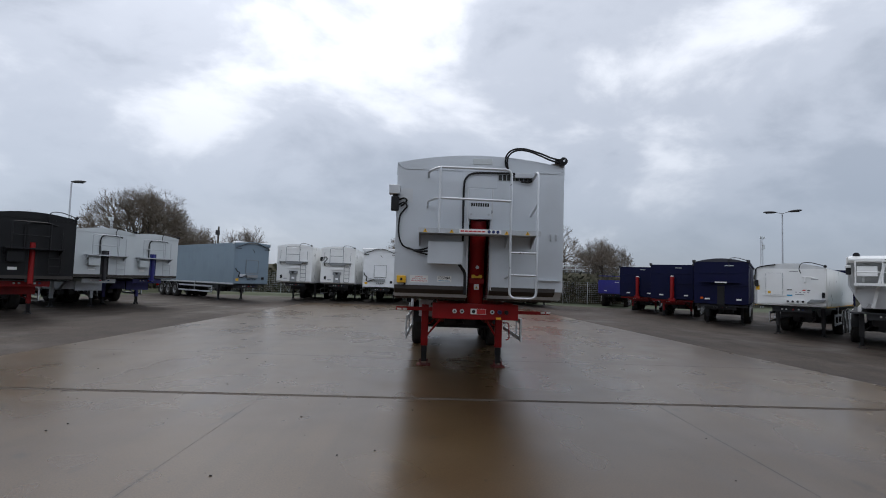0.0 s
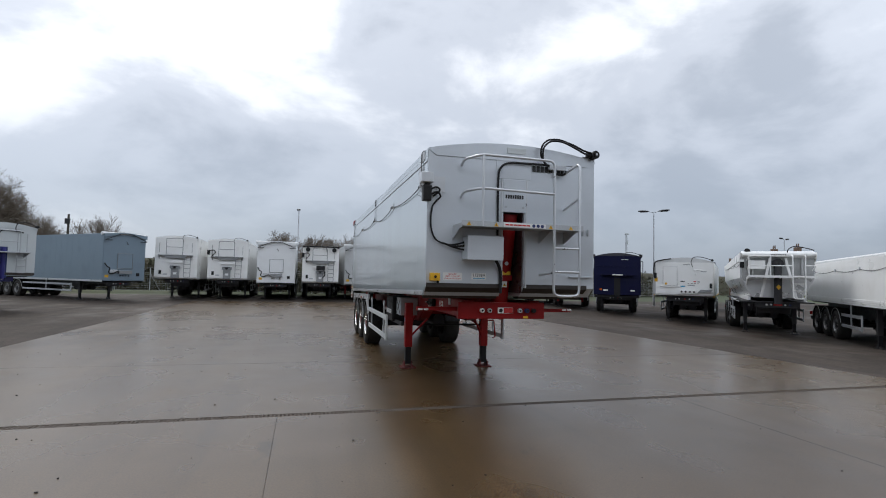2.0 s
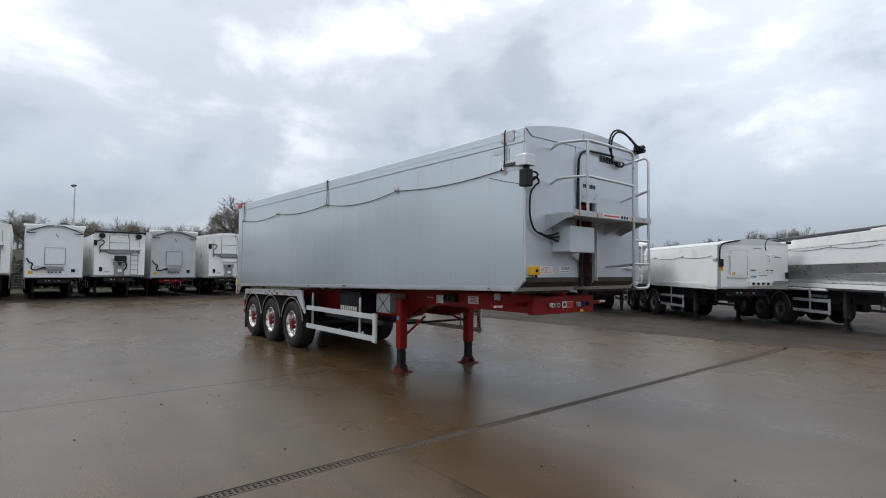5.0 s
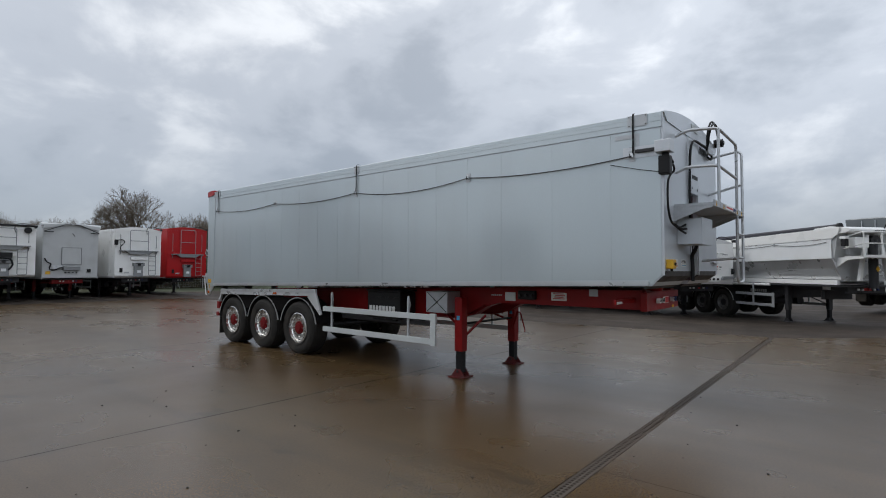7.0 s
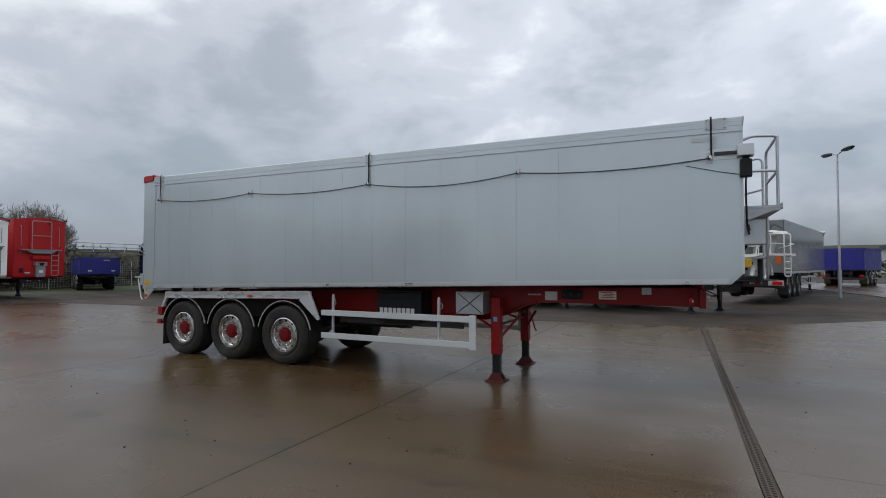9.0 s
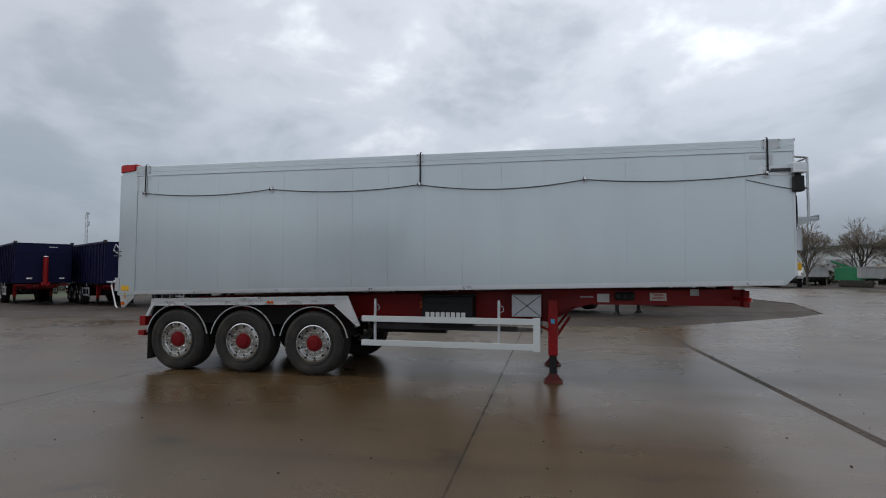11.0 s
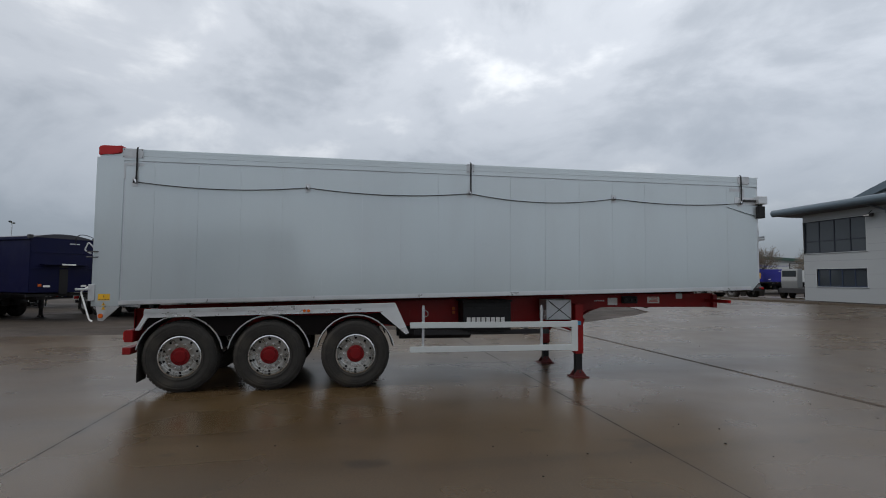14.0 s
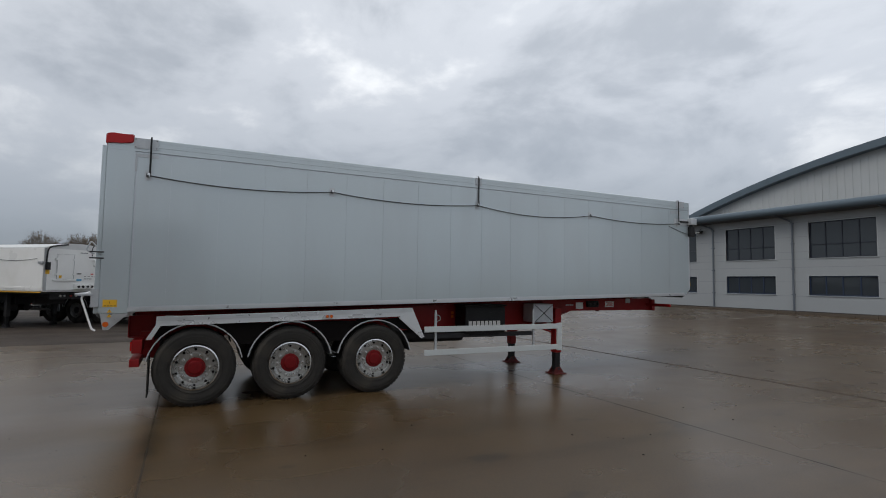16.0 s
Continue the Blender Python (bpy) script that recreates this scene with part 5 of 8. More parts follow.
        for y in (4.17, 6.2):
            part("guard_post", box(a + 0.035 * (s < 0), b + 0.035 * (s < 0), y - 0.02, y + 0.02, 0.60, 1.24, 0.004), "galv", g)
            xp = (a + b) / 2 + 0.035 * (s < 0)
            part("post_pivot", rod(bmesh.new(), (xp, y, 1.235), (xp, y, 1.30), 0.026, 10, 0.016), "galv", g, "rounded guard pivot")
            part("pin_loop", tube(bmesh.new(), bent([(xp - 0.02, y + 0.01, 1.23), (xp - 0.025, y - 0.07, 1.20), (xp - 0.025, y - 0.075, 1.13), (xp - 0.02, y - 0.015, 1.11)], 0.02), 0.005, 6), "galv", g)
    # black box, spare rack and tanks below
    vb = part("valve_box", box(-0.98, -0.56, 4.62, 5.48, 0.845, 1.345, 0.035), "black", T, "black plastic equipment box with white wordmark")
    logo_bars(vb, -0.345, 0.345, -0.05, 0.05, "sticker", Matrix.Translation((-0.983, 5.075, 1.03)) @ pose(0, 0, 0, 0, 0, -90))
    part("box_foot", box(-0.95, -0.6, 4.75, 5.35, 0.815, 0.85), "black", vb)
    part("box_ridge", box(-0.992, -0.975, 4.66, 5.44, 1.225, 1.245, 0.004), "black", vb)
    part("box_lid", box(-0.988, -0.55, 4.60, 5.50, 1.345, 1.375, 0.012), "black", vb)
    dc = part("document_box", box(-1.0, -0.64, 3.52, 3.985, 1.03, 1.385, 0.012), "galv", T, "weathered grey document box")
    for z0, z1 in ((1.05, 1.365), (1.365, 1.05)):
        part("strap", rod(bmesh.new(), (-1.004, 3.54, z0), (-1.004, 3.95, z1), 0.006, 6), "black", dc)
    for s in (-0.25, 0.25):
        part("air_tank", rod(bmesh.new(), (s, 5.2, 0.80), (s, 6.5, 0.80), 0.15, 20), "chassis", T, "dark air tank", True)
    part("lower_beam", box(-0.9, -0.86, 3.9, 6.3, 0.78, 0.86), "chassis", T)
    for z0, y0 in ((1.24, 5.55), (1.17, 5.55)):
        part("side_lamp", box(-0.64, -0.63, y0, y0 + 0.05, z0 - 0.05, z0), "amber", T)
    return T


def mesh_grid(x0, x1, y0, y1, z):
    bm = bmesh.new()
    n = 22
    for i in range(n + 1):
        x = x0 + (x1 - x0) * i / n
        bx(bm, x - 0.006, x + 0.006, y0, y1, z, z + 0.012)
    for y in (y0, (y0 + y1) / 2, y1):
        bx(bm, x0, x1, y - 0.006, y + 0.006, z, z + 0.014)
    return bm


make_main()

# ---- the trailers parked round the yard ----


def running_gear(t, H, length, chas, z_floor, legs=3.3, axles=None, guard=True, rim="rim_dark", leg_mat=None):
    """Chassis, legs, wheels, guards and bumper for a parked trailer; y runs back from the front."""
    axles = axles or (length - 3.9, length - 2.6, length - 1.3)
    bm = bmesh.new()
    for s in (-1, 1):
        prism(bm, [(0.5, z_floor - 0.17), (0.5, z_floor - 0.01), (length - 0.2, z_floor - 0.01), (length - 0.2, 0.82), (3.4, 0.82), (2.7, z_floor - 0.20)], "x", s * 0.44, s * 0.56)
    ch = part("chassis", bm, chas, t, "painted steel chassis")
    part("front_beam", box(-0.72, 0.72, 0.45, 0.56, z_floor - 0.25, z_floor - 0.02, 0.012), chas, ch)
    for x, m in ((-0.35, "sticker"), (-0.2, "alu_bare"), (0.05, "ink_red"), (0.25, "alu_bare"), (0.4, "ink_blue")):
        part("coupling", rod(bmesh.new(), (x, 0.45, z_floor - 0.13), (x, 0.40, z_floor - 0.13), 0.035, 10), m, ch)
    for x in (-0.86, 0.86):
        leg = landing_leg(t, x, legs, z_floor - 0.02, leg_mat or chas)
        part("brace", rod(bmesh.new(), (x * 0.95, legs, 0.6), (x * 0.5, legs + 0.6, 0.95), 0.022, 8), chas, leg)
    wheels(t, H, axles, rim, 0.04)
    for s in (-1, 1):
        if guard:
            xo = s * (H - 0.03)
            a, b = min(xo, xo - s * 0.035), max(xo, xo - s * 0.035)
            g0, g1 = legs + 0.25, axles[0] - 0.75
            g = part("side_guard", box(a, b, g0, g1, 0.90, 1.0, 0.005), "galv", t, "grey side guard")
            part("lower_rail", box(a, b, g0, g1, 0.52, 0.62, 0.005), "galv", g)
            part("guard_end", box(a, b, g0 - 0.02, g0 + 0.08, 0.5, 1.02, 0.005), "galv", g)
            part("guard_post", box(a, b, (g0 + g1) / 2, (g0 + g1) / 2 + 0.06, 0.5, z_floor, 0.004), "galv", g)
        part("mudflap", box(-H + 0.05 if s < 0 else H - 0.42, -H + 0.42 if s < 0 else H - 0.05, axles[2] + 0.62, axles[2] + 0.64, 0.2, 0.75), "rubber", t)
    for y in axles:
        for s in (-1, 1):
            part("trailing_arm", prism(bmesh.new(), [(y - 0.55, 0.74), (y - 0.50, 0.84), (y + 0.42, 0.60), (y + 0.42, 0.50), (y, 0.46)], "x", s * 0.56, s * 0.66), "chassis", ch)
            part("air_bag", rod(bmesh.new(), (s * 0.61, y + 0.33, 0.58), (s * 0.61, y + 0.33, 0.84), 0.13, 12), "black", ch)
    for s, y0 in ((-0.24, legs + 0.6), (0.24, legs + 0.6), (0.0, axles[0] - 1.3)):
        part("air_tank", rod(bmesh.new(), (s, y0, 0.72), (s, y0 + 0.95, 0.72), 0.15, 14), "chassis", t, "dark air tank", True)
    for y in (1.5, legs + 0.1, axles[0] - 0.8, axles[2] + 0.7):
        part("cross_member", box(-0.56, 0.56, y - 0.06, y + 0.06, min(0.86, z_floor - 0.3), z_floor - 0.06), chas, ch)
    # added dark sheet deepens the shade below the floor
    part("underfloor", box(-H + 0.12, H - 0.12, 0.3, length - 0.25, z_floor - 0.05, z_floor - 0.012), "chassis", ch, "dark sheet for the shade under the body floor")
    bmp = part("rear_bumper", box(-1.2, 1.2, length - 0.25, length - 0.13, 0.52, 0.66, 0.01), chas, t)
    for s in (-1, 1):
        part("tail_lamp", box(s * 1.1 - 0.12, s * 1.1 + 0.12, length - 0.13, length - 0.09, 0.72, 0.86, 0.01), "redlens", bmp, "red tail lamp")
    return ch


def front_catwalk(t, z, top, x0=-0.85, x1=0.85, mat="galv", ladder=(0.45, 0.83), low=1.55, arch_rail=False, depth=0.42):
    cat = part("catwalk", box(x0, x1, -depth, -0.02, z, z + 0.05, 0.006), mat, t, "front catwalk")
    for x in (x0 + 0.05, x1 - 0.05):
        bm = bmesh.new()
        prism(bm, [(-depth + 0.02, z), (-0.02, z), (-0.02, z - 0.2), (-depth + 0.1, z - 0.04)], "x", x - 0.01, x + 0.01)
        part("bracket", bm, mat, cat)
    hx = (x0 + 0.15, x1 - 0.45) if not arch_rail else (-0.56, 0.42)
    part("upper_rail", tube(bmesh.new(), bent([(hx[0], -depth, z), (hx[0], -depth, top), (hx[1], -depth, top), (hx[1], -depth, z)], 0.08), 0.02, 8), mat, cat, smooth=True)
    part("middle_rail", rod(bmesh.new(), (hx[0], -depth, (z + top) / 2), (hx[1], -depth, (z + top) / 2), 0.018, 8), mat, cat)
    if ladder:
        a, b = ladder
        part("ladder", tube(bmesh.new(), bent([(a, -0.16, z if arch_rail else top - 0.1), (a, -0.16, low), (b, -0.16, low), (b, -0.16, z if arch_rail else top - 0.1)], 0.08), 0.018, 8), mat, cat, smooth=True)
        n = int((z - low) / 0.28)
        for i in range(1, n + 1):
            part("rung", rod(bmesh.new(), (a, -0.16, low + i * 0.28), (b, -0.16, low + i * 0.28), 0.015, 8), mat, cat)
    return cat


def hoses(t, H, top, mat="black"):
    part("hose", tube(bmesh.new(), smooth_line([(0.42, -0.08, top - 0.25), (0.36, -0.12, top - 0.05), (0.46, -0.14, top + 0.17), (0.75, -0.14, top + 0.2), (1.05, -0.1, top + 0.12), (H - 0.06, -0.08, top + 0.05)]), 0.016, 6), mat, t, "black sheet hose", True)
    part("sheet_winder", rod(bmesh.new(), (H - 0.05, -0.14, top + 0.05), (H - 0.05, 0.0, top + 0.05), 0.055, 14), "black", t)


def sheet_roof(t, H, length, z, rise_, mat):
    prism(bm := bmesh.new(), arch(H - 0.02, z, z + rise_, 12) + [(H - 0.02, z - 0.06), (-H + 0.02, z - 0.06)], "y", 0.02, length - 0.02)
    part("sheet", bm, mat, t, "weather sheet rolled over the body", True)


def sag_cord(t, H, z, pts, mat="black"):
    for a, b in zip(pts, pts[1:]):
        part("cord", tube(bmesh.new(), [(-H - 0.02, a + (b - a) * k / 10, z - 0.08 * (1 - (2 * k / 10 - 1) ** 2)) for k in range(11)], 0.008, 5), "cord", t)
        part("cord_clip", box(-H - 0.03, -H, b - 0.03, b + 0.03, z - 0.05, z + 0.05), "galv", t)


def bulk_tipper(m, label, body, chas, z0=1.45, z1=3.66, length=10.4, ram=None, style="main", roof="tarp", group="", H=1.30, recess="black"):
    """A high-sided tipper seen from its front."""
    t = thing("tipping_trailer", ground_fit(m), label, "trailer", group)
    bm = bmesh.new()
    prism(bm, [(0.0, z0 + 0.1), (0.12, z0), (length, z0 - 0.12), (length, z1), (0.0, z1)], "x", -H, H, 0.02)
    b = part("body", bm, body, t)
    for y in [0.9 + 1.2 * k for k in range(int(length / 1.2))]:
        for s in (-1, 1):
            part("side_seam", box(s * H - 0.004, s * H + 0.004, y, y + 0.02, z0 + 0.08, z1 - 0.15), body, b)
    for s in (-1, 1):
        part("top_rail", box(s * H - 0.012, s * H + 0.012, 0.0, length, z1 - 0.17, z1 - 0.02, 0.005), body, b)
        part("bottom_rail", box(s * H - 0.012, s * H + 0.012, 0.15, length, z0 - 0.02, z0 + 0.06, 0.005), "alu_bare" if body != "blackp" else body, b)
    bm = bmesh.new()
    prism(bm, arch(H, z1 - 0.02, z1 + 0.14, 12) + [(H, z1 - 0.1), (-H, z1 - 0.1)], "y", -0.02, 0.03)
    part("arched_plate", bm, body, b)
    sheet_roof(t, H, length, z1 - 0.02, 0.13, roof)
    if style == "main":
        front_catwalk(t, 2.5, 3.45, low=1.65, mat="blackp" if body == "blackp" else "galv")
        part("control_box", box(-0.75, -0.28, -0.26, -0.0, 2.05, 2.4, 0.01), body if body != "blackp" else "blackp", t)
        part("hose", tube(bmesh.new(), smooth_line([(-0.24, -0.05, 2.5), (-0.25, -0.05, 3.2), (-0.1, -0.06, 3.45), (0.4, -0.06, 3.46), (0.7, -0.06, 3.40)]), 0.028, 6), "black", t, "black rubber hose", True)
        part("ram_cover", box(-0.18, 0.16, -0.03, 0.0, 2.75, 3.25, 0.006), body, b)
        # flat plate on the bulkhead; its dark colour stands for a recess in shade
        part("recess", box(-0.17, 0.16, -0.012, 0.0, z0 - 0.1, 2.75), recess, b, "dark ram recess")
        part("skirt", box(-H + 0.02, H - 0.02, -0.02, 0.0, z0 + 0.02, z0 + 0.13), "skirt", b)
        part("label_plate", box(-0.66, -0.4, -0.014, 0.0, z0 + 0.32, z0 + 0.42), "sticker", b, "white label")
        part("ram", rod(bmesh.new(), (0, -0.02, z0 - 0.15), (0, -0.005, 2.75), 0.085, 16), ram or chas, t, "hydraulic tipping ram", True)
    else:
        # rear-hung bulk body with arched front, framed panel, hopper chute and ladder
        front_catwalk(t, z0 + 1.5, z1 - 0.06, x0=-1.05, x1=1.0, mat="midgrey", ladder=(0.5, 0.88), low=z0 + 0.12, arch_rail=True, depth=0.25)
        part("front_panel", box(-0.54, 0.40, -0.03, 0.0, z0 + 1.58, z1 - 0.10, 0.01), body, b)
        chute = part("discharge_box", box(-0.26, 0.20, -0.16, 0.0, z0 + 0.05, z0 + 0.66, 0.01), "midgrey", t, "grey discharge box")
        part("chute_head", box(-0.33, 0.27, -0.2, 0.0, z0 + 0.66, z0 + 0.86, 0.02), "midgrey", chute)
        part("chute_lever", box(-0.22, 0.16, -0.22, -0.2, z0 + 0.80, z0 + 0.84), "chassis", chute)
        part("chute_label", box(-0.12, 0.08, -0.165, -0.16, z0 + 0.28, z0 + 0.42), "off_white", chute)
        part("chute_pipe", rod(bmesh.new(), (-0.03, -0.26, z0 + 0.76), (-0.03, -0.1, z0 + 0.76), 0.085, 14), "black", chute)
        part("label_plate", box(-0.75, -0.5, -0.014, 0.0, z0 + 0.25, z0 + 0.33), "galv", b)
        part("hose_hook", box(-1.0, -0.85, -0.06, 0.0, z0 + 0.3, z0 + 0.55, 0.02), "black", b)
        for x in (-1.0, 0.94):
            part("grab_bar", tube(bmesh.new(), bent([(x, 0, z0 + 1.72), (x, -0.08, z0 + 1.74), (x, -0.08, z1 - 0.35), (x, 0, z1 - 0.33)], 0.04), 0.014, 6), "midgrey", b)
        bm = bmesh.new()
        prism(bm, [(-0.75, z0 + 1.5), (0.75, z0 + 1.5), (0.5, z0 + 1.34), (-0.5, z0 + 1.34)], "y", -0.22, -0.02)
        part("catwalk_apron", bm, "midgrey", t)
        part("coupling_box", box(-0.45, 0.45, -0.14, 0.0, z0 + 1.02, z0 + 1.2, 0.01), body, b)
    if style == "rollers":
        bar = part("sheet_bar", rod(bmesh.new(), (-H - 0.02, -0.10, z1 + 0.10), (H + 0.02, -0.10, z1 + 0.10), 0.05, 10), "black", t, "black sheet bar across the top")
        for x in (-0.9, 0.9):
            part("roller", rod(bmesh.new(), (x, -0.16, z1 - 0.12), (x, -0.02, z1 - 0.12), 0.15, 16), "black", bar, "black sheet roller")
        part("hose", tube(bmesh.new(), smooth_line([(-0.1, -0.2, z0 + 0.95), (0.2, -0.25, z0 + 0.9), (0.3, -0.25, z0 + 0.6), (0.15, -0.22, z0 + 0.35)]), 0.04, 8), "black", t, "black rubber hose", True)
        part("hose_box", box(-0.3, 0.3, -0.24, -0.02, z0 + 0.9, z0 + 1.2, 0.03), "black", t, "black hose box")
    if style in ("hosed", "rollers"):
        part("sheet_motor", box(-H - 0.04, -H + 0.12, -0.12, 0.02, 3.05, 3.35, 0.015), "black", t)
        part("hose", tube(bmesh.new(), smooth_line([(-H + 0.05, -0.06, 3.3), (-0.9, -0.08, 3.35), (-0.8, -0.08, 3.2), (-1.0, -0.08, 2.95), (-0.95, -0.08, 2.7)]), 0.025, 6), "black", t, "black rubber hose", True)
    hoses(t, H, z1)
    running_gear(t, H, length, chas, z0 - 0.02)
    return t


def walking_floor(m, label, body, chas, z0=1.22, z1=4.02, length=13.4, group="", H=1.275, sheet="tarp_white", name="walking_floor_trailer", dome=0.10, seams=True):
    """A tall box trailer with a peaked front visor, hatch and hose board."""
    t = thing(name, ground_fit(m), label, "trailer", group)
    bm = bmesh.new()
    prism(bm, [(0.0, z0), (length, z0), (length, z1), (0.0, z1)], "x", -H, H, 0.025)
    b = part("body", bm, body, t)
    for y in [0.8 + 0.6 * k for k in range(int((length - 1) / 0.6))] if seams else [length * 0.48]:
        for s in (-1, 1):
            part("side_seam", box(s * H - 0.003, s * H + 0.003, y, y + 0.012, z0 + 0.12, z1 - 0.2), body, b)
    for s in (-1, 1):
        part("top_rail", box(s * H - 0.015, s * H + 0.015, 0.0, length, z1 - 0.16, z1 - 0.01, 0.006), body, b)
        part("bottom_rail", box(s * H - 0.015, s * H + 0.015, 0.0, length, z0 - 0.06, z0 + 0.05, 0.006), "alu_bare", b)
    # visor: a shallow gable of sheet carried on two thin sloping arms
    bm = bmesh.new()
    prism(bm, [(-H - 0.02, z1 - 0.22), (-0.25, z1 + 0.02), (0.25, z1 + 0.02), (H + 0.02, z1 - 0.22), (H + 0.02, z1 - 0.02), (0.3, z1 + 0.10), (-0.3, z1 + 0.10), (-H - 0.02, z1 - 0.02)], "y", -0.10, -0.02)
    v = part("visor", bm, body, t, "peaked sheet visor over the front")
    for s in (-1, 1):
        part("visor_arm", tube(bmesh.new(), [(s * (H - 0.02), -0.14, z1 - 0.36), (s * 0.36, -0.14, z1 + 0.02), (s * 0.05, -0.14, z1 + 0.04)], 0.02, 8), "chassis", v)
        part("visor_hinge", box(s * (H - 0.22) - 0.2, s * (H - 0.22) + 0.2, -0.14, -0.10, z1 - 0.40, z1 - 0.36), "black", v)
    part("top_handle", tube(bmesh.new(), bent([(0.02, -0.02, z1 - 0.42), (0.02, -0.08, z1 - 0.44), (0.12, -0.08, z1 - 0.56), (0.12, -0.02, z1 - 0.6)], 0.03), 0.015, 6), "chassis", v)
    part("sheet_roll", rod(bmesh.new(), (-H - 0.10, 0.10, z1 + 0.0), (H + 0.10, 0.10, z1 + 0.0), 0.10, 14), sheet, t, "rolled weather sheet", True)
    sheet_roof(t, H, length, z1 - 0.01, dome, sheet)
    hatch = part("hatch", box(-0.42, 0.45, -0.035, 0.0, z0 + 0.75, z0 + 1.60, 0.012), body, b, "square front hatch")
    part("hatch_frame", tube(bmesh.new(), [(-0.44, -0.035, z0 + 0.72), (0.47, -0.035, z0 + 0.72), (0.47, -0.035, z0 + 1.63), (-0.44, -0.035, z0 + 1.63), (-0.44, -0.035, z0 + 0.72)], 0.018, 6), "midgrey", hatch)
    part("hatch_step", box(-0.38, 0.40, -0.16, 0.0, z0 + 0.42, z0 + 0.62, 0.015), "midgrey", b)
    for x in (-0.25, -0.1, 0.08, 0.25):
        part("coupling", rod(bmesh.new(), (x, -0.07, z0 + 0.3), (x, 0, z0 + 0.3), 0.04, 10), "black", b)
    part("coupling_board", box(-0.38, 0.4, -0.02, 0.0, z0 + 0.22, z0 + 0.38), body, b)
    part("hose", tube(bmesh.new(), smooth_line([(-1.2, -0.05, z0 + 1.05), (-1.1, -0.14, z0 + 0.85), (-0.95, -0.16, z0 + 0.75), (-1.0, -0.16, z0 + 0.5), (-0.8, -0.16, z0 + 0.42), (-0.5, -0.14, z0 + 0.55), (-0.35, -0.12, z0 + 0.5)]), 0.035, 8), "black", t, "coiled black hydraulic hose", True)
    part("hose_plate", box(-0.85, -0.42, -0.05, 0.0, z0 + 0.48, z0 + 0.66, 0.01), "alu_bare", b)
    part("sticker_yellow", box(-1.13, -0.92, -0.006, 0.0, z0 + 0.2, z0 + 0.36), "yellow", b, "yellow safety sticker")
    part("lamp_box", box(0.75, 0.93, -0.05, 0.0, z0 + 0.3, z0 + 0.48, 0.01), "black", b)
    # back doors
    door = part("rear_door", box(-H + 0.03, H - 0.03, length, length + 0.05, z0, z1 - 0.05, 0.01), body, t)
    for x in (-0.7, -0.25, 0.25, 0.7):
        part("lock_bar", rod(bmesh.new(), (x, length + 0.08, z0), (x, length + 0.08, z1 - 0.1), 0.02, 8), "galv", door)
    running_gear(t, H, length, chas, z0 - 0.05, legs=2.9)
    return t


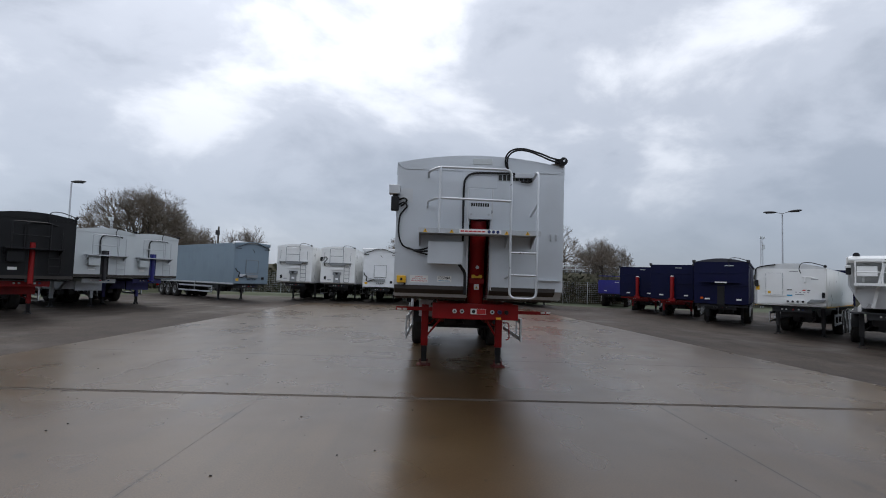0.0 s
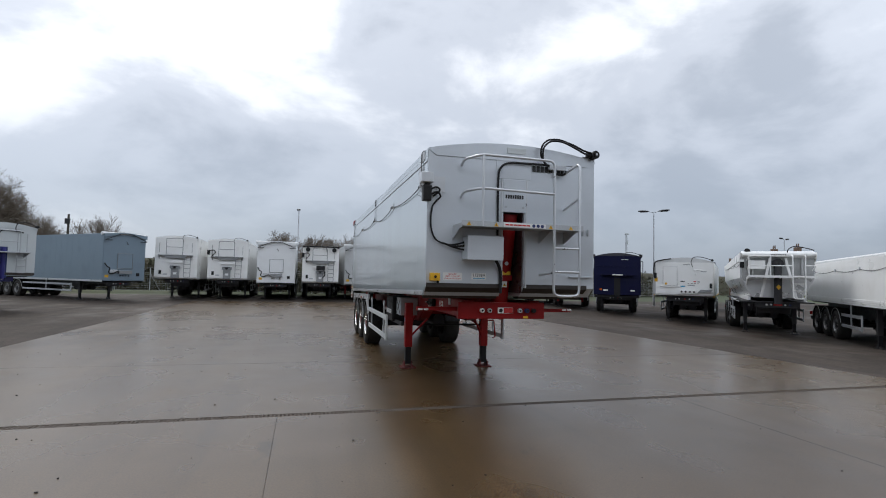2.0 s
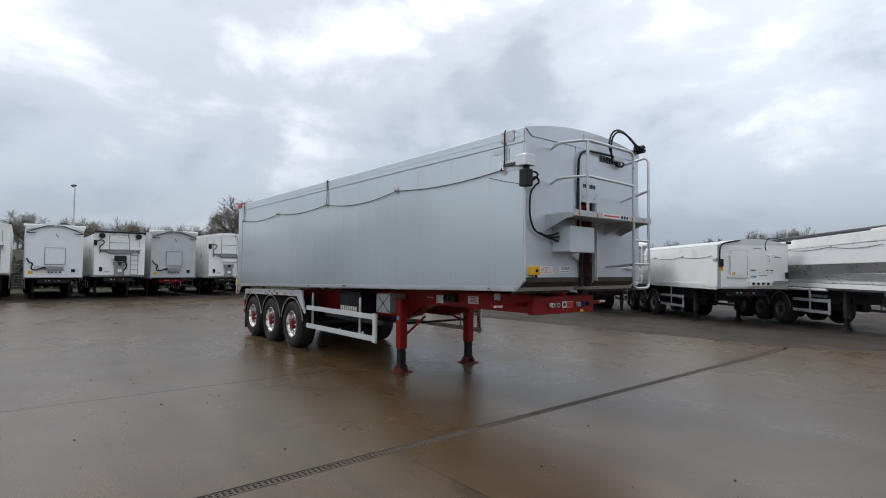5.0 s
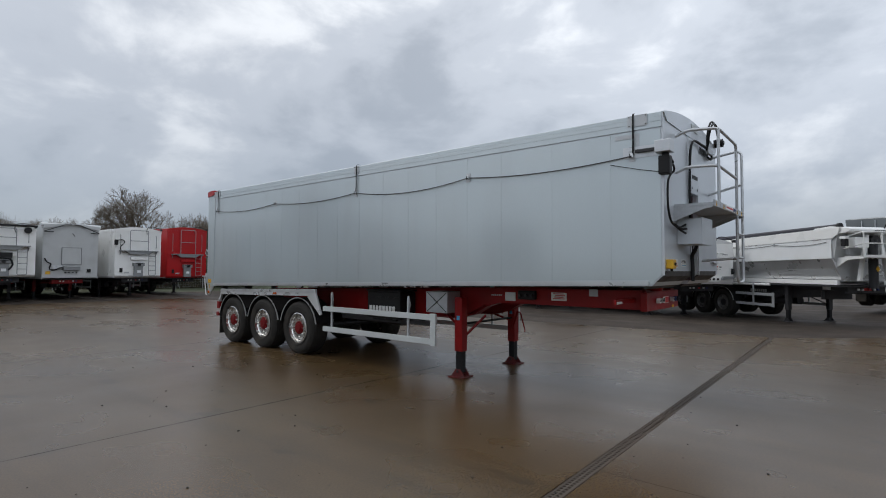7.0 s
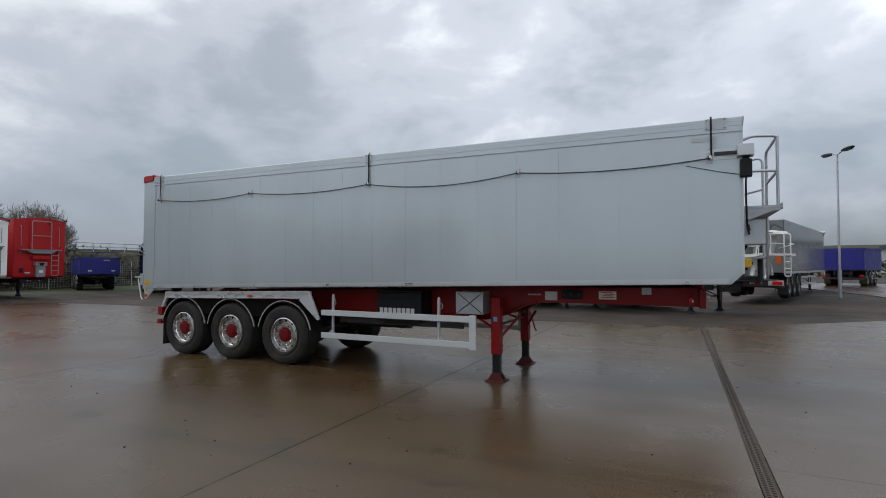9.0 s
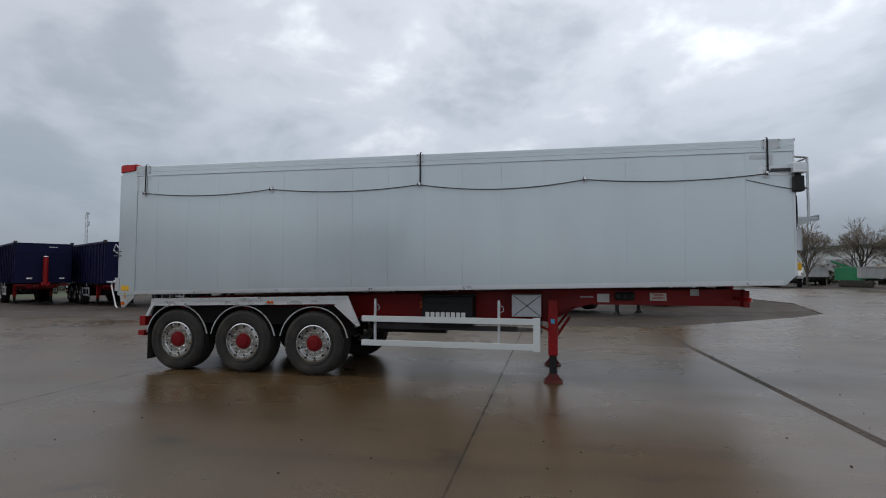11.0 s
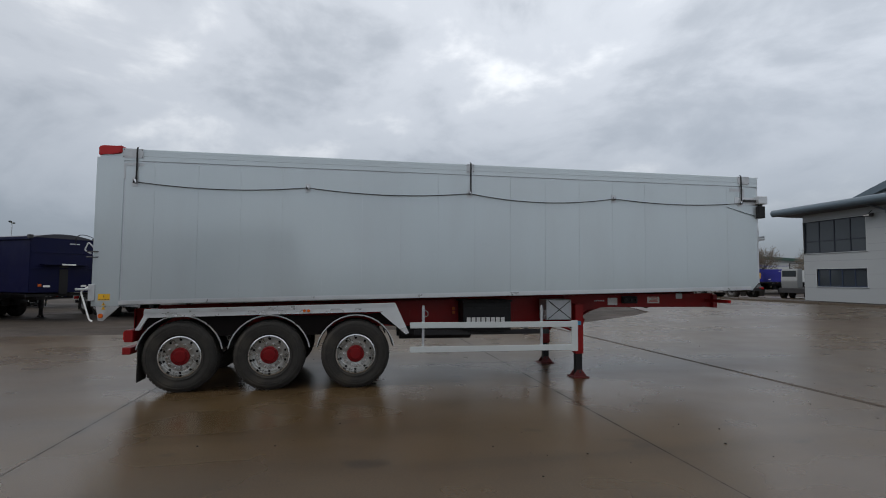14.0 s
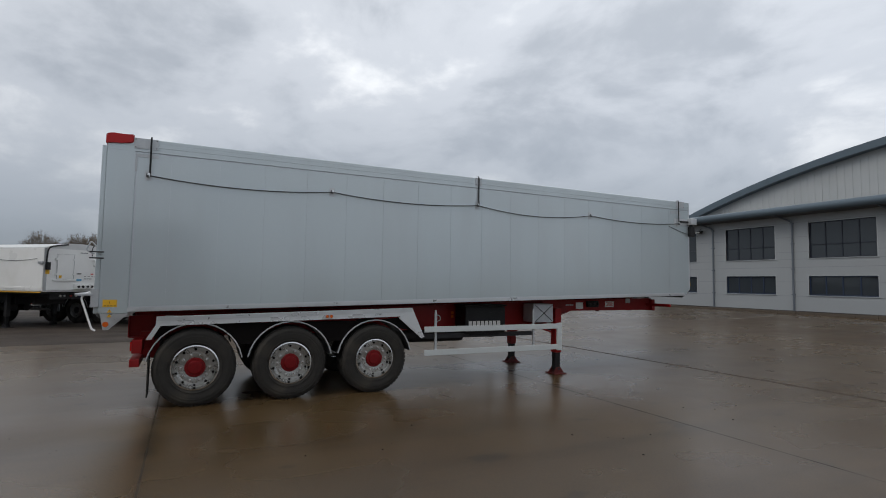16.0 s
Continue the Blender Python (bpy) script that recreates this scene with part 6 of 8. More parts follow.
def aggregate_tipper(m, label, group, marks=True, length=9.4, z0=1.39, z1=2.98, H=1.29):
    """A smooth white low-sided tipper with a domed sheet."""
    t = thing("aggregate_trailer", ground_fit(m), label, "trailer", group)
    bm = bmesh.new()
    prism(bm, [(0.0, z0), (0.15, z0 - 0.03), (length, z0 - 0.05), (length, z1 - 0.05), (0.0, z1)], "x", -H, H, 0.05)
    b = part("body", bm, "white", t, smooth=True)
    for s in (-1, 1):
        part("side_rail", box(s * H - 0.012, s * H + 0.012, 0.1, length, z0 + 0.08, z0 + 0.16, 0.004), "white", b)
        part("edge_strip", box(s * H - 0.014, s * H + 0.014, 0.1, length, z0 - 0.05, z0 - 0.02), "yellow" if marks else "white", b)
    sheet_roof(t, H, length, z1 - 0.02, 0.20, "tarp_white")
    sag_cord(t, H, z1 - 0.42, (0.35, 2.6, 5.2, 8.0))
    part("hose", tube(bmesh.new(), smooth_line([(-H + 0.03, -0.06, z1 - 0.75), (-H + 0.03, -0.08, z1 - 0.3), (-H + 0.10, -0.08, z1 - 0.04), (-0.9, -0.06, z1 + 0.06), (-0.5, -0.04, z1 + 0.12)]), 0.028, 6), "black", t, "black hose", True)
    part("sheet_motor", box(-H + 0.03, -H + 0.15, -0.12, 0.0, z1 - 0.82, z1 - 0.55, 0.015), "black", t)
    hoses(t, H, z1)
    part("front_panel", box(-0.85, -0.25, -0.03, 0.0, z0 + 0.45, z1 - 0.25, 0.015), "white", b)
    part("panel_rail", box(-0.98, -0.15, -0.045, -0.01, z0 + 0.38, z0 + 0.44, 0.006), "white", b)
    part("sticker_yellow", box(-1.24, -1.1, -0.006, 0.0, z0 + 0.62, z0 + 0.82), "yellow", b, "yellow safety sticker")
    part("sticker_yellow", box(-0.78, -0.68, -0.036, -0.03, z0 + 0.48, z0 + 0.58), "yellow", b)
    for x0, x1, za, zb, mt in ((-0.1, 0.08, 0.63, 0.67, "ink_black"), (0.45, 0.56, 0.63, 0.67, "ink_red"), (-0.10, 0.10, 0.39, 0.45, "ink_cyan"), (0.2, 0.5, 0.45, 0.48, "midgrey"), (0.62, 0.72, 0.62, 0.66, "ink_black"), (0.0, 0.3, 1.42, 1.45, "midgrey"), (0.75, 1.0, 1.1, 1.13, "midgrey")):
        part("writing_bar", box(x0, x1, -0.005, 0.0, z0 + za, z0 + zb), mt, b, "unreadable small lettering")
    cp = part("coupling_board", box(-0.2, 0.62, -0.07, 0.0, z0 + 0.08, z0 + 0.26, 0.01), "white", b)
    for x in (-0.05, 0.12, 0.3, 0.48):
        part("coupling", rod(bmesh.new(), (x, -0.1, z0 + 0.17), (x, -0.07, z0 + 0.17), 0.045, 10), "black", cp)
    bm = bmesh.new()
    prism(bm, [(0.75, z0 + 0.28), (1.25, z0 + 0.28), (1.18, z0 + 0.18), (0.62, z0 + 0.14)], "y", -0.12, 0.0)
    part("step", bm, "midgrey", b)
    part("extinguisher", rod(bmesh.new(), (1.17, -0.06, z0 + 0.36), (1.17, -0.06, z0 + 0.58), 0.05, 12), "black", b)
    part("lifting_eye", tube(bmesh.new(), bent([(0.55, 0, z1 - 0.42), (0.55, -0.08, z1 - 0.42), (0.55, -0.08, z1 - 0.62), (0.55, 0, z1 - 0.62)], 0.03), 0.028, 8), "white", b)
    part("lifting_eye", tube(bmesh.new(), bent([(0.45, -0.02, z1 - 0.40), (0.75, -0.06, z1 - 0.40), (0.85, 0, z1 - 0.44)], 0.03), 0.022, 8), "white", b)
    for zz in (z0 + 0.62, z1 - 0.42):
        for x in (-0.88, -0.24):
            part("panel_hinge", box(x - 0.05, x + 0.05, -0.055, -0.02, zz - 0.035, zz + 0.035, 0.008), "white", b)
    part("panel_edge", tube(bmesh.new(), [(-0.86, -0.036, z0 + 0.44), (-0.24, -0.036, z0 + 0.44), (-0.24, -0.036, z1 - 0.24), (-0.86, -0.036, z1 - 0.24), (-0.86, -0.036, z0 + 0.44)], 0.009, 5), "tarp", b)
    part("valve_block", box(-H - 0.05, -H + 0.06, 0.04, 0.26, z1 - 0.62, z1 - 0.52, 0.01), "galv", b)
    part("seam", box(-H - 0.004, -H + 0.1, -0.004, 0.012, z0 + 0.02, z1 - 0.05), "tarp", b)
    for k in range(4):
        part("small_mark", box(0.2 + 0.14 * k, 0.27 + 0.14 * k, -0.005, 0.0, z0 + 0.55, z0 + 0.565), "ink_black", b)
    if marks:
        # lettering block on the side, as plain bars
        for i in range(6):
            part("side_lettering", box(-H - 0.006, -H - 0.002, 5.15 - i * 0.255 - 0.20, 5.15 - i * 0.255, z0 + 0.56, z0 + 0.86), "ink_blue", b, "large dark blue bar of lettering")
        for i in range(10):
            part("side_lettering", box(-H - 0.006, -H - 0.002, 5.15 - i * 0.125 - 0.09, 5.15 - i * 0.125, z0 + 0.36, z0 + 0.45), "ink_blue", b, "small dark blue bar of lettering")
    running_gear(t, H, length, "chassis", z0 - 0.05, legs=2.4)
    return t


def half_pipe(m, label, group, length=9.36, z1=2.92, H=1.20, lift=0.27):
    """A low alloy tipper with faceted sides, white bands and a front gantry."""
    t = thing("half_pipe_trailer", ground_fit(m), label, "trailer", group)
    z0 = 1.12
    prof = [(-H, z1), (-H, z1 - 0.36), (-H + 0.02, z1 - 0.98), (-H + 0.20, z1 - 1.34), (-H + 0.40, z0 + 0.10)]
    prof += [(-p[0], p[1]) for p in reversed(prof)]
    bm = bmesh.new()
    prism(bm, prof, "y", 0.55, length)
    b = part("body", bm, "belly", t, "faceted bright alloy body")
    bm = bmesh.new()
    prism(bm, [(0.60, z1 + 0.06), (-0.02, z1 - 0.04), (-0.06, z1 - 0.10), (-0.04, z1 - 0.15), (0.34, z1 - 0.20), (0.9, z1 - 0.22), (1.2, z1 - 0.2), (1.2, z1 + 0.02)], "x", -H + 0.03, H - 0.03, 0.015)
    hood = part("front_hood", bm, "white", b, "white overhanging front hood")
    for k in range(7):
        part("mark_bar", box(-0.24 + 0.07 * k, -0.19 + 0.07 * k, -0.066, -0.06, z1 - 0.125, z1 - 0.095), "ink_black", hood, "maker's mark drawn as bars")
    bm = bmesh.new()
    prism(bm, [(-H + 0.04, z1 - 0.19), (H - 0.04, z1 - 0.19), (H - 0.05, z1 - 0.95), (H - 0.28, z1 - 1.32), (H - 0.62, z0 + 0.12), (-H + 0.62, z0 + 0.12), (-H + 0.28, z1 - 1.32), (-H + 0.05, z1 - 0.95)], "y", 0.0, 0.5)
    for v in bm.verts:
        v.co.y += 0.36 + 0.32 * max(0.0, (z1 - 0.5 - v.co.z))
    part("front_plate", bm, "softgrey", b, "grey sloping front plate")
    for x in (-0.78, 0.78):
        part("front_stiffener", box(x - 0.03, x + 0.03, 0.30, 0.42, z1 - 0.85, z1 - 0.2, 0.006), "softgrey", b)
    for s in (-1, 1):
        bm = bmesh.new()
        prism(bm, [(0.22, z1), (length, z1), (length, z1 - 0.34), (0.5, z1 - 0.34), (0.30, z1 - 0.2)], "x", s * H - 0.025, s * H + 0.025, 0.01)
        part("side_band", bm, "white", b, "white painted top band")
        part("side_panel", box(s * H - 0.012 - 0.012 * s, s * H + 0.012 - 0.012 * s, 0.55, length, z1 - 0.97, z1 - 0.36, 0.004), "off_white", b, "off-white side sheet")
        part("bottom_rail", box(s * (H - 0.30) - 0.05, s * (H - 0.30) + 0.05, 0.6, length, z0 - 0.02, z0 + 0.13, 0.01), "white", b)
        # grey strip paints in the ground's reflection on the lower chamfer
        bm = bmesh.new()
        prism(bm, [(s * (H - 0.185), z1 - 1.30), (s * (H - 0.175), z1 - 1.31), (s * (H - 0.335), z0 + 0.22), (s * (H - 0.345), z0 + 0.23)], "y", 0.62, length)
        part("belly_strip", bm, "softgrey", b, "grey strip for the ground mirrored in the lower belly")
    bm = bmesh.new()
    rod(bm, (-H + 0.24, 0.5, z1 + 0.06), (-H + 0.24, length, z1 - 0.14), 0.075, 12)
    part("sheet_roll", bm, "tarp_dark", t, "black rolled weather sheet", True)
    part("roller_end", rod(bmesh.new(), (-H + 0.24, 0.42, z1 + 0.06), (-H + 0.24, 0.52, z1 + 0.06), 0.10, 14), "black", t)
    for y in (2.6, 4.8, 7.0):
        part("roll_hoop", box(-H + 0.1, H - 0.1, y, y + 0.05, z1 - 0.034 * y, z1 - 0.026 * y + 0.03, 0.006), "galv", t)
    sag_cord(t, H, z1 - 0.45, (0.7, 2.8, 5.4, 8.0))
    g = part("gantry", box(-1.0, 1.08, -0.35, 0.30, 1.99, 2.015, 0.004), "white", t, "white front gantry platform")
    part("toe_strip", box(-1.02, 1.10, -0.362, -0.35, 1.96, 2.045, 0.003), "white", g)
    for k in range(11):
        part("platform_bracket", prism(bmesh.new(), [(-0.33, 1.99), (-0.15, 1.99), (-0.22, 1.93), (-0.33, 1.95)], "x", -0.95 + 0.19 * k, -0.93 + 0.19 * k), "white", g)
    bm = bmesh.new()
    prism(bm, [(-0.34, 1.98), (0.55, 1.98), (0.75, 1.62), (0.62, 1.62), (0.2, 1.90), (-0.34, 1.94)], "x", -1.0, -0.97)
    part("gantry_web", bm, "white", g)
    part("gantry_rail", tube(bmesh.new(), bent([(0.76, -0.33, 2.40), (1.08, -0.33, 2.40), (1.08, 0.3, 2.25)], 0.10), 0.019, 8), "white", g, smooth=True)
    for x in (-0.98, -0.3):
        part("gantry_post", rod(bmesh.new(), (x, -0.33, 2.0), (x, -0.33, 2.75), 0.019, 8), "white", g)
    for z in (2.4, 2.75):
        part("gantry_rail", tube(bmesh.new(), bent([(-1.0, 0.3, z - 0.15), (-1.0, -0.33, z), (0.38, -0.33, z)], 0.12), 0.019, 8), "white", g, smooth=True)
    part("ladder", tube(bmesh.new(), bent([(0.38, 0.2, 2.8), (0.38, -0.38, 2.78), (0.38, -0.38, 1.22), (0.76, -0.38, 1.22), (0.76, -0.38, 2.78), (0.76, 0.2, 2.8)], 0.1), 0.021, 8), "white", g, smooth=True)
    for z in (1.5, 1.75, 2.0):
        part("rung", rod(bmesh.new(), (0.38, -0.38, z), (0.76, -0.38, z), 0.016, 8), "white", g)
    for s in (-1, 1):
        bm = bmesh.new()
        prism(bm, [(s * 0.20, 2.70), (s * 0.28, 2.70), (s * 0.60, 1.25), (s * 0.50, 1.25)], "y", 0.16, 0.26)
        part("ram_frame", bm, "white", t, "white sloping ram frame")
    part("control_box", box(-0.95, -0.42, -0.02, 0.3, 2.28, 2.6, 0.02), "white", t)
    ram = part("ram", rod(bmesh.new(), (0, 0.22, 1.0), (0, 0.22, 2.55), 0.13, 18), "chassis", t, "black tipping ram", True)
    part("ram_head", prism(bmesh.new(), [(-0.20, 2.42), (0.20, 2.42), (0.16, 2.60), (0.06, 2.68), (-0.06, 2.68), (-0.16, 2.60)], "y", 0.12, 0.3), "chassis", ram)
    part("warning_plate", prism(bmesh.new(), [(-0.075, 1.62), (0.0, 1.72), (0.075, 1.62), (0.0, 1.52)], "y", 0.075, 0.085), "yellow", ram, "yellow diamond warning sign")
    part("hose", tube(bmesh.new(), smooth_line([(0.3, 0.1, 2.8), (0.3, 0.05, 3.0), (0.5, 0.05, 3.12), (0.9, 0.1, 3.05), (1.12, 0.15, 2.98)]), 0.018, 6), "black", t, "black sheet hose", True)
    part("sheet_motor", box(-H - 0.04, -H + 0.10, 0.04, 0.20, z1 - 0.60, z1 - 0.37, 0.02), "black", t)
    part("motor_box", box(-H - 0.05, -H + 0.09, 0.02, 0.22, z1 - 0.37, z1 - 0.29, 0.01), "white", t)
    part("coupling_sticker", box(-0.12, 0.16, 0.438, 0.448, z0 - 0.20, z0 - 0.11), "ink_red", t, "red and white coupling sticker")
    part("chassis_plate", box(-0.30 - 0.262, -0.30 - 0.26, 1.2, 1.5, 0.92, 1.04), "sticker", t)
    for o in [b] + [c for c in b.children if c.name.startswith("side_")]:
        for v in o.data.vertices:
            v.co.z -= 0.032 * max(0.0, v.co.y - 0.6) * max(0.0, v.co.z - z0) / (z1 - z0)
    for c in t.children:
        c.location.z += lift
    part("hose_tube", rod(bmesh.new(), (-H + 0.06, 3.1, z0 + lift - 0.08), (-H + 0.06, 5.6, z0 + lift - 0.08), 0.045, 10), "white", t, "white hose carrier tube", True)
    ch = running_gear(t, H + 0.07, length, "chassis", z0 + lift - 0.03, legs=2.6)
    logo_bars(ch, -0.42, 0.42, -0.05, 0.05, "softgrey", Matrix.Translation((-0.563, 4.3, 1.06)) @ pose(0, 0, 0, 0, 0, -90))
    return t


def blue_tipper(m, label, group, body="navy", chas="red", z0=1.25, z1=3.45, length=9.0, ram="red", ribs=True, roof=False, H=1.27):
    """A steel-sided blue tipper with its ram standing in front of the bulkhead."""
    t = thing("tipping_trailer", ground_fit(m), label, "trailer", group)
    bm = bmesh.new()
    prism(bm, [(0.0, z0), (length, z0), (length, z1), (0.0, z1)], "x", -H, H, 0.02)
    b = part("body", bm, body, t)
    for s in (-1, 1):
        if ribs:
            for k in range(int(length / 0.62)):
                part("side_rib", box(s * H - 0.05, s * H + 0.05, 0.3 + 0.62 * k, 0.38 + 0.62 * k, z0, z1 - 0.1, 0.01), body, b)
        part("top_rail", box(s * H - 0.06, s * H + 0.06, 0.0, length, z1 - 0.1, z1 + 0.02, 0.015), body, b)
        part("corner_cap", box(s * H - 0.08, s * H + 0.08, -0.03, 0.12, z1 - 0.06, z1 + 0.09, 0.02), "chassis", b)
    for z in (z0 + 0.95, z0 + 1.6):
        part("front_rib", box(-H + 0.05, H - 0.05, -0.02, 0.0, z, z + 0.06, 0.005), body, b)
    for x0, x1 in ((-0.75, -0.5), (0.72, 0.95)):
        part("label_plate", box(x0, x1, -0.008, 0.0, z0 + 0.22, z0 + 0.30), "sticker", b, "white label")
    part("name_strip", box(0.2, 0.6, -0.008, 0.0, z1 - 0.22, z1 - 0.18), "pale", b)
    if roof:
        sheet_roof(t, H, length, z1 - 0.02, 0.2, "tarp_dark")
        part("catwalk", box(-0.9, 0.9, -0.3, 0.0, z0 + 1.12, z0 + 1.16, 0.006), body, t)
        part("cover_strip", box(-0.25, 0.3, -0.31, -0.3, z0 + 1.11, z0 + 1.17), "sticker", t)
        part("orange_lamp", box(-0.95, -0.82, -0.02, 0.0, z0 + 0.25, z0 + 0.35), "amber", b)
        # no hollow here: a thin black plate imitates the shaded ram recess
        part("recess", box(-0.16, 0.18, -0.012, 0.0, z0 - 0.05, z0 + 1.1), "black", b)
        hoses(t, H, z1)
        part("grab_rail", tube(bmesh.new(), bent([(H + 0.02, 0, z1 - 0.3), (H + 0.1, -0.1, z1 - 0.3), (H + 0.1, -0.1, z0 + 0.3), (H + 0.02, 0, z0 + 0.3)], 0.05), 0.02, 6), "chassis", t)
    if ram:
        r = part("ram", rod(bmesh.new(), (0.05, -0.22, z0 - 0.05), (0.05, -0.20, z1 - 0.75), 0.125, 20), ram, t, "thick red hydraulic ram", True)
        bm = bmesh.new()
        rod(bm, (0.05, -0.20, z1 - 0.75), (0.05, -0.20, z1 - 0.70), 0.125, 20, 0.06)
        part("ram_cap", bm, "sticker", r, "white ram cap")
        part("ram_base", box(-0.15, 0.25, -0.32, -0.05, z0 - 0.15, z0 + 0.05, 0.02), chas, r)
    running_gear(t, H, length, chas, z0 - 0.03, legs=2.9)
    part("front_bar", box(-H + 0.05, H - 0.05, 0.25, 0.33, z0 - 0.16, z0 - 0.04, 0.01), chas, t)
    return t


ROW_L, ROW_B, ROW_R = "trailers along the left side of the yard", "trailers along the back of the yard", "trailers in echelon beside the tarmac"
# left side
bulk_tipper(pose(-14.2, 19.9, 0, 0, 0, 52), "black tipping trailer with red ram on a red chassis", "blackp", "red", 1.45, 3.70, ram="red", roof="tarp_dark", group=ROW_L)
bulk_tipper(pose(-15.2, 25.6, 0, 0, 0, 55), "pale grey tipping trailer with catwalk and dark chassis", "pale", "galv", 1.52, 3.66, ram="chassis", group=ROW_L)
bulk_tipper(pose(-14.6, 28.6, 0, 0, 0, 55), "pale grey tipping trailer on a blue chassis", "pale", "bluechas", 1.52, 3.66, ram="bluechas", group=ROW_L, recess="ink_blue")
walking_floor(pose(-12.6, 37.6, 0, 0, 0, 48), "blue-grey walking floor trailer with a square front hatch", "bluegrey", "chassis", group=ROW_L, z1=4.0)
# back row
bulk_tipper(pose(-10.2, 39.6, 0, 0, 0, 0), "white bulk tipper with arched front and ladder", "white", "chassis", 1.38, 4.05, length=11, style="bulk", roof="tarp_white", group=ROW_B, H=1.27)
bulk_tipper(pose(-7.15, 40.3, 0, 0, 0, 0), "white bulk tipper with hoses beside its catwalk", "white", "chassis", 1.38, 4.02, length=11, style="hosed", roof="tarp_white", group=ROW_B, H=1.27)
walking_floor(pose(-4.0, 40.4, 0, 0, 0, 0), "white walking floor trailer with yellow sticker", "off_white", "chassis", group=ROW_B)
bulk_tipper(pose(-1.0, 39.9, 0, 0, 0, 0), "white bulk tipper with two black sheet rollers", "white", "chassis", 1.28, 3.72, length=11, style="rollers", roof="tarp_dark", group=ROW_B, H=1.25)
walking_floor(pose(2.0, 40.8, 0, 0, 0, 2), "weathered grey walking floor trailer on a red chassis", "softgrey", "red", group=ROW_B, z0=1.2, z1=4.02)
bulk_tipper(pose(5.2, 40.4, 0, 0, 0, 2), "white bulk tipper with looped black hose", "white", "chassis", 1.2, 3.97, length=11, style="hosed", roof="tarp_white", group=ROW_B, H=1.25)
bulk_tipper(pose(8.8, 42.2, 0, 0, 0, 4), "red bulk tipper with ladder and discharge box", "red_body", "chassis", 1.12, 4.28, length=11, style="bulk", roof="red_body", group=ROW_B, H=1.32)
# right side, far to near
blue_tipper(pose(16.6, 49.5, 0, 0, 0, -25), "short royal blue dropside trailer", ROW_R, "royal", "chassis", 1.25, 2.5, 6.5, None, False)
blue_tipper(pose(15.3, 40.2, 0, 0, 0, -32), "navy steel tipper with a red front ram", ROW_R, "navy", "red")
blue_tipper(pose(15.3, 34.5, 0, 0, 0, -32), "navy steel tipper with ribbed sides and red ram", ROW_R, "navy", "red")
blue_tipper(pose(15.1, 28.4, 0, 0, 0, -33), "navy sheeted tipper with smooth sides", ROW_R, "navy", "chassis", 1.2, 3.42, 9.0, None, False, True)
aggregate_tipper(pose(15.05, 23.0, 0, 0, 0, -44), "white aggregate tipper with dark blue side lettering", ROW_R)
half_pipe(pose(14.7, 17.55, 0, 0, 0, -40), "half-pipe steel tipper with white front gantry", ROW_R)
aggregate_tipper(pose(14.95, 12.4, 0, 0, 0, -37.6), "white low-sided aggregate tipper with domed sheet", ROW_R, False)
half_pipe(pose(14.35, 7.25, 0, 0, 0, -40), "half-pipe tipper with white band and grey steel belly", ROW_R)
blue_tipper(pose(25.0, 33.8, 0, 0, 0, -33), "navy steel tipper behind the white one", ROW_R, "navy", "chassis", 1.2, 3.4, 8.0, None, True)
box_trailer = walking_floor(pose(33.08, 3.14, 0, 0, 0, 72.5), "dark grey box trailer with its back towards the yard", "boxgrey", "chassis", group=ROW_R, z1=3.66, length=13.1, sheet="tarp_white", dome=0.03, seams=False)
blue_tipper(pose(43.5, -2.6, 0, 0, 0, 66), "royal blue low-sided tipper standing beyond the grey box", ROW_R, "royal", "chassis", 1.2, 2.75, 6, None, False)
bar = part("lamp_bar", box(-1.22, 1.22, 13.12, 13.20, 0.62, 0.86, 0.01), "galv", box_trailer, "grey rear bar with lamp clusters")
for s in (-1, 1):
    part("tail_lamp", box(s * 0.98 - 0.2, s * 0.98 + 0.2, 13.20, 13.225, 0.66, 0.82, 0.008), "redlens", bar, "red tail lamp cluster")
for k in range(7):
    part("bar_mark", box(-0.62 + 0.19 * k, -0.52 + 0.19 * k, 13.20, 13.206, 0.70, 0.78), "sticker", bar)
part("reflector_board", box(-1.16, -0.94, 13.15, 13.165, 1.62, 2.12, 0.004), "amber", box_trailer, "orange reflective board")

# ---- office building ----


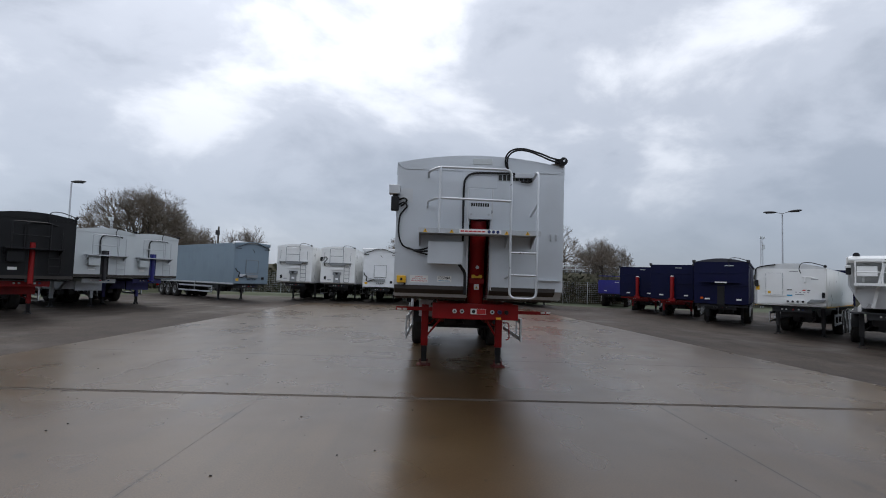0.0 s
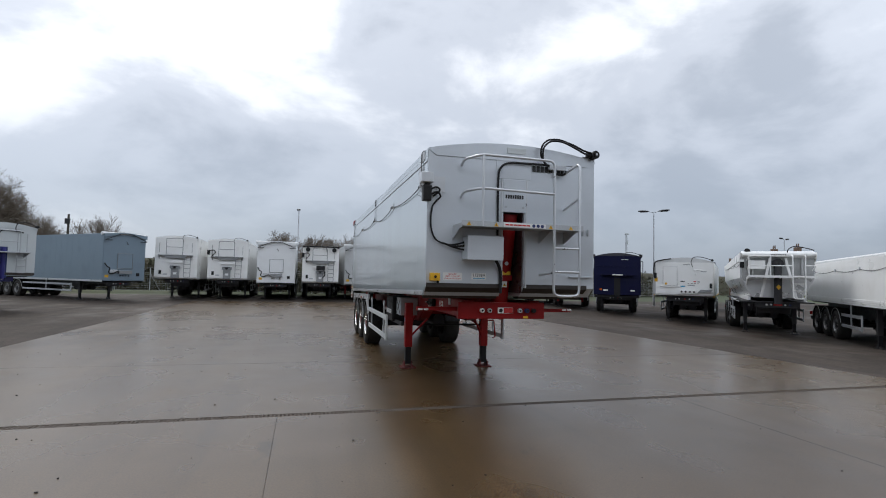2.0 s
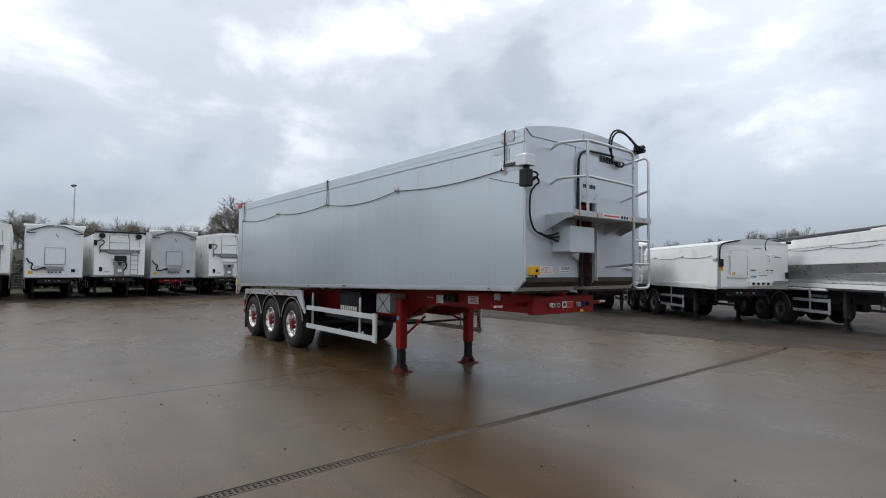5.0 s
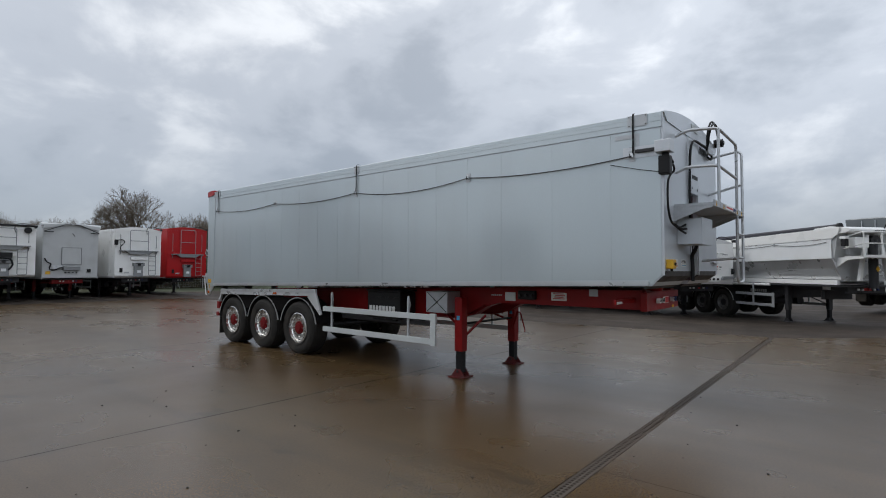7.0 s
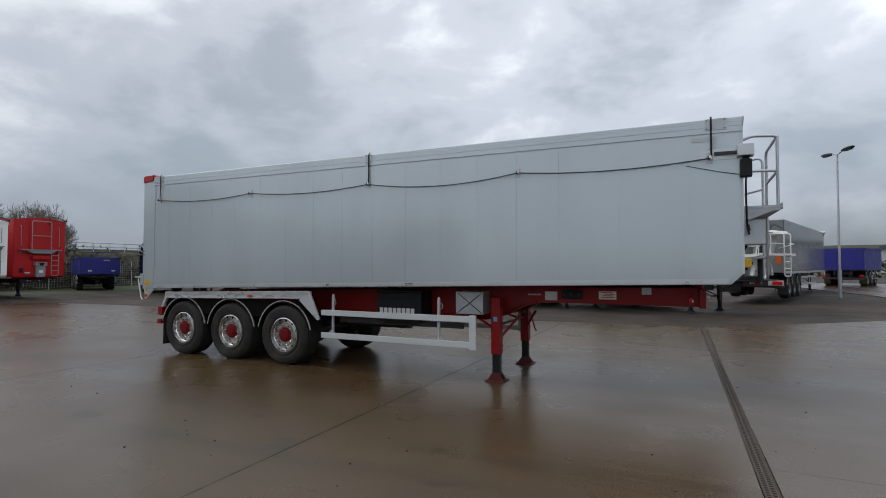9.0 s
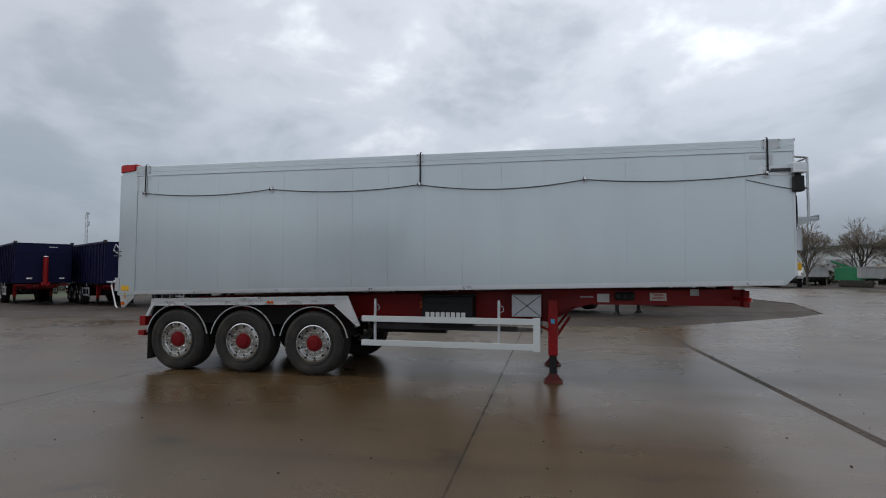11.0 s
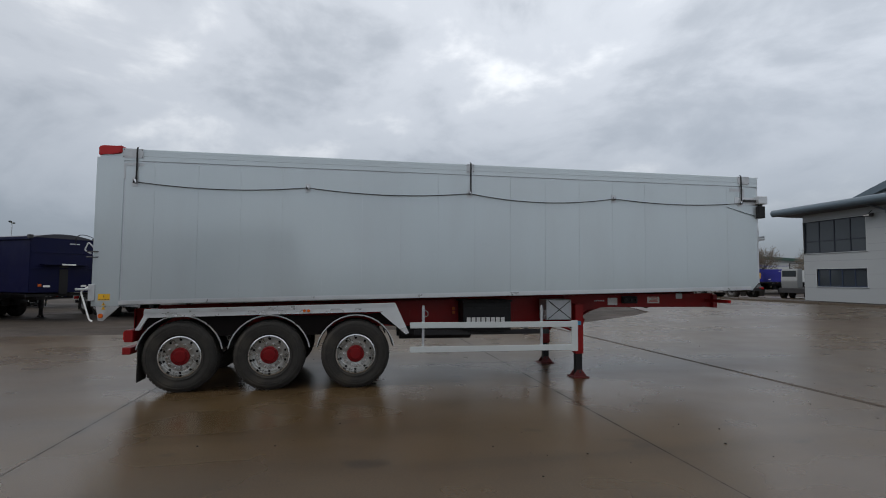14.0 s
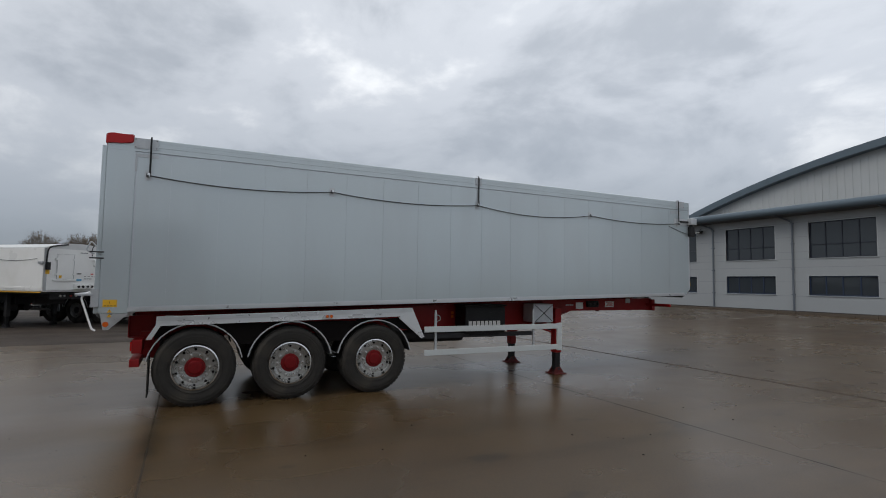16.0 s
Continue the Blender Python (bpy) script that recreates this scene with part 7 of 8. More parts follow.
def make_office():
    zb = 0.36
    B = thing("office_building", Matrix(), "two-storey pale grey office with dark ribbon windows and curved roof", "building")
    yF, yB = -13.0, -40.0
    x0, x1 = -24.0, 21.0
    ups = [(16.7, 20.98), (11.2, 14.45), (5.9, 9.25), (0.6, 3.95), (-4.7, -1.35), (-10.0, -6.65), (-15.3, -12.0), (-20.6, -17.3)]
    lows = [(16.7, 20.05), (11.2, 14.45), (5.9, 9.3), (0.6, 3.95), (-4.7, -1.35), (-10.0, -6.65), (-15.3, -12.0), (-20.6, -17.3)]
    ZU, ZL, ZT = (3.55, 5.62), (1.40, 2.52), 6.15
    bm = bmesh.new()
    # front wall with openings, 0.3 thick
    def wall_piece(a, b, c, d):
        bx(bm, a, b, yF - 0.3, yF, c, d)
    wall_piece(x0, x1, zb - 0.3, ZL[0]), wall_piece(x0, x1, ZL[1], ZU[0]), wall_piece(x0, x1, ZU[1], ZT)
    for wins, z in ((lows, ZL), (ups, ZU)):
        edges = [x1] + [v for w in sorted(wins, reverse=True) for v in (w[1], w[0])] + [x0]
        for hi, lo in zip(edges[::2], edges[1::2]):
            if hi - lo > 0.01:
                wall_piece(lo, hi, *z)
    part("front_wall", bm, "clad", B, "pale grey panel wall")
    bm = bmesh.new()
    # end wall with a return window near the corner
    bx(bm, x1 - 0.3, x1, yB, yF - 0.3, zb - 0.3, 3.55), bx(bm, x1 - 0.3, x1, yB, yF - 0.3, 5.62, ZT)
    bx(bm, x1 - 0.3, x1, yB, yF - 4.2, 3.55, 5.62), bx(bm, x0, x0 + 0.3, yB, yF - 0.3, zb - 0.3, ZT), bx(bm, x0, x1, yB - 0.3, yB, zb - 0.3, ZT)
    part("end_wall", bm, "clad", B, "pale grey panel wall")
    part("floor_slab", box(x0 + 0.3, x1 - 0.3, yB, yF - 0.3, 3.0, 3.25), "soffit", B)
    part("inner_wall", box(x0 + 0.3, x1 - 0.3, yF - 5.2, yF - 5.0, zb, ZT), "clad", B)
    # horizontal panel joints between the windows
    for z in (1.32, 2.16, 3.02, 3.50, 3.93, 4.82, 5.68):
        wins = [w for ws, zz in ((lows, ZL), (ups, ZU)) if zz[0] - 0.06 < z < zz[1] + 0.06 for w in ws]
        edges = [x1] + [v for w in sorted(wins, reverse=True) for v in (w[1] + 0.07, w[0] - 0.07)] + [x0]
        for hi, lo in zip(edges[::2], edges[1::2]):
            if hi - lo > 0.05:
                part("panel_joint", box(lo, hi, yF, yF + 0.004, z, z + 0.022), "midgrey", B)
    for wins, z, n in ((ups, ZU, 4), (lows, ZL, 4)):
        for a, b in wins:
            fm = "winframe" if z is ZL else "winframe_dark"
            w = part("window", frame_ring(a, b, z[0], z[1], yF - 0.10, 0.06), fm, B, "dark framed window")
            part("surround", frame_ring(a - 0.035, b + 0.035, z[0] - 0.035, z[1] + 0.035, yF - 0.01, 0.035), "clad_up", w, "thin pale window surround")
            part("sill", box(a - 0.08, b + 0.08, yF - 0.05, yF + 0.05, z[0] - 0.05, z[0] - 0.005, 0.005), "clad", w)
            for k in range(n):
                pa, pb = a + (b - a) * k / n, a + (b - a) * (k + 1) / n
                part("pane", box(pa + 0.03, pb - 0.03, yF - 0.135, yF - 0.125, z[0] + 0.05, z[1] - 0.05), "glass", w)
                if k:
                    part("mullion", box(pa - 0.03, pa + 0.03, yF - 0.15, yF - 0.09, z[0] + 0.04, z[1] - 0.04), fm, w)
            if z is ZU:
                part("transom", box(a, b, yF - 0.15, yF - 0.09, z[0] + 0.75, z[0] + 0.81), fm, w)
    part("corner_glass", box(x1 - 0.2, x1 - 0.15, yF - 4.2, yF - 0.3, 3.55, 5.62), "glass", B)
    # big rolled eaves over the front
    bm = bmesh.new()
    prism(bm, [(yF + 0.95 + 0.24 * math.cos(a), 6.36 + 0.24 * math.sin(a)) for a in [2 * math.pi * k / 20 for k in range(20)]], "x", x0 - 1.2, x1 + 1.4)
    part("eaves_roll", bm, "eave", B, "rounded blue-grey eaves", True)
    bm = bmesh.new()
    prism(bm, [(yF + 0.9, 6.14), (yF + 0.9, 6.3), (yF - 3.2, 6.75), (yF - 3.2, 6.1), (yF + 0.1, 6.1)], "x", x0 - 1.0, x1 + 1.2)
    part("soffit", bm, "soffit", B)
    # barrel roof set back over the works
    yg = yF - 3.0
    arc = []
    for k in range(33):
        u = -1 + 2 * k / 32
        arc.append((-2.5 + 22.5 * u, 6.6 + 3.85 * (1 - abs(u) ** 2.15)))
    bm = bmesh.new()
    prism(bm, arc + [(20.0, 6.0), (-25.0, 6.0)], "y", yg - 0.2, yg)
    g = part("gable", bm, "clad_up", B, "ribbed white gable")
    rb = bmesh.new()
    x = -24.0
    while x < 19.6:
        u = (x + 2.5) / 22.5
        top = 6.6 + 3.85 * (1 - abs(u) ** 2.15)
        if top > 6.9:
            bx(rb, x, x + 0.16, yg, yg + 0.035, 6.3, top - 0.25)
        x += 0.42
    part("gable_rib", rb, "clad_up", g)
    bm = bmesh.new()
    outer = [(p[0], p[1] + 0.45) for p in arc]
    prism(bm, arc + outer[::-1], "y", yg - 26, yg + 0.55)
    part("barrel_roof", bm, "eave", B, "curved blue-grey sheet roof")
    # downpipes and floodlights
    for px in (15.35, 10.12, 4.9, -0.4, -5.7):
        bm = tube(bmesh.new(), bent([(px + 0.55, yF + 0.75, 6.12), (px + 0.45, yF + 0.3, 6.0), (px, yF + 0.09, 5.75), (px, yF + 0.09, zb - 0.05)], 0.15), 0.055, 10)
        d = part("downpipe", bm, "pipe", B, "slate grey downpipe", True)
        for z in (1.4, 2.9, 4.4, 5.6):
            part("pipe_clip", box(px - 0.08, px + 0.08, yF, yF + 0.16, z, z + 0.05), "pipe", d)
    for px in (16.3,):
        bm = bmesh.new()
        prism(bm, [(yF + 0.10, 5.70), (yF + 0.42, 5.62), (yF + 0.40, 5.52), (yF + 0.16, 5.50)], "x", px - 0.22, px + 0.22, 0.012)
        f = part("floodlight", bm, "chassis", B, "dark floodlight")
        part("lens", prism(bmesh.new(), [(yF + 0.415, 5.60), (yF + 0.425, 5.60), (yF + 0.41, 5.53), (yF + 0.40, 5.53)], "x", px - 0.18, px + 0.18), "sticker", f, "pale lamp glass")
        part("lamp_arm", rod(bmesh.new(), (px, yF, 5.86), (px, yF + 0.22, 5.68), 0.018, 8), "chassis", f)
    part("plinth", box(x0, x1, yF, yF + 0.03, zb - 0.3, zb + 0.12), "soffit", B)
    part("vent_plate", box(4.9, 5.3, yF, yF + 0.05, 3.05, 3.3, 0.01), "midgrey", B)
    return B


def frame_ring(a, b, c, d, y, w):
    bm = bmesh.new()
    bx(bm, a, b, y - 0.06, y + 0.02, c, c + w), bx(bm, a, b, y - 0.06, y + 0.02, d - w, d)
    bx(bm, a, a + w, y - 0.06, y + 0.02, c + w, d - w), bx(bm, b - w, b, y - 0.06, y + 0.02, c + w, d - w)
    return bm


make_office()


def make_footway():
    t = thing("footway", Matrix(), "raised kerbed footway along the office front", "pavement", kind="structure")
    edge = [(-24, -11.6), (12, -11.3), (19, -11.0), (24, -10.6), (26.5, -11.2), (27.2, -12.5), (26, -14.5)]
    bm = bmesh.new()
    prism(bm, edge + [(22, -14), (-24, -14)], "z", 0.0, 0.46)
    part("surface", bm, "tarmac", t)
    for (xa, ya), (xb, yb) in zip(edge, edge[1:]):
        n = max(1, int(math.hypot(xb - xa, yb - ya) / 0.95))
        for i in range(n):
            p, q = Vector((xa + (xb - xa) * i / n, ya + (yb - ya) * i / n)), Vector((xa + (xb - xa) * (i + 0.985) / n, ya + (yb - ya) * (i + 0.985) / n))
            d = (q - p).normalized()
            nn = Vector((-d.y, d.x)) * 0.13
            kb = bmesh.new()
            prism(kb, [(p.x, p.y), (q.x, q.y), (q.x + nn.x, q.y + nn.y), (p.x + nn.x, p.y + nn.y)], "z", 0.1, 0.49, 0.012)
            part("kerbstone", kb, "kerb", t)


make_footway()


def bay_line(x, y0, y1):
    """A worn painted line on the sloping concrete."""
    bm = bmesh.new()
    n = 8
    rows = []
    for i in range(n + 1):
        y = y0 + (y1 - y0) * i / n
        rows.append([bm.verts.new((x + u, y, rise(x + u, y) + 0.006)) for u in (-0.05, 0.05)])
    for a, b in zip(rows, rows[1:]):
        bm.faces.new((a[0], a[1], b[1], b[0]))
    bmesh.ops.recalc_face_normals(bm, faces=bm.faces[:])
    tagged(new("bay_line", mesh_of("bay_line", bm, "line_paint")), "worn white painted bay line on the concrete", "road marking", kind="structure")


bay_line(8.65, -8.45, -4.9)
bay_line(10.75, -6.2, -4.9)

# ---- lamps, masts, fence ----


def street_lamp(m, label, z, heads=2, group="yard lamps"):
    t = thing("street_lamp", m, label, "lamp post", group)
    bm = bmesh.new()
    rod(bm, (0, 0, -0.1), (0, 0, 1.6), 0.09, 12), rod(bm, (0, 0, 1.6), (0, 0, z - 0.12), 0.06, 12, 0.045)
    part("post", bm, "galv", t, smooth=True)
    for s in ((-1, 1) if heads == 2 else (1,)):
        o = 0.8 if heads == 2 else 0.4
        part("arm", rod(bmesh.new(), (0, 0, z - 0.15), (s * (o - 0.35), 0, z - 0.02), 0.03, 8), "galv", t)
        bm = bmesh.new()
        bmesh.ops.create_uvsphere(bm, u_segments=14, v_segments=8, radius=1.0, matrix=Matrix.Translation((s * o, 0, z)) @ pose(0, 0, 0, 0, s * -4, 0) @ Matrix.Diagonal((0.46, 0.17, 0.085, 1)))
        h = part("lamp_head", bm, "chassis", t, "flat dark lamp head", True)
        part("lens", box(s * o - 0.28, s * o + 0.28, -0.1, 0.1, z - 0.088, z - 0.075), "glass", h)
    return t


street_lamp(pose(25.8, 39.4, 0, 0, 0, -45), "tall grey post with two dark lamp heads", 7.75)
street_lamp(pose(-2.7, 48.5, 0, 0, 0, 95), "grey lamp post behind the back row", 7.4, 1)
street_lamp(pose(-23.2, 34.5, 0, 0, 0, 10), "single-headed grey lamp post", 7.4, 1)
street_lamp(pose(24.7, 2.86, 0.0, 0, 0, 20), "double-headed lamp post by the box trailer", 7.65)
street_lamp(pose(54.0, 52.5, 0, 0, 0, 20), "double lamp post behind the blue trailers", 7.45)
street_lamp(pose(40.8, -18.85, 0.33, 0, 0, 55), "double lamp post beyond the tractor unit", 7.0)


def camera_mast(m, z, label):
    t = thing("camera_mast", m, label, "mast")
    bm = bmesh.new()
    for x, y in ((-0.12, -0.1), (0.12, -0.1), (0, 0.12)):
        rod(bm, (x, y, -0.1), (x * 0.8, y * 0.8, z - 0.3), 0.03, 6)
    k = 0.5
    while k < z - 0.6:
        rod(bm, (-0.12, -0.1, k), (0.12, -0.1, k + 0.35), 0.015, 5), rod(bm, (0.12, -0.1, k + 0.35), (0, 0.12, k + 0.7), 0.015, 5)
        k += 0.7
    part("lattice", bm, "galv", t)
    part("cross_arm", box(-0.38, 0.38, -0.03, 0.03, z - 0.31, z - 0.26), "galv", t)
    for x in (-0.3, 0.3):
        part("floodlight", box(x - 0.10, x + 0.10, -0.2, 0.0, z - 0.26, z - 0.08, 0.03), "pale", t, "pale floodlight")
    part("cabinet", box(-0.16, 0.16, -0.25, -0.08, z - 1.5, z - 1.0, 0.02), "pale", t)


camera_mast(pose(37.5, 60.4, 0, 0, 0, 30), 8.1, "lattice camera mast with two floodlights")
camera_mast(pose(-21.0, 35.3, 0, 0, 0, -30) @ Matrix.Diagonal((0.55, 0.55, 1, 1)), 5.35, "short camera mast beside the pale trailers")


def pole(m, z):
    t = thing("utility_pole", m, "dark wooden utility pole with a small box", "pole")
    part("post", rod(bmesh.new(), (0, 0, -0.2), (0, 0, z), 0.12, 10, 0.09), "wood", t)
    part("switch_box", box(-0.2, 0.2, -0.3, -0.1, z - 0.9, z - 0.4, 0.02), "chassis", t)


pole(pose(-22.9, 56.6, 0.0), 6.8)


def palisade(p, q, label):
    t = thing("fence", Matrix(), label, "fence")
    p, q = Vector(p), Vector(q)
    n = int((q - p).length / 2.75)
    d = (q - p) / n
    wire = bmesh.new()
    for i in range(n + 1):
        a = p + d * i
        bm = bmesh.new()
        rod(bm, (a.x, a.y, -0.1), (a.x, a.y, 2.1), 0.035, 6)
        if i % 4 == 0:
            rod(bm, (a.x, a.y, 1.6), (a.x + 0.7, a.y + 0.9, -0.05), 0.025, 6)
        part("fence_post", bm, "galv", t)
    for z in [0.1 + 0.2 * k for k in range(11)]:
        rod(wire, (p.x, p.y, z), (q.x, q.y, z), 0.008, 4)
    L = (q - p).length
    k = 0.0
    while k < L:
        a = p + (q - p) * (k / L)
        rod(wire, (a.x, a.y, 0.05), (a.x, a.y, 2.1), 0.006, 3)
        k += 0.25
    part("mesh", wire, "galv", t, "grey weldmesh wire")


palisade((-27, 55.5, 0), (13, 53.5, 0), "grey weldmesh security fence behind the trailers")
palisade((13, 53.5, 0), (45, 62, 0), "grey weldmesh security fence before the hedge")

# ---- trees, hedges, distance ----
TREES = {}


def tree_meshes(key, seed, height, radius, trunk_r=0.28, depth=7, first=5):
    """A bare winter tree scaled to its height and crown radius, forked down to fine twigs."""
    rng = random.Random(seed)
    limbs = []

    def grow(p, d, length, r, level):
        q = p + d * length
        limbs.append((p, q, r, r * 0.7, level))
        if level >= depth:
            return
        for k in range(first if level == 0 else 4 if level == 1 else 3):
            side = Vector((rng.gauss(0, 1), rng.gauss(0, 1), rng.gauss(0.1, 0.55)))
            nd = d * (0.75 if level else 0.55) + side.normalized() * (0.62 + 0.07 * level)
            if level > 1:                                   # the crown rounds out into a dome
                nd += (q - Vector((0, 0, 3.0))).normalized() * 0.30
            nd.z = max(nd.z, 0.12 if level < 2 else -0.12)
            s = p.lerp(q, rng.uniform(0.5, 1.0)) if k else q
            grow(s, nd.normalized(), length * rng.uniform(0.68, 0.80), r * rng.uniform(0.5, 0.68), level + 1)

    grow(Vector((0, 0, -0.2)), Vector((0.03, 0.02, 1)).normalized(), 2.2, trunk_r, 0)
    top = sorted(q.z for _, q, _, _, _ in limbs)[int(len(limbs) * 0.985)]
    wide = sorted(math.hypot(q.x, q.y) for _, q, _, _, _ in limbs)[int(len(limbs) * 0.95)]
    fit = lambda p: Vector((p.x * radius / wide, p.y * radius / wide, p.z * height / top))
    wood, twig = bmesh.new(), bmesh.new()
    for p, q, r0, r1, level in limbs:
        p, q = fit(p), fit(q)
        bm, n = (wood, 7 if level == 0 else 5) if level < 3 else (twig, 3)
        r0, r1 = max(r0, 0.010), max(r1, 0.008)
        d = (q - p).normalized()
        u = d.orthogonal().normalized()
        w = d.cross(u)
        a, b = ([bm.verts.new(c + r * (math.cos(2 * math.pi * i / n) * u + math.sin(2 * math.pi * i / n) * w)) for i in range(n)] for c, r in ((p, r0), (q, r1)))
        for i in range(n):
            bm.faces.new((a[i], a[(i + 1) % n], b[(i + 1) % n], b[i]))
    TREES[key] = (mesh_of("trunk", wood, "wood", True), mesh_of("crown", twig, "twig"))


tree_meshes("wide", 11, 9.4, 5.2, 0.26, 7, 8)
tree_meshes("dome", 12, 10.9, 6.0, 0.34, 7, 12)
tree_meshes("tall", 5, 8.0, 3.4, 0.17, 6, 8)
tree_meshes("thin", 23, 7.0, 2.4, 0.13, 6, 7)


def tree(key, x, y, z, s, rz, label, group=""):
    t = thing("tree", pose(x, y, z, 0, 0, rz) @ Matrix.Scale(s, 4), label, "tree", group)
    part("trunk", TREES[key][0], None, t)
    part("crown", TREES[key][1], None, t, "bare winter twigs")


tree("dome", -29.2, 53, 0, 0.90, 0, "broad bare winter tree with a dense crown")
tree("tall", -37.0, 51, 0, 0.82, 60, "bare winter tree beside the broad one")
tree("tall", -29.0, 58, 0, 0.95, 130, "bare winter tree behind the broad one")
tree("thin", -26.0, 60, 0.2, 0.9, 10, "slim bare winter tree")
tree("tall", -33.5, 76, 0.4, 0.98, 50, "small far bare tree")
tree("tall", -27.5, 76, 0.4, 0.98, 150, "small far bare tree")
tree("wide", 15.6, 69, 0.2, 0.99, 80, "spreading bare tree behind the back row")
tree("tall", 20.6, 67, 0.2, 0.92, 200, "bare winter tree above the hedge")
tree("tall", 24.0, 70, 0.2, 0.85, 20, "bare winter tree above the hedge")
tree("thin", 19.2, 61, 0.2, 0.95, 290, "slim bare tree by the fence")
WOOD = "line of far bare trees"
rng_t = random.Random(8)
for i in range(11):
    tree("wide" if i % 3 == 1 else "tall", -6 + i * 2.3 + rng_t.uniform(-0.8, 0.8), 84 + rng_t.uniform(-4, 5), 0.3, rng_t.uniform(0.70, 0.78) if i % 3 == 1 else rng_t.uniform(0.86, 0.98), rng_t.uniform(0, 360), "bare tree in a far line", WOOD)
for x, y, key, k in ((53, -27, "wide", 0.72), (51, -31.5, "wide", 0.74), (49, -34.5, "tall", 0.7), (44, -37, "tall", 0.66), (60, -17, "thin", 1.1), (58, -21.5, "thin", 1.08), (57, -24.5, "thin", 1.0), (47, -41, "tall", 0.75)):
    tree(key, x, y, 0.2, k, rng_t.uniform(0, 360), "bare tree before the far warehouse", "trees before the warehouse")
for i in range(7):
    tree("tall", 82 + i * 4, 30 + i * 6 + rng_t.uniform(-3, 3), 0.6, rng_t.uniform(0.85, 1.0), rng_t.uniform(0, 360), "far bare tree on the skyline", "skyline trees")


def hedge(name, label, x0, y0, x1, y1, h, w, seed, base=0.0, mat="hedge", count=900, rough=0.5):
    """A ragged bank of brush made of many small clumps."""
    rng = random.Random(seed)
    bm = bmesh.new()
    for _ in range(count):
        u, v = rng.random(), rng.random()
        hh = h * (0.55 + 0.45 * math.sin(u * 37 + seed) * math.sin(u * 11 + 2) * rough + 0.25 * rng.random())
        z = base + hh * (1 - (1 - rng.random()) ** 1.5)
        x, y = x0 + (x1 - x0) * u + rng.gauss(0, w), y0 + (y1 - y0) * u + rng.gauss(0, w)
        s = rng.uniform(0.25, 0.6) * max(1.0, h / 3)
        for _ in range(2):
            a, b = rng.uniform(0, 6.28), rng.uniform(-1.1, 1.1)
            d = Vector((math.cos(a) * math.cos(b), math.sin(a) * math.cos(b), math.sin(b)))
            o = d.orthogonal().normalized() * s * 0.4
            c = Vector((x, y, z))
            bm.faces.new([bm.verts.new(p) for p in (c - o, c + o, c + d * s)])
    me = mesh_of(name, bm, mat)
    tagged(new(name, me), label, "hedge", kind="stuff")


def bank(name, label, pts, h, w, mat):
    bm = bmesh.new()
    rings = []
    for x, y, nx, ny in pts:
        rings.append([bm.verts.new((x + nx * k * w, y + ny * k * w, z * h - 0.3)) for k, z in ((-0.5, 0.0), (-0.25, 0.6), (0.0, 1.0), (0.5, 1.05), (1.5, 0.9))])
    for a, b in zip(rings, rings[1:]):
        for i in range(4):
            bm.faces.new((a[i], b[i], b[i + 1], a[i + 1]))
    me = mesh_of(name, bm, mat, True)
    tagged(new(name, me), label, "bank", kind="structure")


bank("embankment", "grassy embankment with a brushy face behind the yard", [(-60, 66, 0, 1), (-20, 63, 0, 1), (15, 60, -0.1, 1), (45, 68, -0.25, 1), (80, 84, -0.4, 1)], 3.4, 8, "hedge")
hedge("brush", "brown winter brush along the fence", -45, 60, 14, 57, 3.2, 1.2, 3, count=2600)
hedge("brush", "brown winter brush on the bank behind the fence", 12, 57, 46, 66, 3.6, 1.5, 7, count=2600)
hedge("brush", "low brush below the far trees", 45, 68, 120, 84, 3.0, 2.0, 9, count=1500)
hedge("brush", "brown scrub beyond the warehouse road", 60, -48, 80, 8, 2.6, 2.0, 15, 0.4, count=1500)
bank("verge", "short green grass verge behind the left trailers", [(-60, 50, 0, 1), (-30, 50.5, 0, 1), (-13, 51.0, 0, 1)], 0.42, 3.0, "grass")
bank("far_hill", "low far hill in hazy grey green", [(60, -190, 0.6, -0.5), (160, -150, 0.8, -0.4), (230, -60, 1, 0), (250, 20, 1, 0.2)], 10, 60, "hedge")


def guard_rail():
    t = thing("guard_rail", Matrix(), "pale steel road parapet on top of the embankment", "guard rail")
    p, q = Vector((10, 66, 3.2)), Vector((44, 72, 3.4))
    for z in (0.5, 0.95):
        part("rail", rod(bmesh.new(), (p.x, p.y, p.z + z), (q.x, q.y, q.z + z), 0.06, 6), "pale", t)
    bm = bmesh.new()
    prism(bm, [(p.x, p.z - 0.9), (p.x, p.z + 0.25), (q.x, q.z + 0.25), (q.x, q.z - 0.9)], "y", p.y, p.y + 0.4)
    for v in bm.verts:
        v.co.y += (q.y - p.y) * (v.co.x - p.x) / (q.x - p.x)
    part("deck_edge", bm, "soffit", t, "dark bridge deck edge")
    for i in range(18):
        a = p.lerp(q, i / 17)
        part("rail_post", box(a.x - 0.05, a.x + 0.05, a.y - 0.05, a.y + 0.05, a.z - 0.3, a.z + 1.0), "pale", t)


guard_rail()


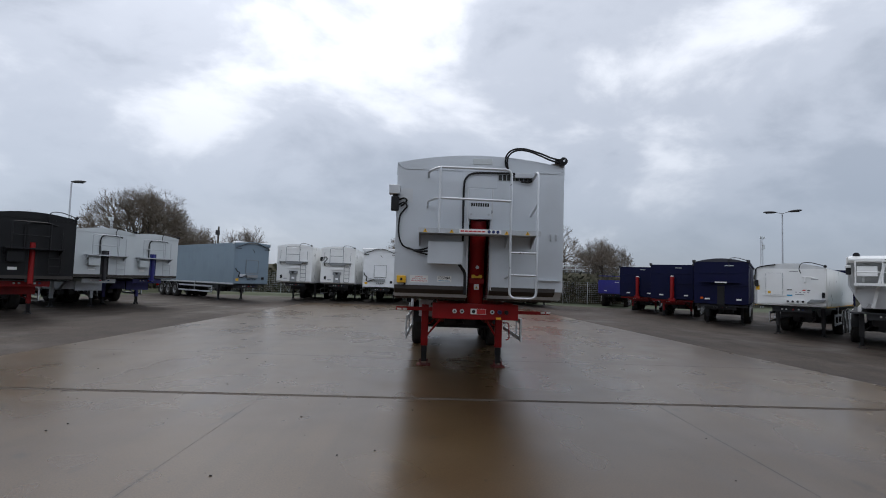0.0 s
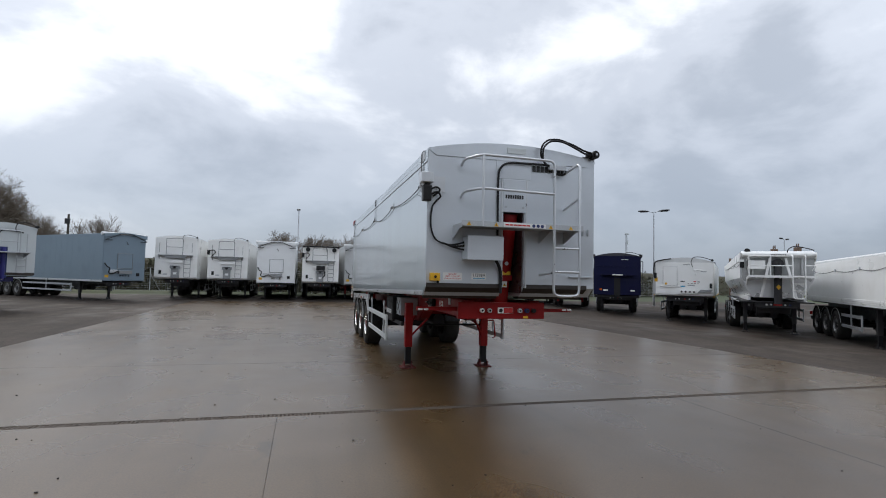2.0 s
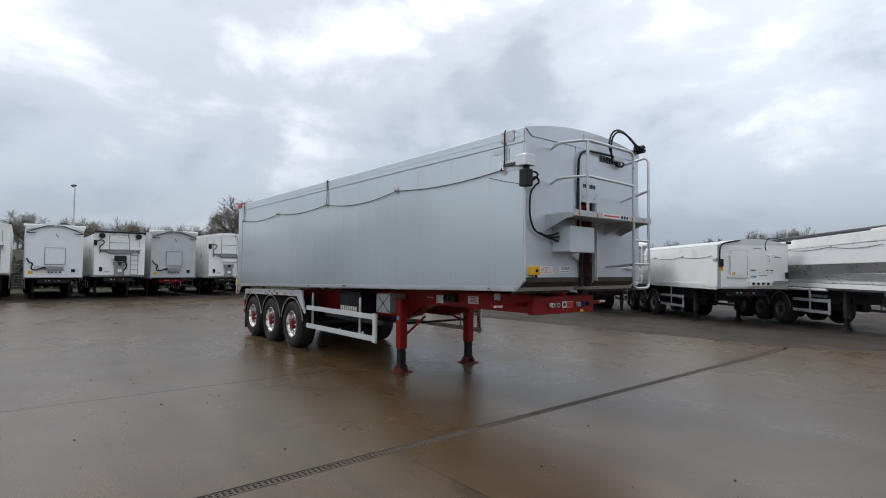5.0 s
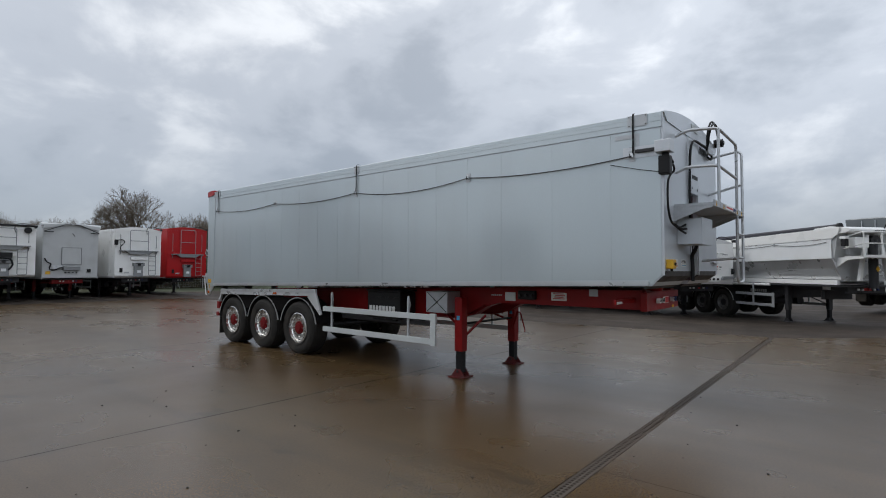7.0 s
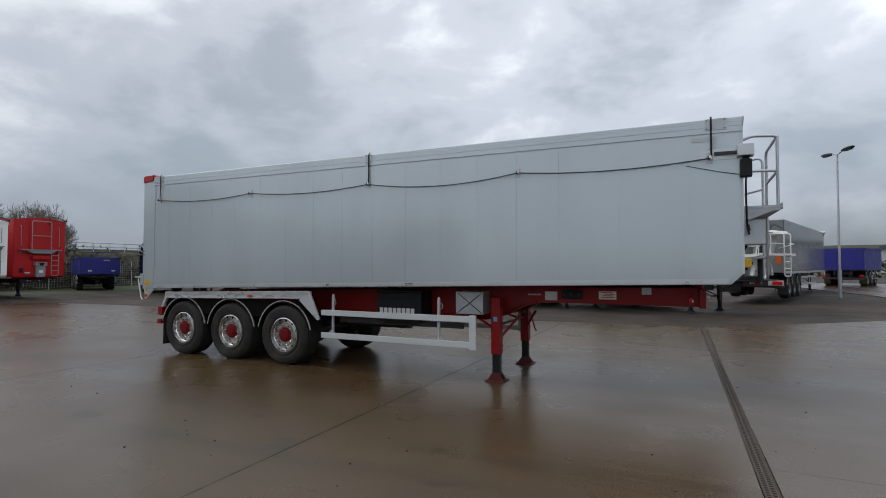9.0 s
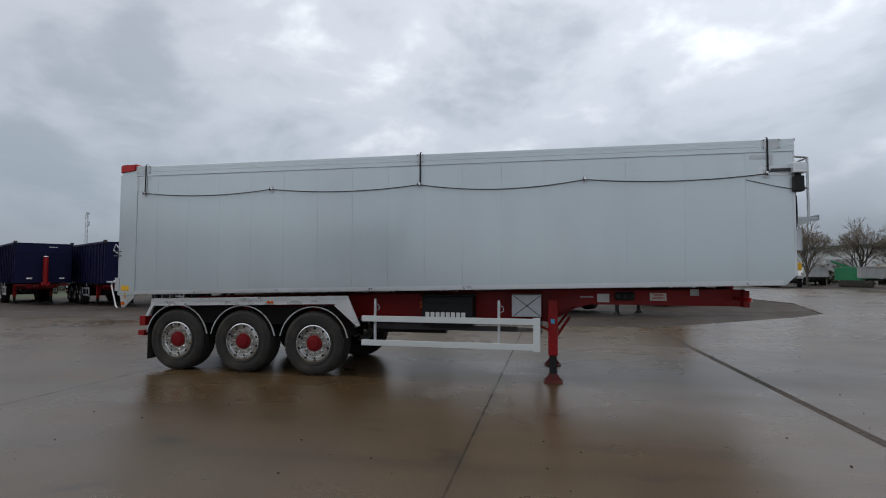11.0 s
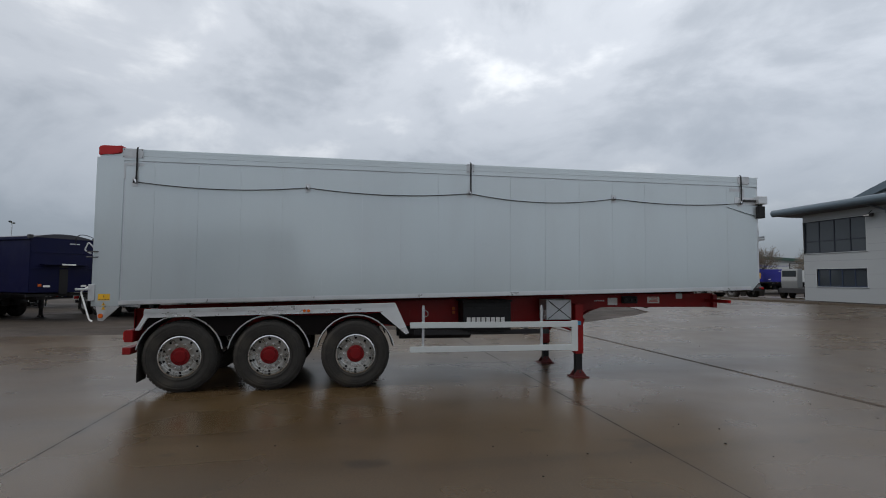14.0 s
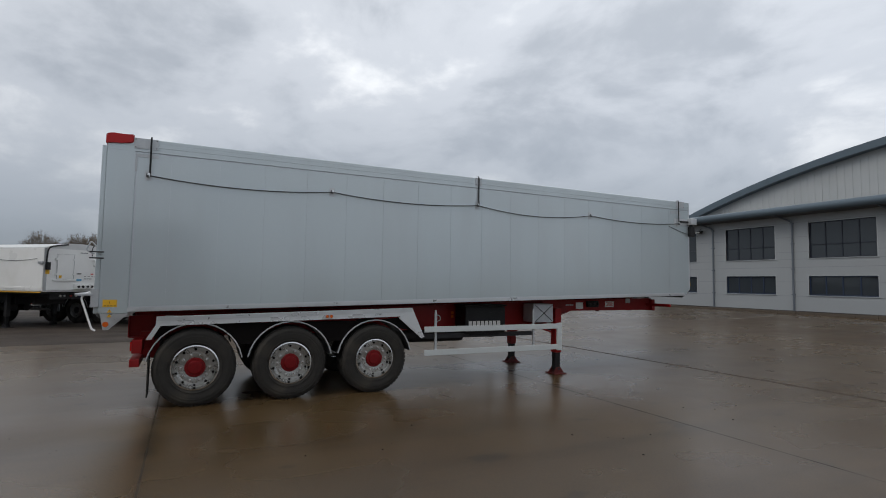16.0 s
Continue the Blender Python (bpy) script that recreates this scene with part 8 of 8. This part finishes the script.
def warehouse(m, w, d, h, label):
    t = thing("warehouse", m, label, "warehouse")
    arc = [(-w / 2 + w * k / 20, h + 1.7 * (1 - (k / 10 - 1) ** 2)) for k in range(21)]
    part("wall", prism(bmesh.new(), arc + [(w / 2, -1.5), (-w / 2, -1.5)], "y", 0, d), "clad_up", t, "pale ribbed wall")
    part("roof_edge", prism(bmesh.new(), arc + [(x, z + 0.5) for x, z in reversed(arc)], "y", -0.5, d), "green_roof", t, "dark green curved roof edge")
    for k in range(5):
        part("door", box(-w / 2 + 5 + k * w / 5, -w / 2 + 9 + k * w / 5, -0.06, 0.0, 0.0, 4.2), "midgrey", t, "grey roller door")


warehouse(pose(82, -42, 0.0, 0, 0, -121.3), 56, 30, 4.5, "long pale warehouse with green curved roof edge")


def house(m):
    t = thing("house", m, "far stone house with slate roof and two chimneys", "house")
    part("wall", box(-4.6, 4.6, -4, 4, -0.5, 5.2), "brick", t)
    bm = bmesh.new()
    prism(bm, [(-4.4, 5.1), (4.4, 5.1), (0, 8.2)], "x", -4.9, 4.9)
    r = part("roof", bm, "slate", t)
    for x in (-3.2, 3.2):
        c = part("chimney", box(x - 0.5, x + 0.5, -0.6, 0.6, 6.5, 9.5, 0.05), "brick", r)
        for k in (-0.25, 0.25):
            part("chimney_pot", rod(bmesh.new(), (x + k, 0, 9.6), (x + k, 0, 10.3), 0.16, 8, 0.12), "brick", c)
    for x in (-2.8, 0, 2.8):
        part("window", box(x - 0.6, x + 0.6, -4.05, -4.0, 2.8, 4.2), "pale", t)


house(pose(92.4, 86.6, 0.6, 0, 0, 80) @ Matrix.Diagonal((1.0, 0.8, 0.92, 1)))


def steel_cabin(m):
    t = thing("steel_cabin", m, "narrow teal steel cabin with a beige end behind the tippers", "cabin")
    body = part("body", box(-0.6, 0.75, -0.9, 0.9, 0.0, 3.65, 0.03), "teal", t)
    for k in range(5):
        part("rib", box(-0.5 + k * 0.25, -0.42 + k * 0.25, -0.93, -0.9, 0.1, 3.5), "teal", body)
    part("end_panel", box(-1.5, -0.6, -0.8, 0.8, 0.0, 3.6, 0.02), "off_white", t, "beige end panel")
    part("end_frame", box(-1.62, -1.5, -0.85, 0.85, 0.0, 3.66, 0.02), "brick", t, "brown end frame")


steel_cabin(pose(28.3, 31.5, -0.03, 0, 0, -65))


# ---- vehicles by the office ----


def tractor_unit(m):
    """A day-cab lorry tractor: cab with an open roof deflector, snorkel, side tanks and a low rear frame."""
    t = thing("tractor_unit", m, "cream-white day-cab tractor unit with an open roof air deflector", "lorry")
    bm = bmesh.new()
    prism(bm, [(0.0, 0.95), (0.0, 1.40), (0.10, 1.62), (0.26, 2.50), (0.42, 2.66), (1.80, 2.70), (1.80, 1.0), (1.62, 0.92), (1.48, 1.12), (0.72, 1.12), (0.58, 0.92)], "x", -1.2, 1.2, 0.05)
    cab = part("cab", bm, "cream", t, "cream-white steel cab", True)
    # deflector: two cheeks and a curved hood, open behind
    hood = [(0.42, 2.68), (0.52, 3.02), (0.74, 3.30), (1.10, 3.47), (1.64, 3.53)]
    d = bmesh.new()
    prism(d, hood + [(p[0], p[1] - 0.04) for p in reversed(hood)], "x", -1.02, 1.02)
    defl = part("air_deflector", d, "cream", cab, "cream roof air deflector, open at the back", True)
    for s in (-1, 1):
        prism(b := bmesh.new(), hood + [(1.60, 3.42), (1.22, 3.2), (1.05, 2.70)], "x", s * 1.02 - 0.02, s * 1.02 + 0.02)
        part("cheek", b, "cream", defl)
        part("stay", rod(bmesh.new(), (s * 0.5, 1.0, 2.70), (s * 0.5, 1.5, 3.48), 0.02, 8), "chassis", defl)
    # inner sheet coloured dark for the shade inside the open hood
    part("liner", prism(bmesh.new(), [(p[0] + 0.02, p[1] - 0.05) for p in hood] + [(p[0] + 0.05, p[1] - 0.07) for p in reversed(hood)], "x", -0.99, 0.99), "deflector_shade", defl, "olive-grey inner face, darkened for the shaded hollow")
    part("windscreen", prism(bmesh.new(), [(0.085, 1.62), (0.235, 2.46), (0.255, 2.46), (0.105, 1.62)], "x", -1.05, 1.05), "glass", cab)
    part("sun_visor", prism(bmesh.new(), [(0.24, 2.50), (0.06, 2.42), (0.06, 2.46), (0.26, 2.58)], "x", -1.05, 1.05), "black", cab)
    for s in (-1, 1):
        dr = part("door", prism(bmesh.new(), [(0.14, 1.14), (0.14, 1.62), (0.30, 2.46), (1.16, 2.48), (1.16, 1.14)], "x", s * 1.2 - 0.012, s * 1.2 + 0.012, 0.006), "cream", cab)
        part("side_window", prism(bmesh.new(), [(0.24, 1.72), (0.35, 2.36), (1.02, 2.38), (1.02, 1.80), (0.74, 1.68)], "x", s * 1.215 - 0.005, s * 1.215 + 0.005), "glass", dr)
        part("door_handle", box(s * 1.22 - 0.015, s * 1.22 + 0.015, 0.98, 1.12, 1.46, 1.52, 0.005), "black", dr)
        part("mirror", box(s * 1.36 - 0.10, s * 1.36 + 0.10, 0.02, 0.12, 1.75, 2.35, 0.02), "black", cab)
        part("wheel_arch", prism(bmesh.new(), [(0.42, 0.55), (0.48, 0.92), (0.72, 1.14), (1.48, 1.14), (1.74, 0.92), (1.78, 0.55), (1.70, 0.55), (1.66, 0.88), (1.44, 1.06), (0.76, 1.06), (0.56, 0.88), (0.50, 0.55)], "x", s * 1.08 - 0.14, s * 1.08 + 0.14), "black", cab, "black plastic wheel arch")
        st = part("step_well", box(s * 1.08 - 0.12, s * 1.08 + 0.12, 0.06, 0.48, 0.38, 0.95, 0.02), "cream", cab)
        part("step", box(s * 1.19 - 0.02, s * 1.19 + 0.02, 0.12, 0.42, 0.62, 0.68, 0.005), "black", st)
        part("headlight", box(s * 0.85 - 0.22, s * 0.85 + 0.22, -0.06, -0.02, 0.72, 0.92, 0.02), "alu_bare", cab)
        tank = part("side_tank", box(s * 0.92 - 0.28, s * 0.92 + 0.28, 2.02, 3.55, 0.42, 0.96, 0.09), "alu_bare", t, "bright rounded side tank")
        for y in (2.35, 2.78, 3.2):
            part("tank_strap", box(s * 0.92 - 0.29, s * 0.92 + 0.29, y, y + 0.05, 0.41, 0.97, 0.09), "steel", tank)
        part("rear_mudguard", GEAR["mudguard"], None, t, loc=pose(s * 1.2, 4.45, 0.535, 0, 0, 0 if s < 0 else 180))
        part("guard_top", box(s * 0.95 - 0.27, s * 0.95 + 0.27, 4.0, 4.9, 1.08, 1.12, 0.015), "black", t, "black flat-topped mudguard")
        part("guard_tail", prism(bmesh.new(), [(4.9, 1.08), (4.9, 1.12), (5.3, 0.86), (5.3, 0.5), (5.26, 0.5), (5.26, 0.84)], "x", s * 0.95 - 0.27, s * 0.95 + 0.27), "black", t)
        part("rear_lamp", box(s * 0.95 - 0.2, s * 0.95 + 0.2, 5.30, 5.36, 0.72, 0.88, 0.01), "redlens", t, "red rear lamp")
        part("rear_mudflap", box(s * 0.95 - 0.28, s * 0.95 + 0.28, 5.31, 5.33, 0.2, 0.66), "rubber", t)
        part("frame_rail", prism(bmesh.new(), [(0.5, 0.66), (0.5, 0.95), (4.6, 1.0), (5.7, 0.82), (5.7, 0.62)], "x", s * 0.39 - 0.05, s * 0.39 + 0.05), "chassis", t)
    part("grille", box(-0.9, 0.9, -0.03, 0.02, 1.0, 1.36, 0.01), "black", cab)
    part("bumper", box(-1.2, 1.2, -0.08, 0.12, 0.35, 0.95, 0.04), "cream", cab)
    part("snorkel", tube(bmesh.new(), bent([(0.98, 1.72, 2.86), (0.98, 1.92, 2.8), (0.98, 1.96, 1.95), (0.6, 2.2, 1.7)], 0.14), 0.105, 12), "black", t, "black air intake snorkel", True)
    part("engine_cover", box(-0.55, 0.5, 1.84, 2.3, 1.0, 1.62, 0.06), "chassis", t)
    part("air_cleaner", rod(bmesh.new(), (0.2, 2.12, 1.5), (0.75, 2.12, 1.5), 0.2, 14), "black", t, smooth=True)
    part("battery_box", box(0.42, 0.8, 1.84, 2.05, 0.95, 1.4, 0.02), "chassis", t)
    for k, x in enumerate((-0.32, -0.18, 0.05)):
        part("air_line", tube(bmesh.new(), smooth_line([(x, 1.84, 2.05), (x - 0.05, 2.3, 2.0 - 0.08 * k), (x - 0.1, 2.62, 1.75), (x, 2.5, 1.4), (x + 0.1, 2.1, 1.35)]), 0.022, 6), "black", t, smooth=True)
    part("cross_walk", box(-0.6, 0.6, 2.4, 3.5, 0.98, 1.01, 0.004), "steel", t)
    part("fifth_wheel", prism(bmesh.new(), [(3.95, 1.02), (4.05, 1.18), (4.75, 1.18), (5.15, 1.02)], "x", -0.46, 0.46, 0.02), "chassis", t)
    part("rear_bar", box(-0.45, 0.45, 5.62, 5.72, 0.6, 0.84, 0.01), "chassis", t)
    wheels(t, 1.23, (1.1, 4.45), "rim_dark", 0.0, False)


tractor_unit(pose(33.0, -14.1, 0.334, 0, 0, 98))


def yard_tug(m):
    t = thing("yard_tug", m, "grey terminal tractor with a tall cab", "tug")
    part("chassis", box(-1.1, 1.1, 0.0, 4.2, 0.5, 0.95, 0.03), "chassis", t)
    prism(bm := bmesh.new(), [(0.5, 0.95), (0.35, 1.6), (0.55, 2.7), (1.9, 2.75), (1.9, 0.95)], "x", -1.0, 0.3, 0.04)
    c = part("cab", bm, "midgrey", t)
    part("side_window", box(-1.02, -1.0, 0.7, 1.75, 1.5, 2.55), "glass", c)
    part("windscreen", box(-0.9, 0.2, 0.42, 0.46, 1.65, 2.55), "glass", c)
    part("exhaust", rod(bmesh.new(), (0.6, 2.1, 0.9), (0.6, 2.1, 3.4), 0.09, 10), "chassis", t)
    part("guard", tube(bmesh.new(), bent([(-0.8, 2.2, 0.9), (-0.8, 2.2, 3.3), (0.8, 2.2, 3.3), (0.8, 2.2, 0.9)], 0.1), 0.04, 8), "chassis", t)
    wheels(t, 1.15, (0.9, 3.3), "rim_dark", 0.0, False)


yard_tug(pose(26.7, -17.5, 0.364, 0, 0, -150) @ Matrix.Scale(0.86, 4))
DROP = "dropside trailers beyond the office"
for x, y, rz, body in ((38.4, -23.6, -125, "royal"), (38.1, -26.6, -125, "royal"), (46.5, -32, 125, "pale")):
    blue_tipper(pose(x, y, 0.0, 0, 0, rz), {"royal": "royal blue dropside trailer", "pale": "pale grey steel dropside trailer"}[body], DROP, body, "chassis", 1.3, 2.6, 6.5, None, True)
FAR = "tippers parked before the warehouse"
aggregate_tipper(pose(52.1, -11.8, 0, 0, 0, -111), "white low tipper parked before the warehouse", FAR, False, 7.0, 1.0, 2.2)
blue_tipper(pose(62.6, -19.0, 0, 0, 0, -111), "light grey tipper parked before the warehouse", FAR, "softgrey", "chassis", 1.1, 2.6, 8.0, None, False)
blue_tipper(pose(43.5, -13.9, 0, 0, 0, 159), "dirty grey low tipper parked before the warehouse", FAR, "midgrey", "chassis", 1.1, 2.1, 6.5, None, True)


def green_machine(m):
    t = thing("screening_machine", m, "green screening machine with a raised conveyor", "machine")
    part("body", box(-2.2, 2.2, -1.1, 1.1, 0.9, 2.6, 0.05), "green_mach", t)
    prism(bm := bmesh.new(), [(-2.2, 2.6), (0.4, 2.6), (2.6, 3.6), (2.6, 3.3), (0.8, 2.3)], "y", -0.7, 0.7, 0.03)
    part("hopper", bm, "green_mach", t)
    part("belt_frame", box(-4.2, -2.0, -0.4, 0.4, 2.4, 2.8, 0.03), "yellow", t, "yellow conveyor frame")
    for s in (-1, 1):
        part("track", box(-1.8, 1.8, s * 1.0 - 0.25, s * 1.0 + 0.25, 0.0, 0.9, 0.2), "rubber", t, "black crawler track")


green_machine(pose(58.0, -21.0, 0.334, 0, 0, 60) @ Matrix.Scale(0.85, 4))
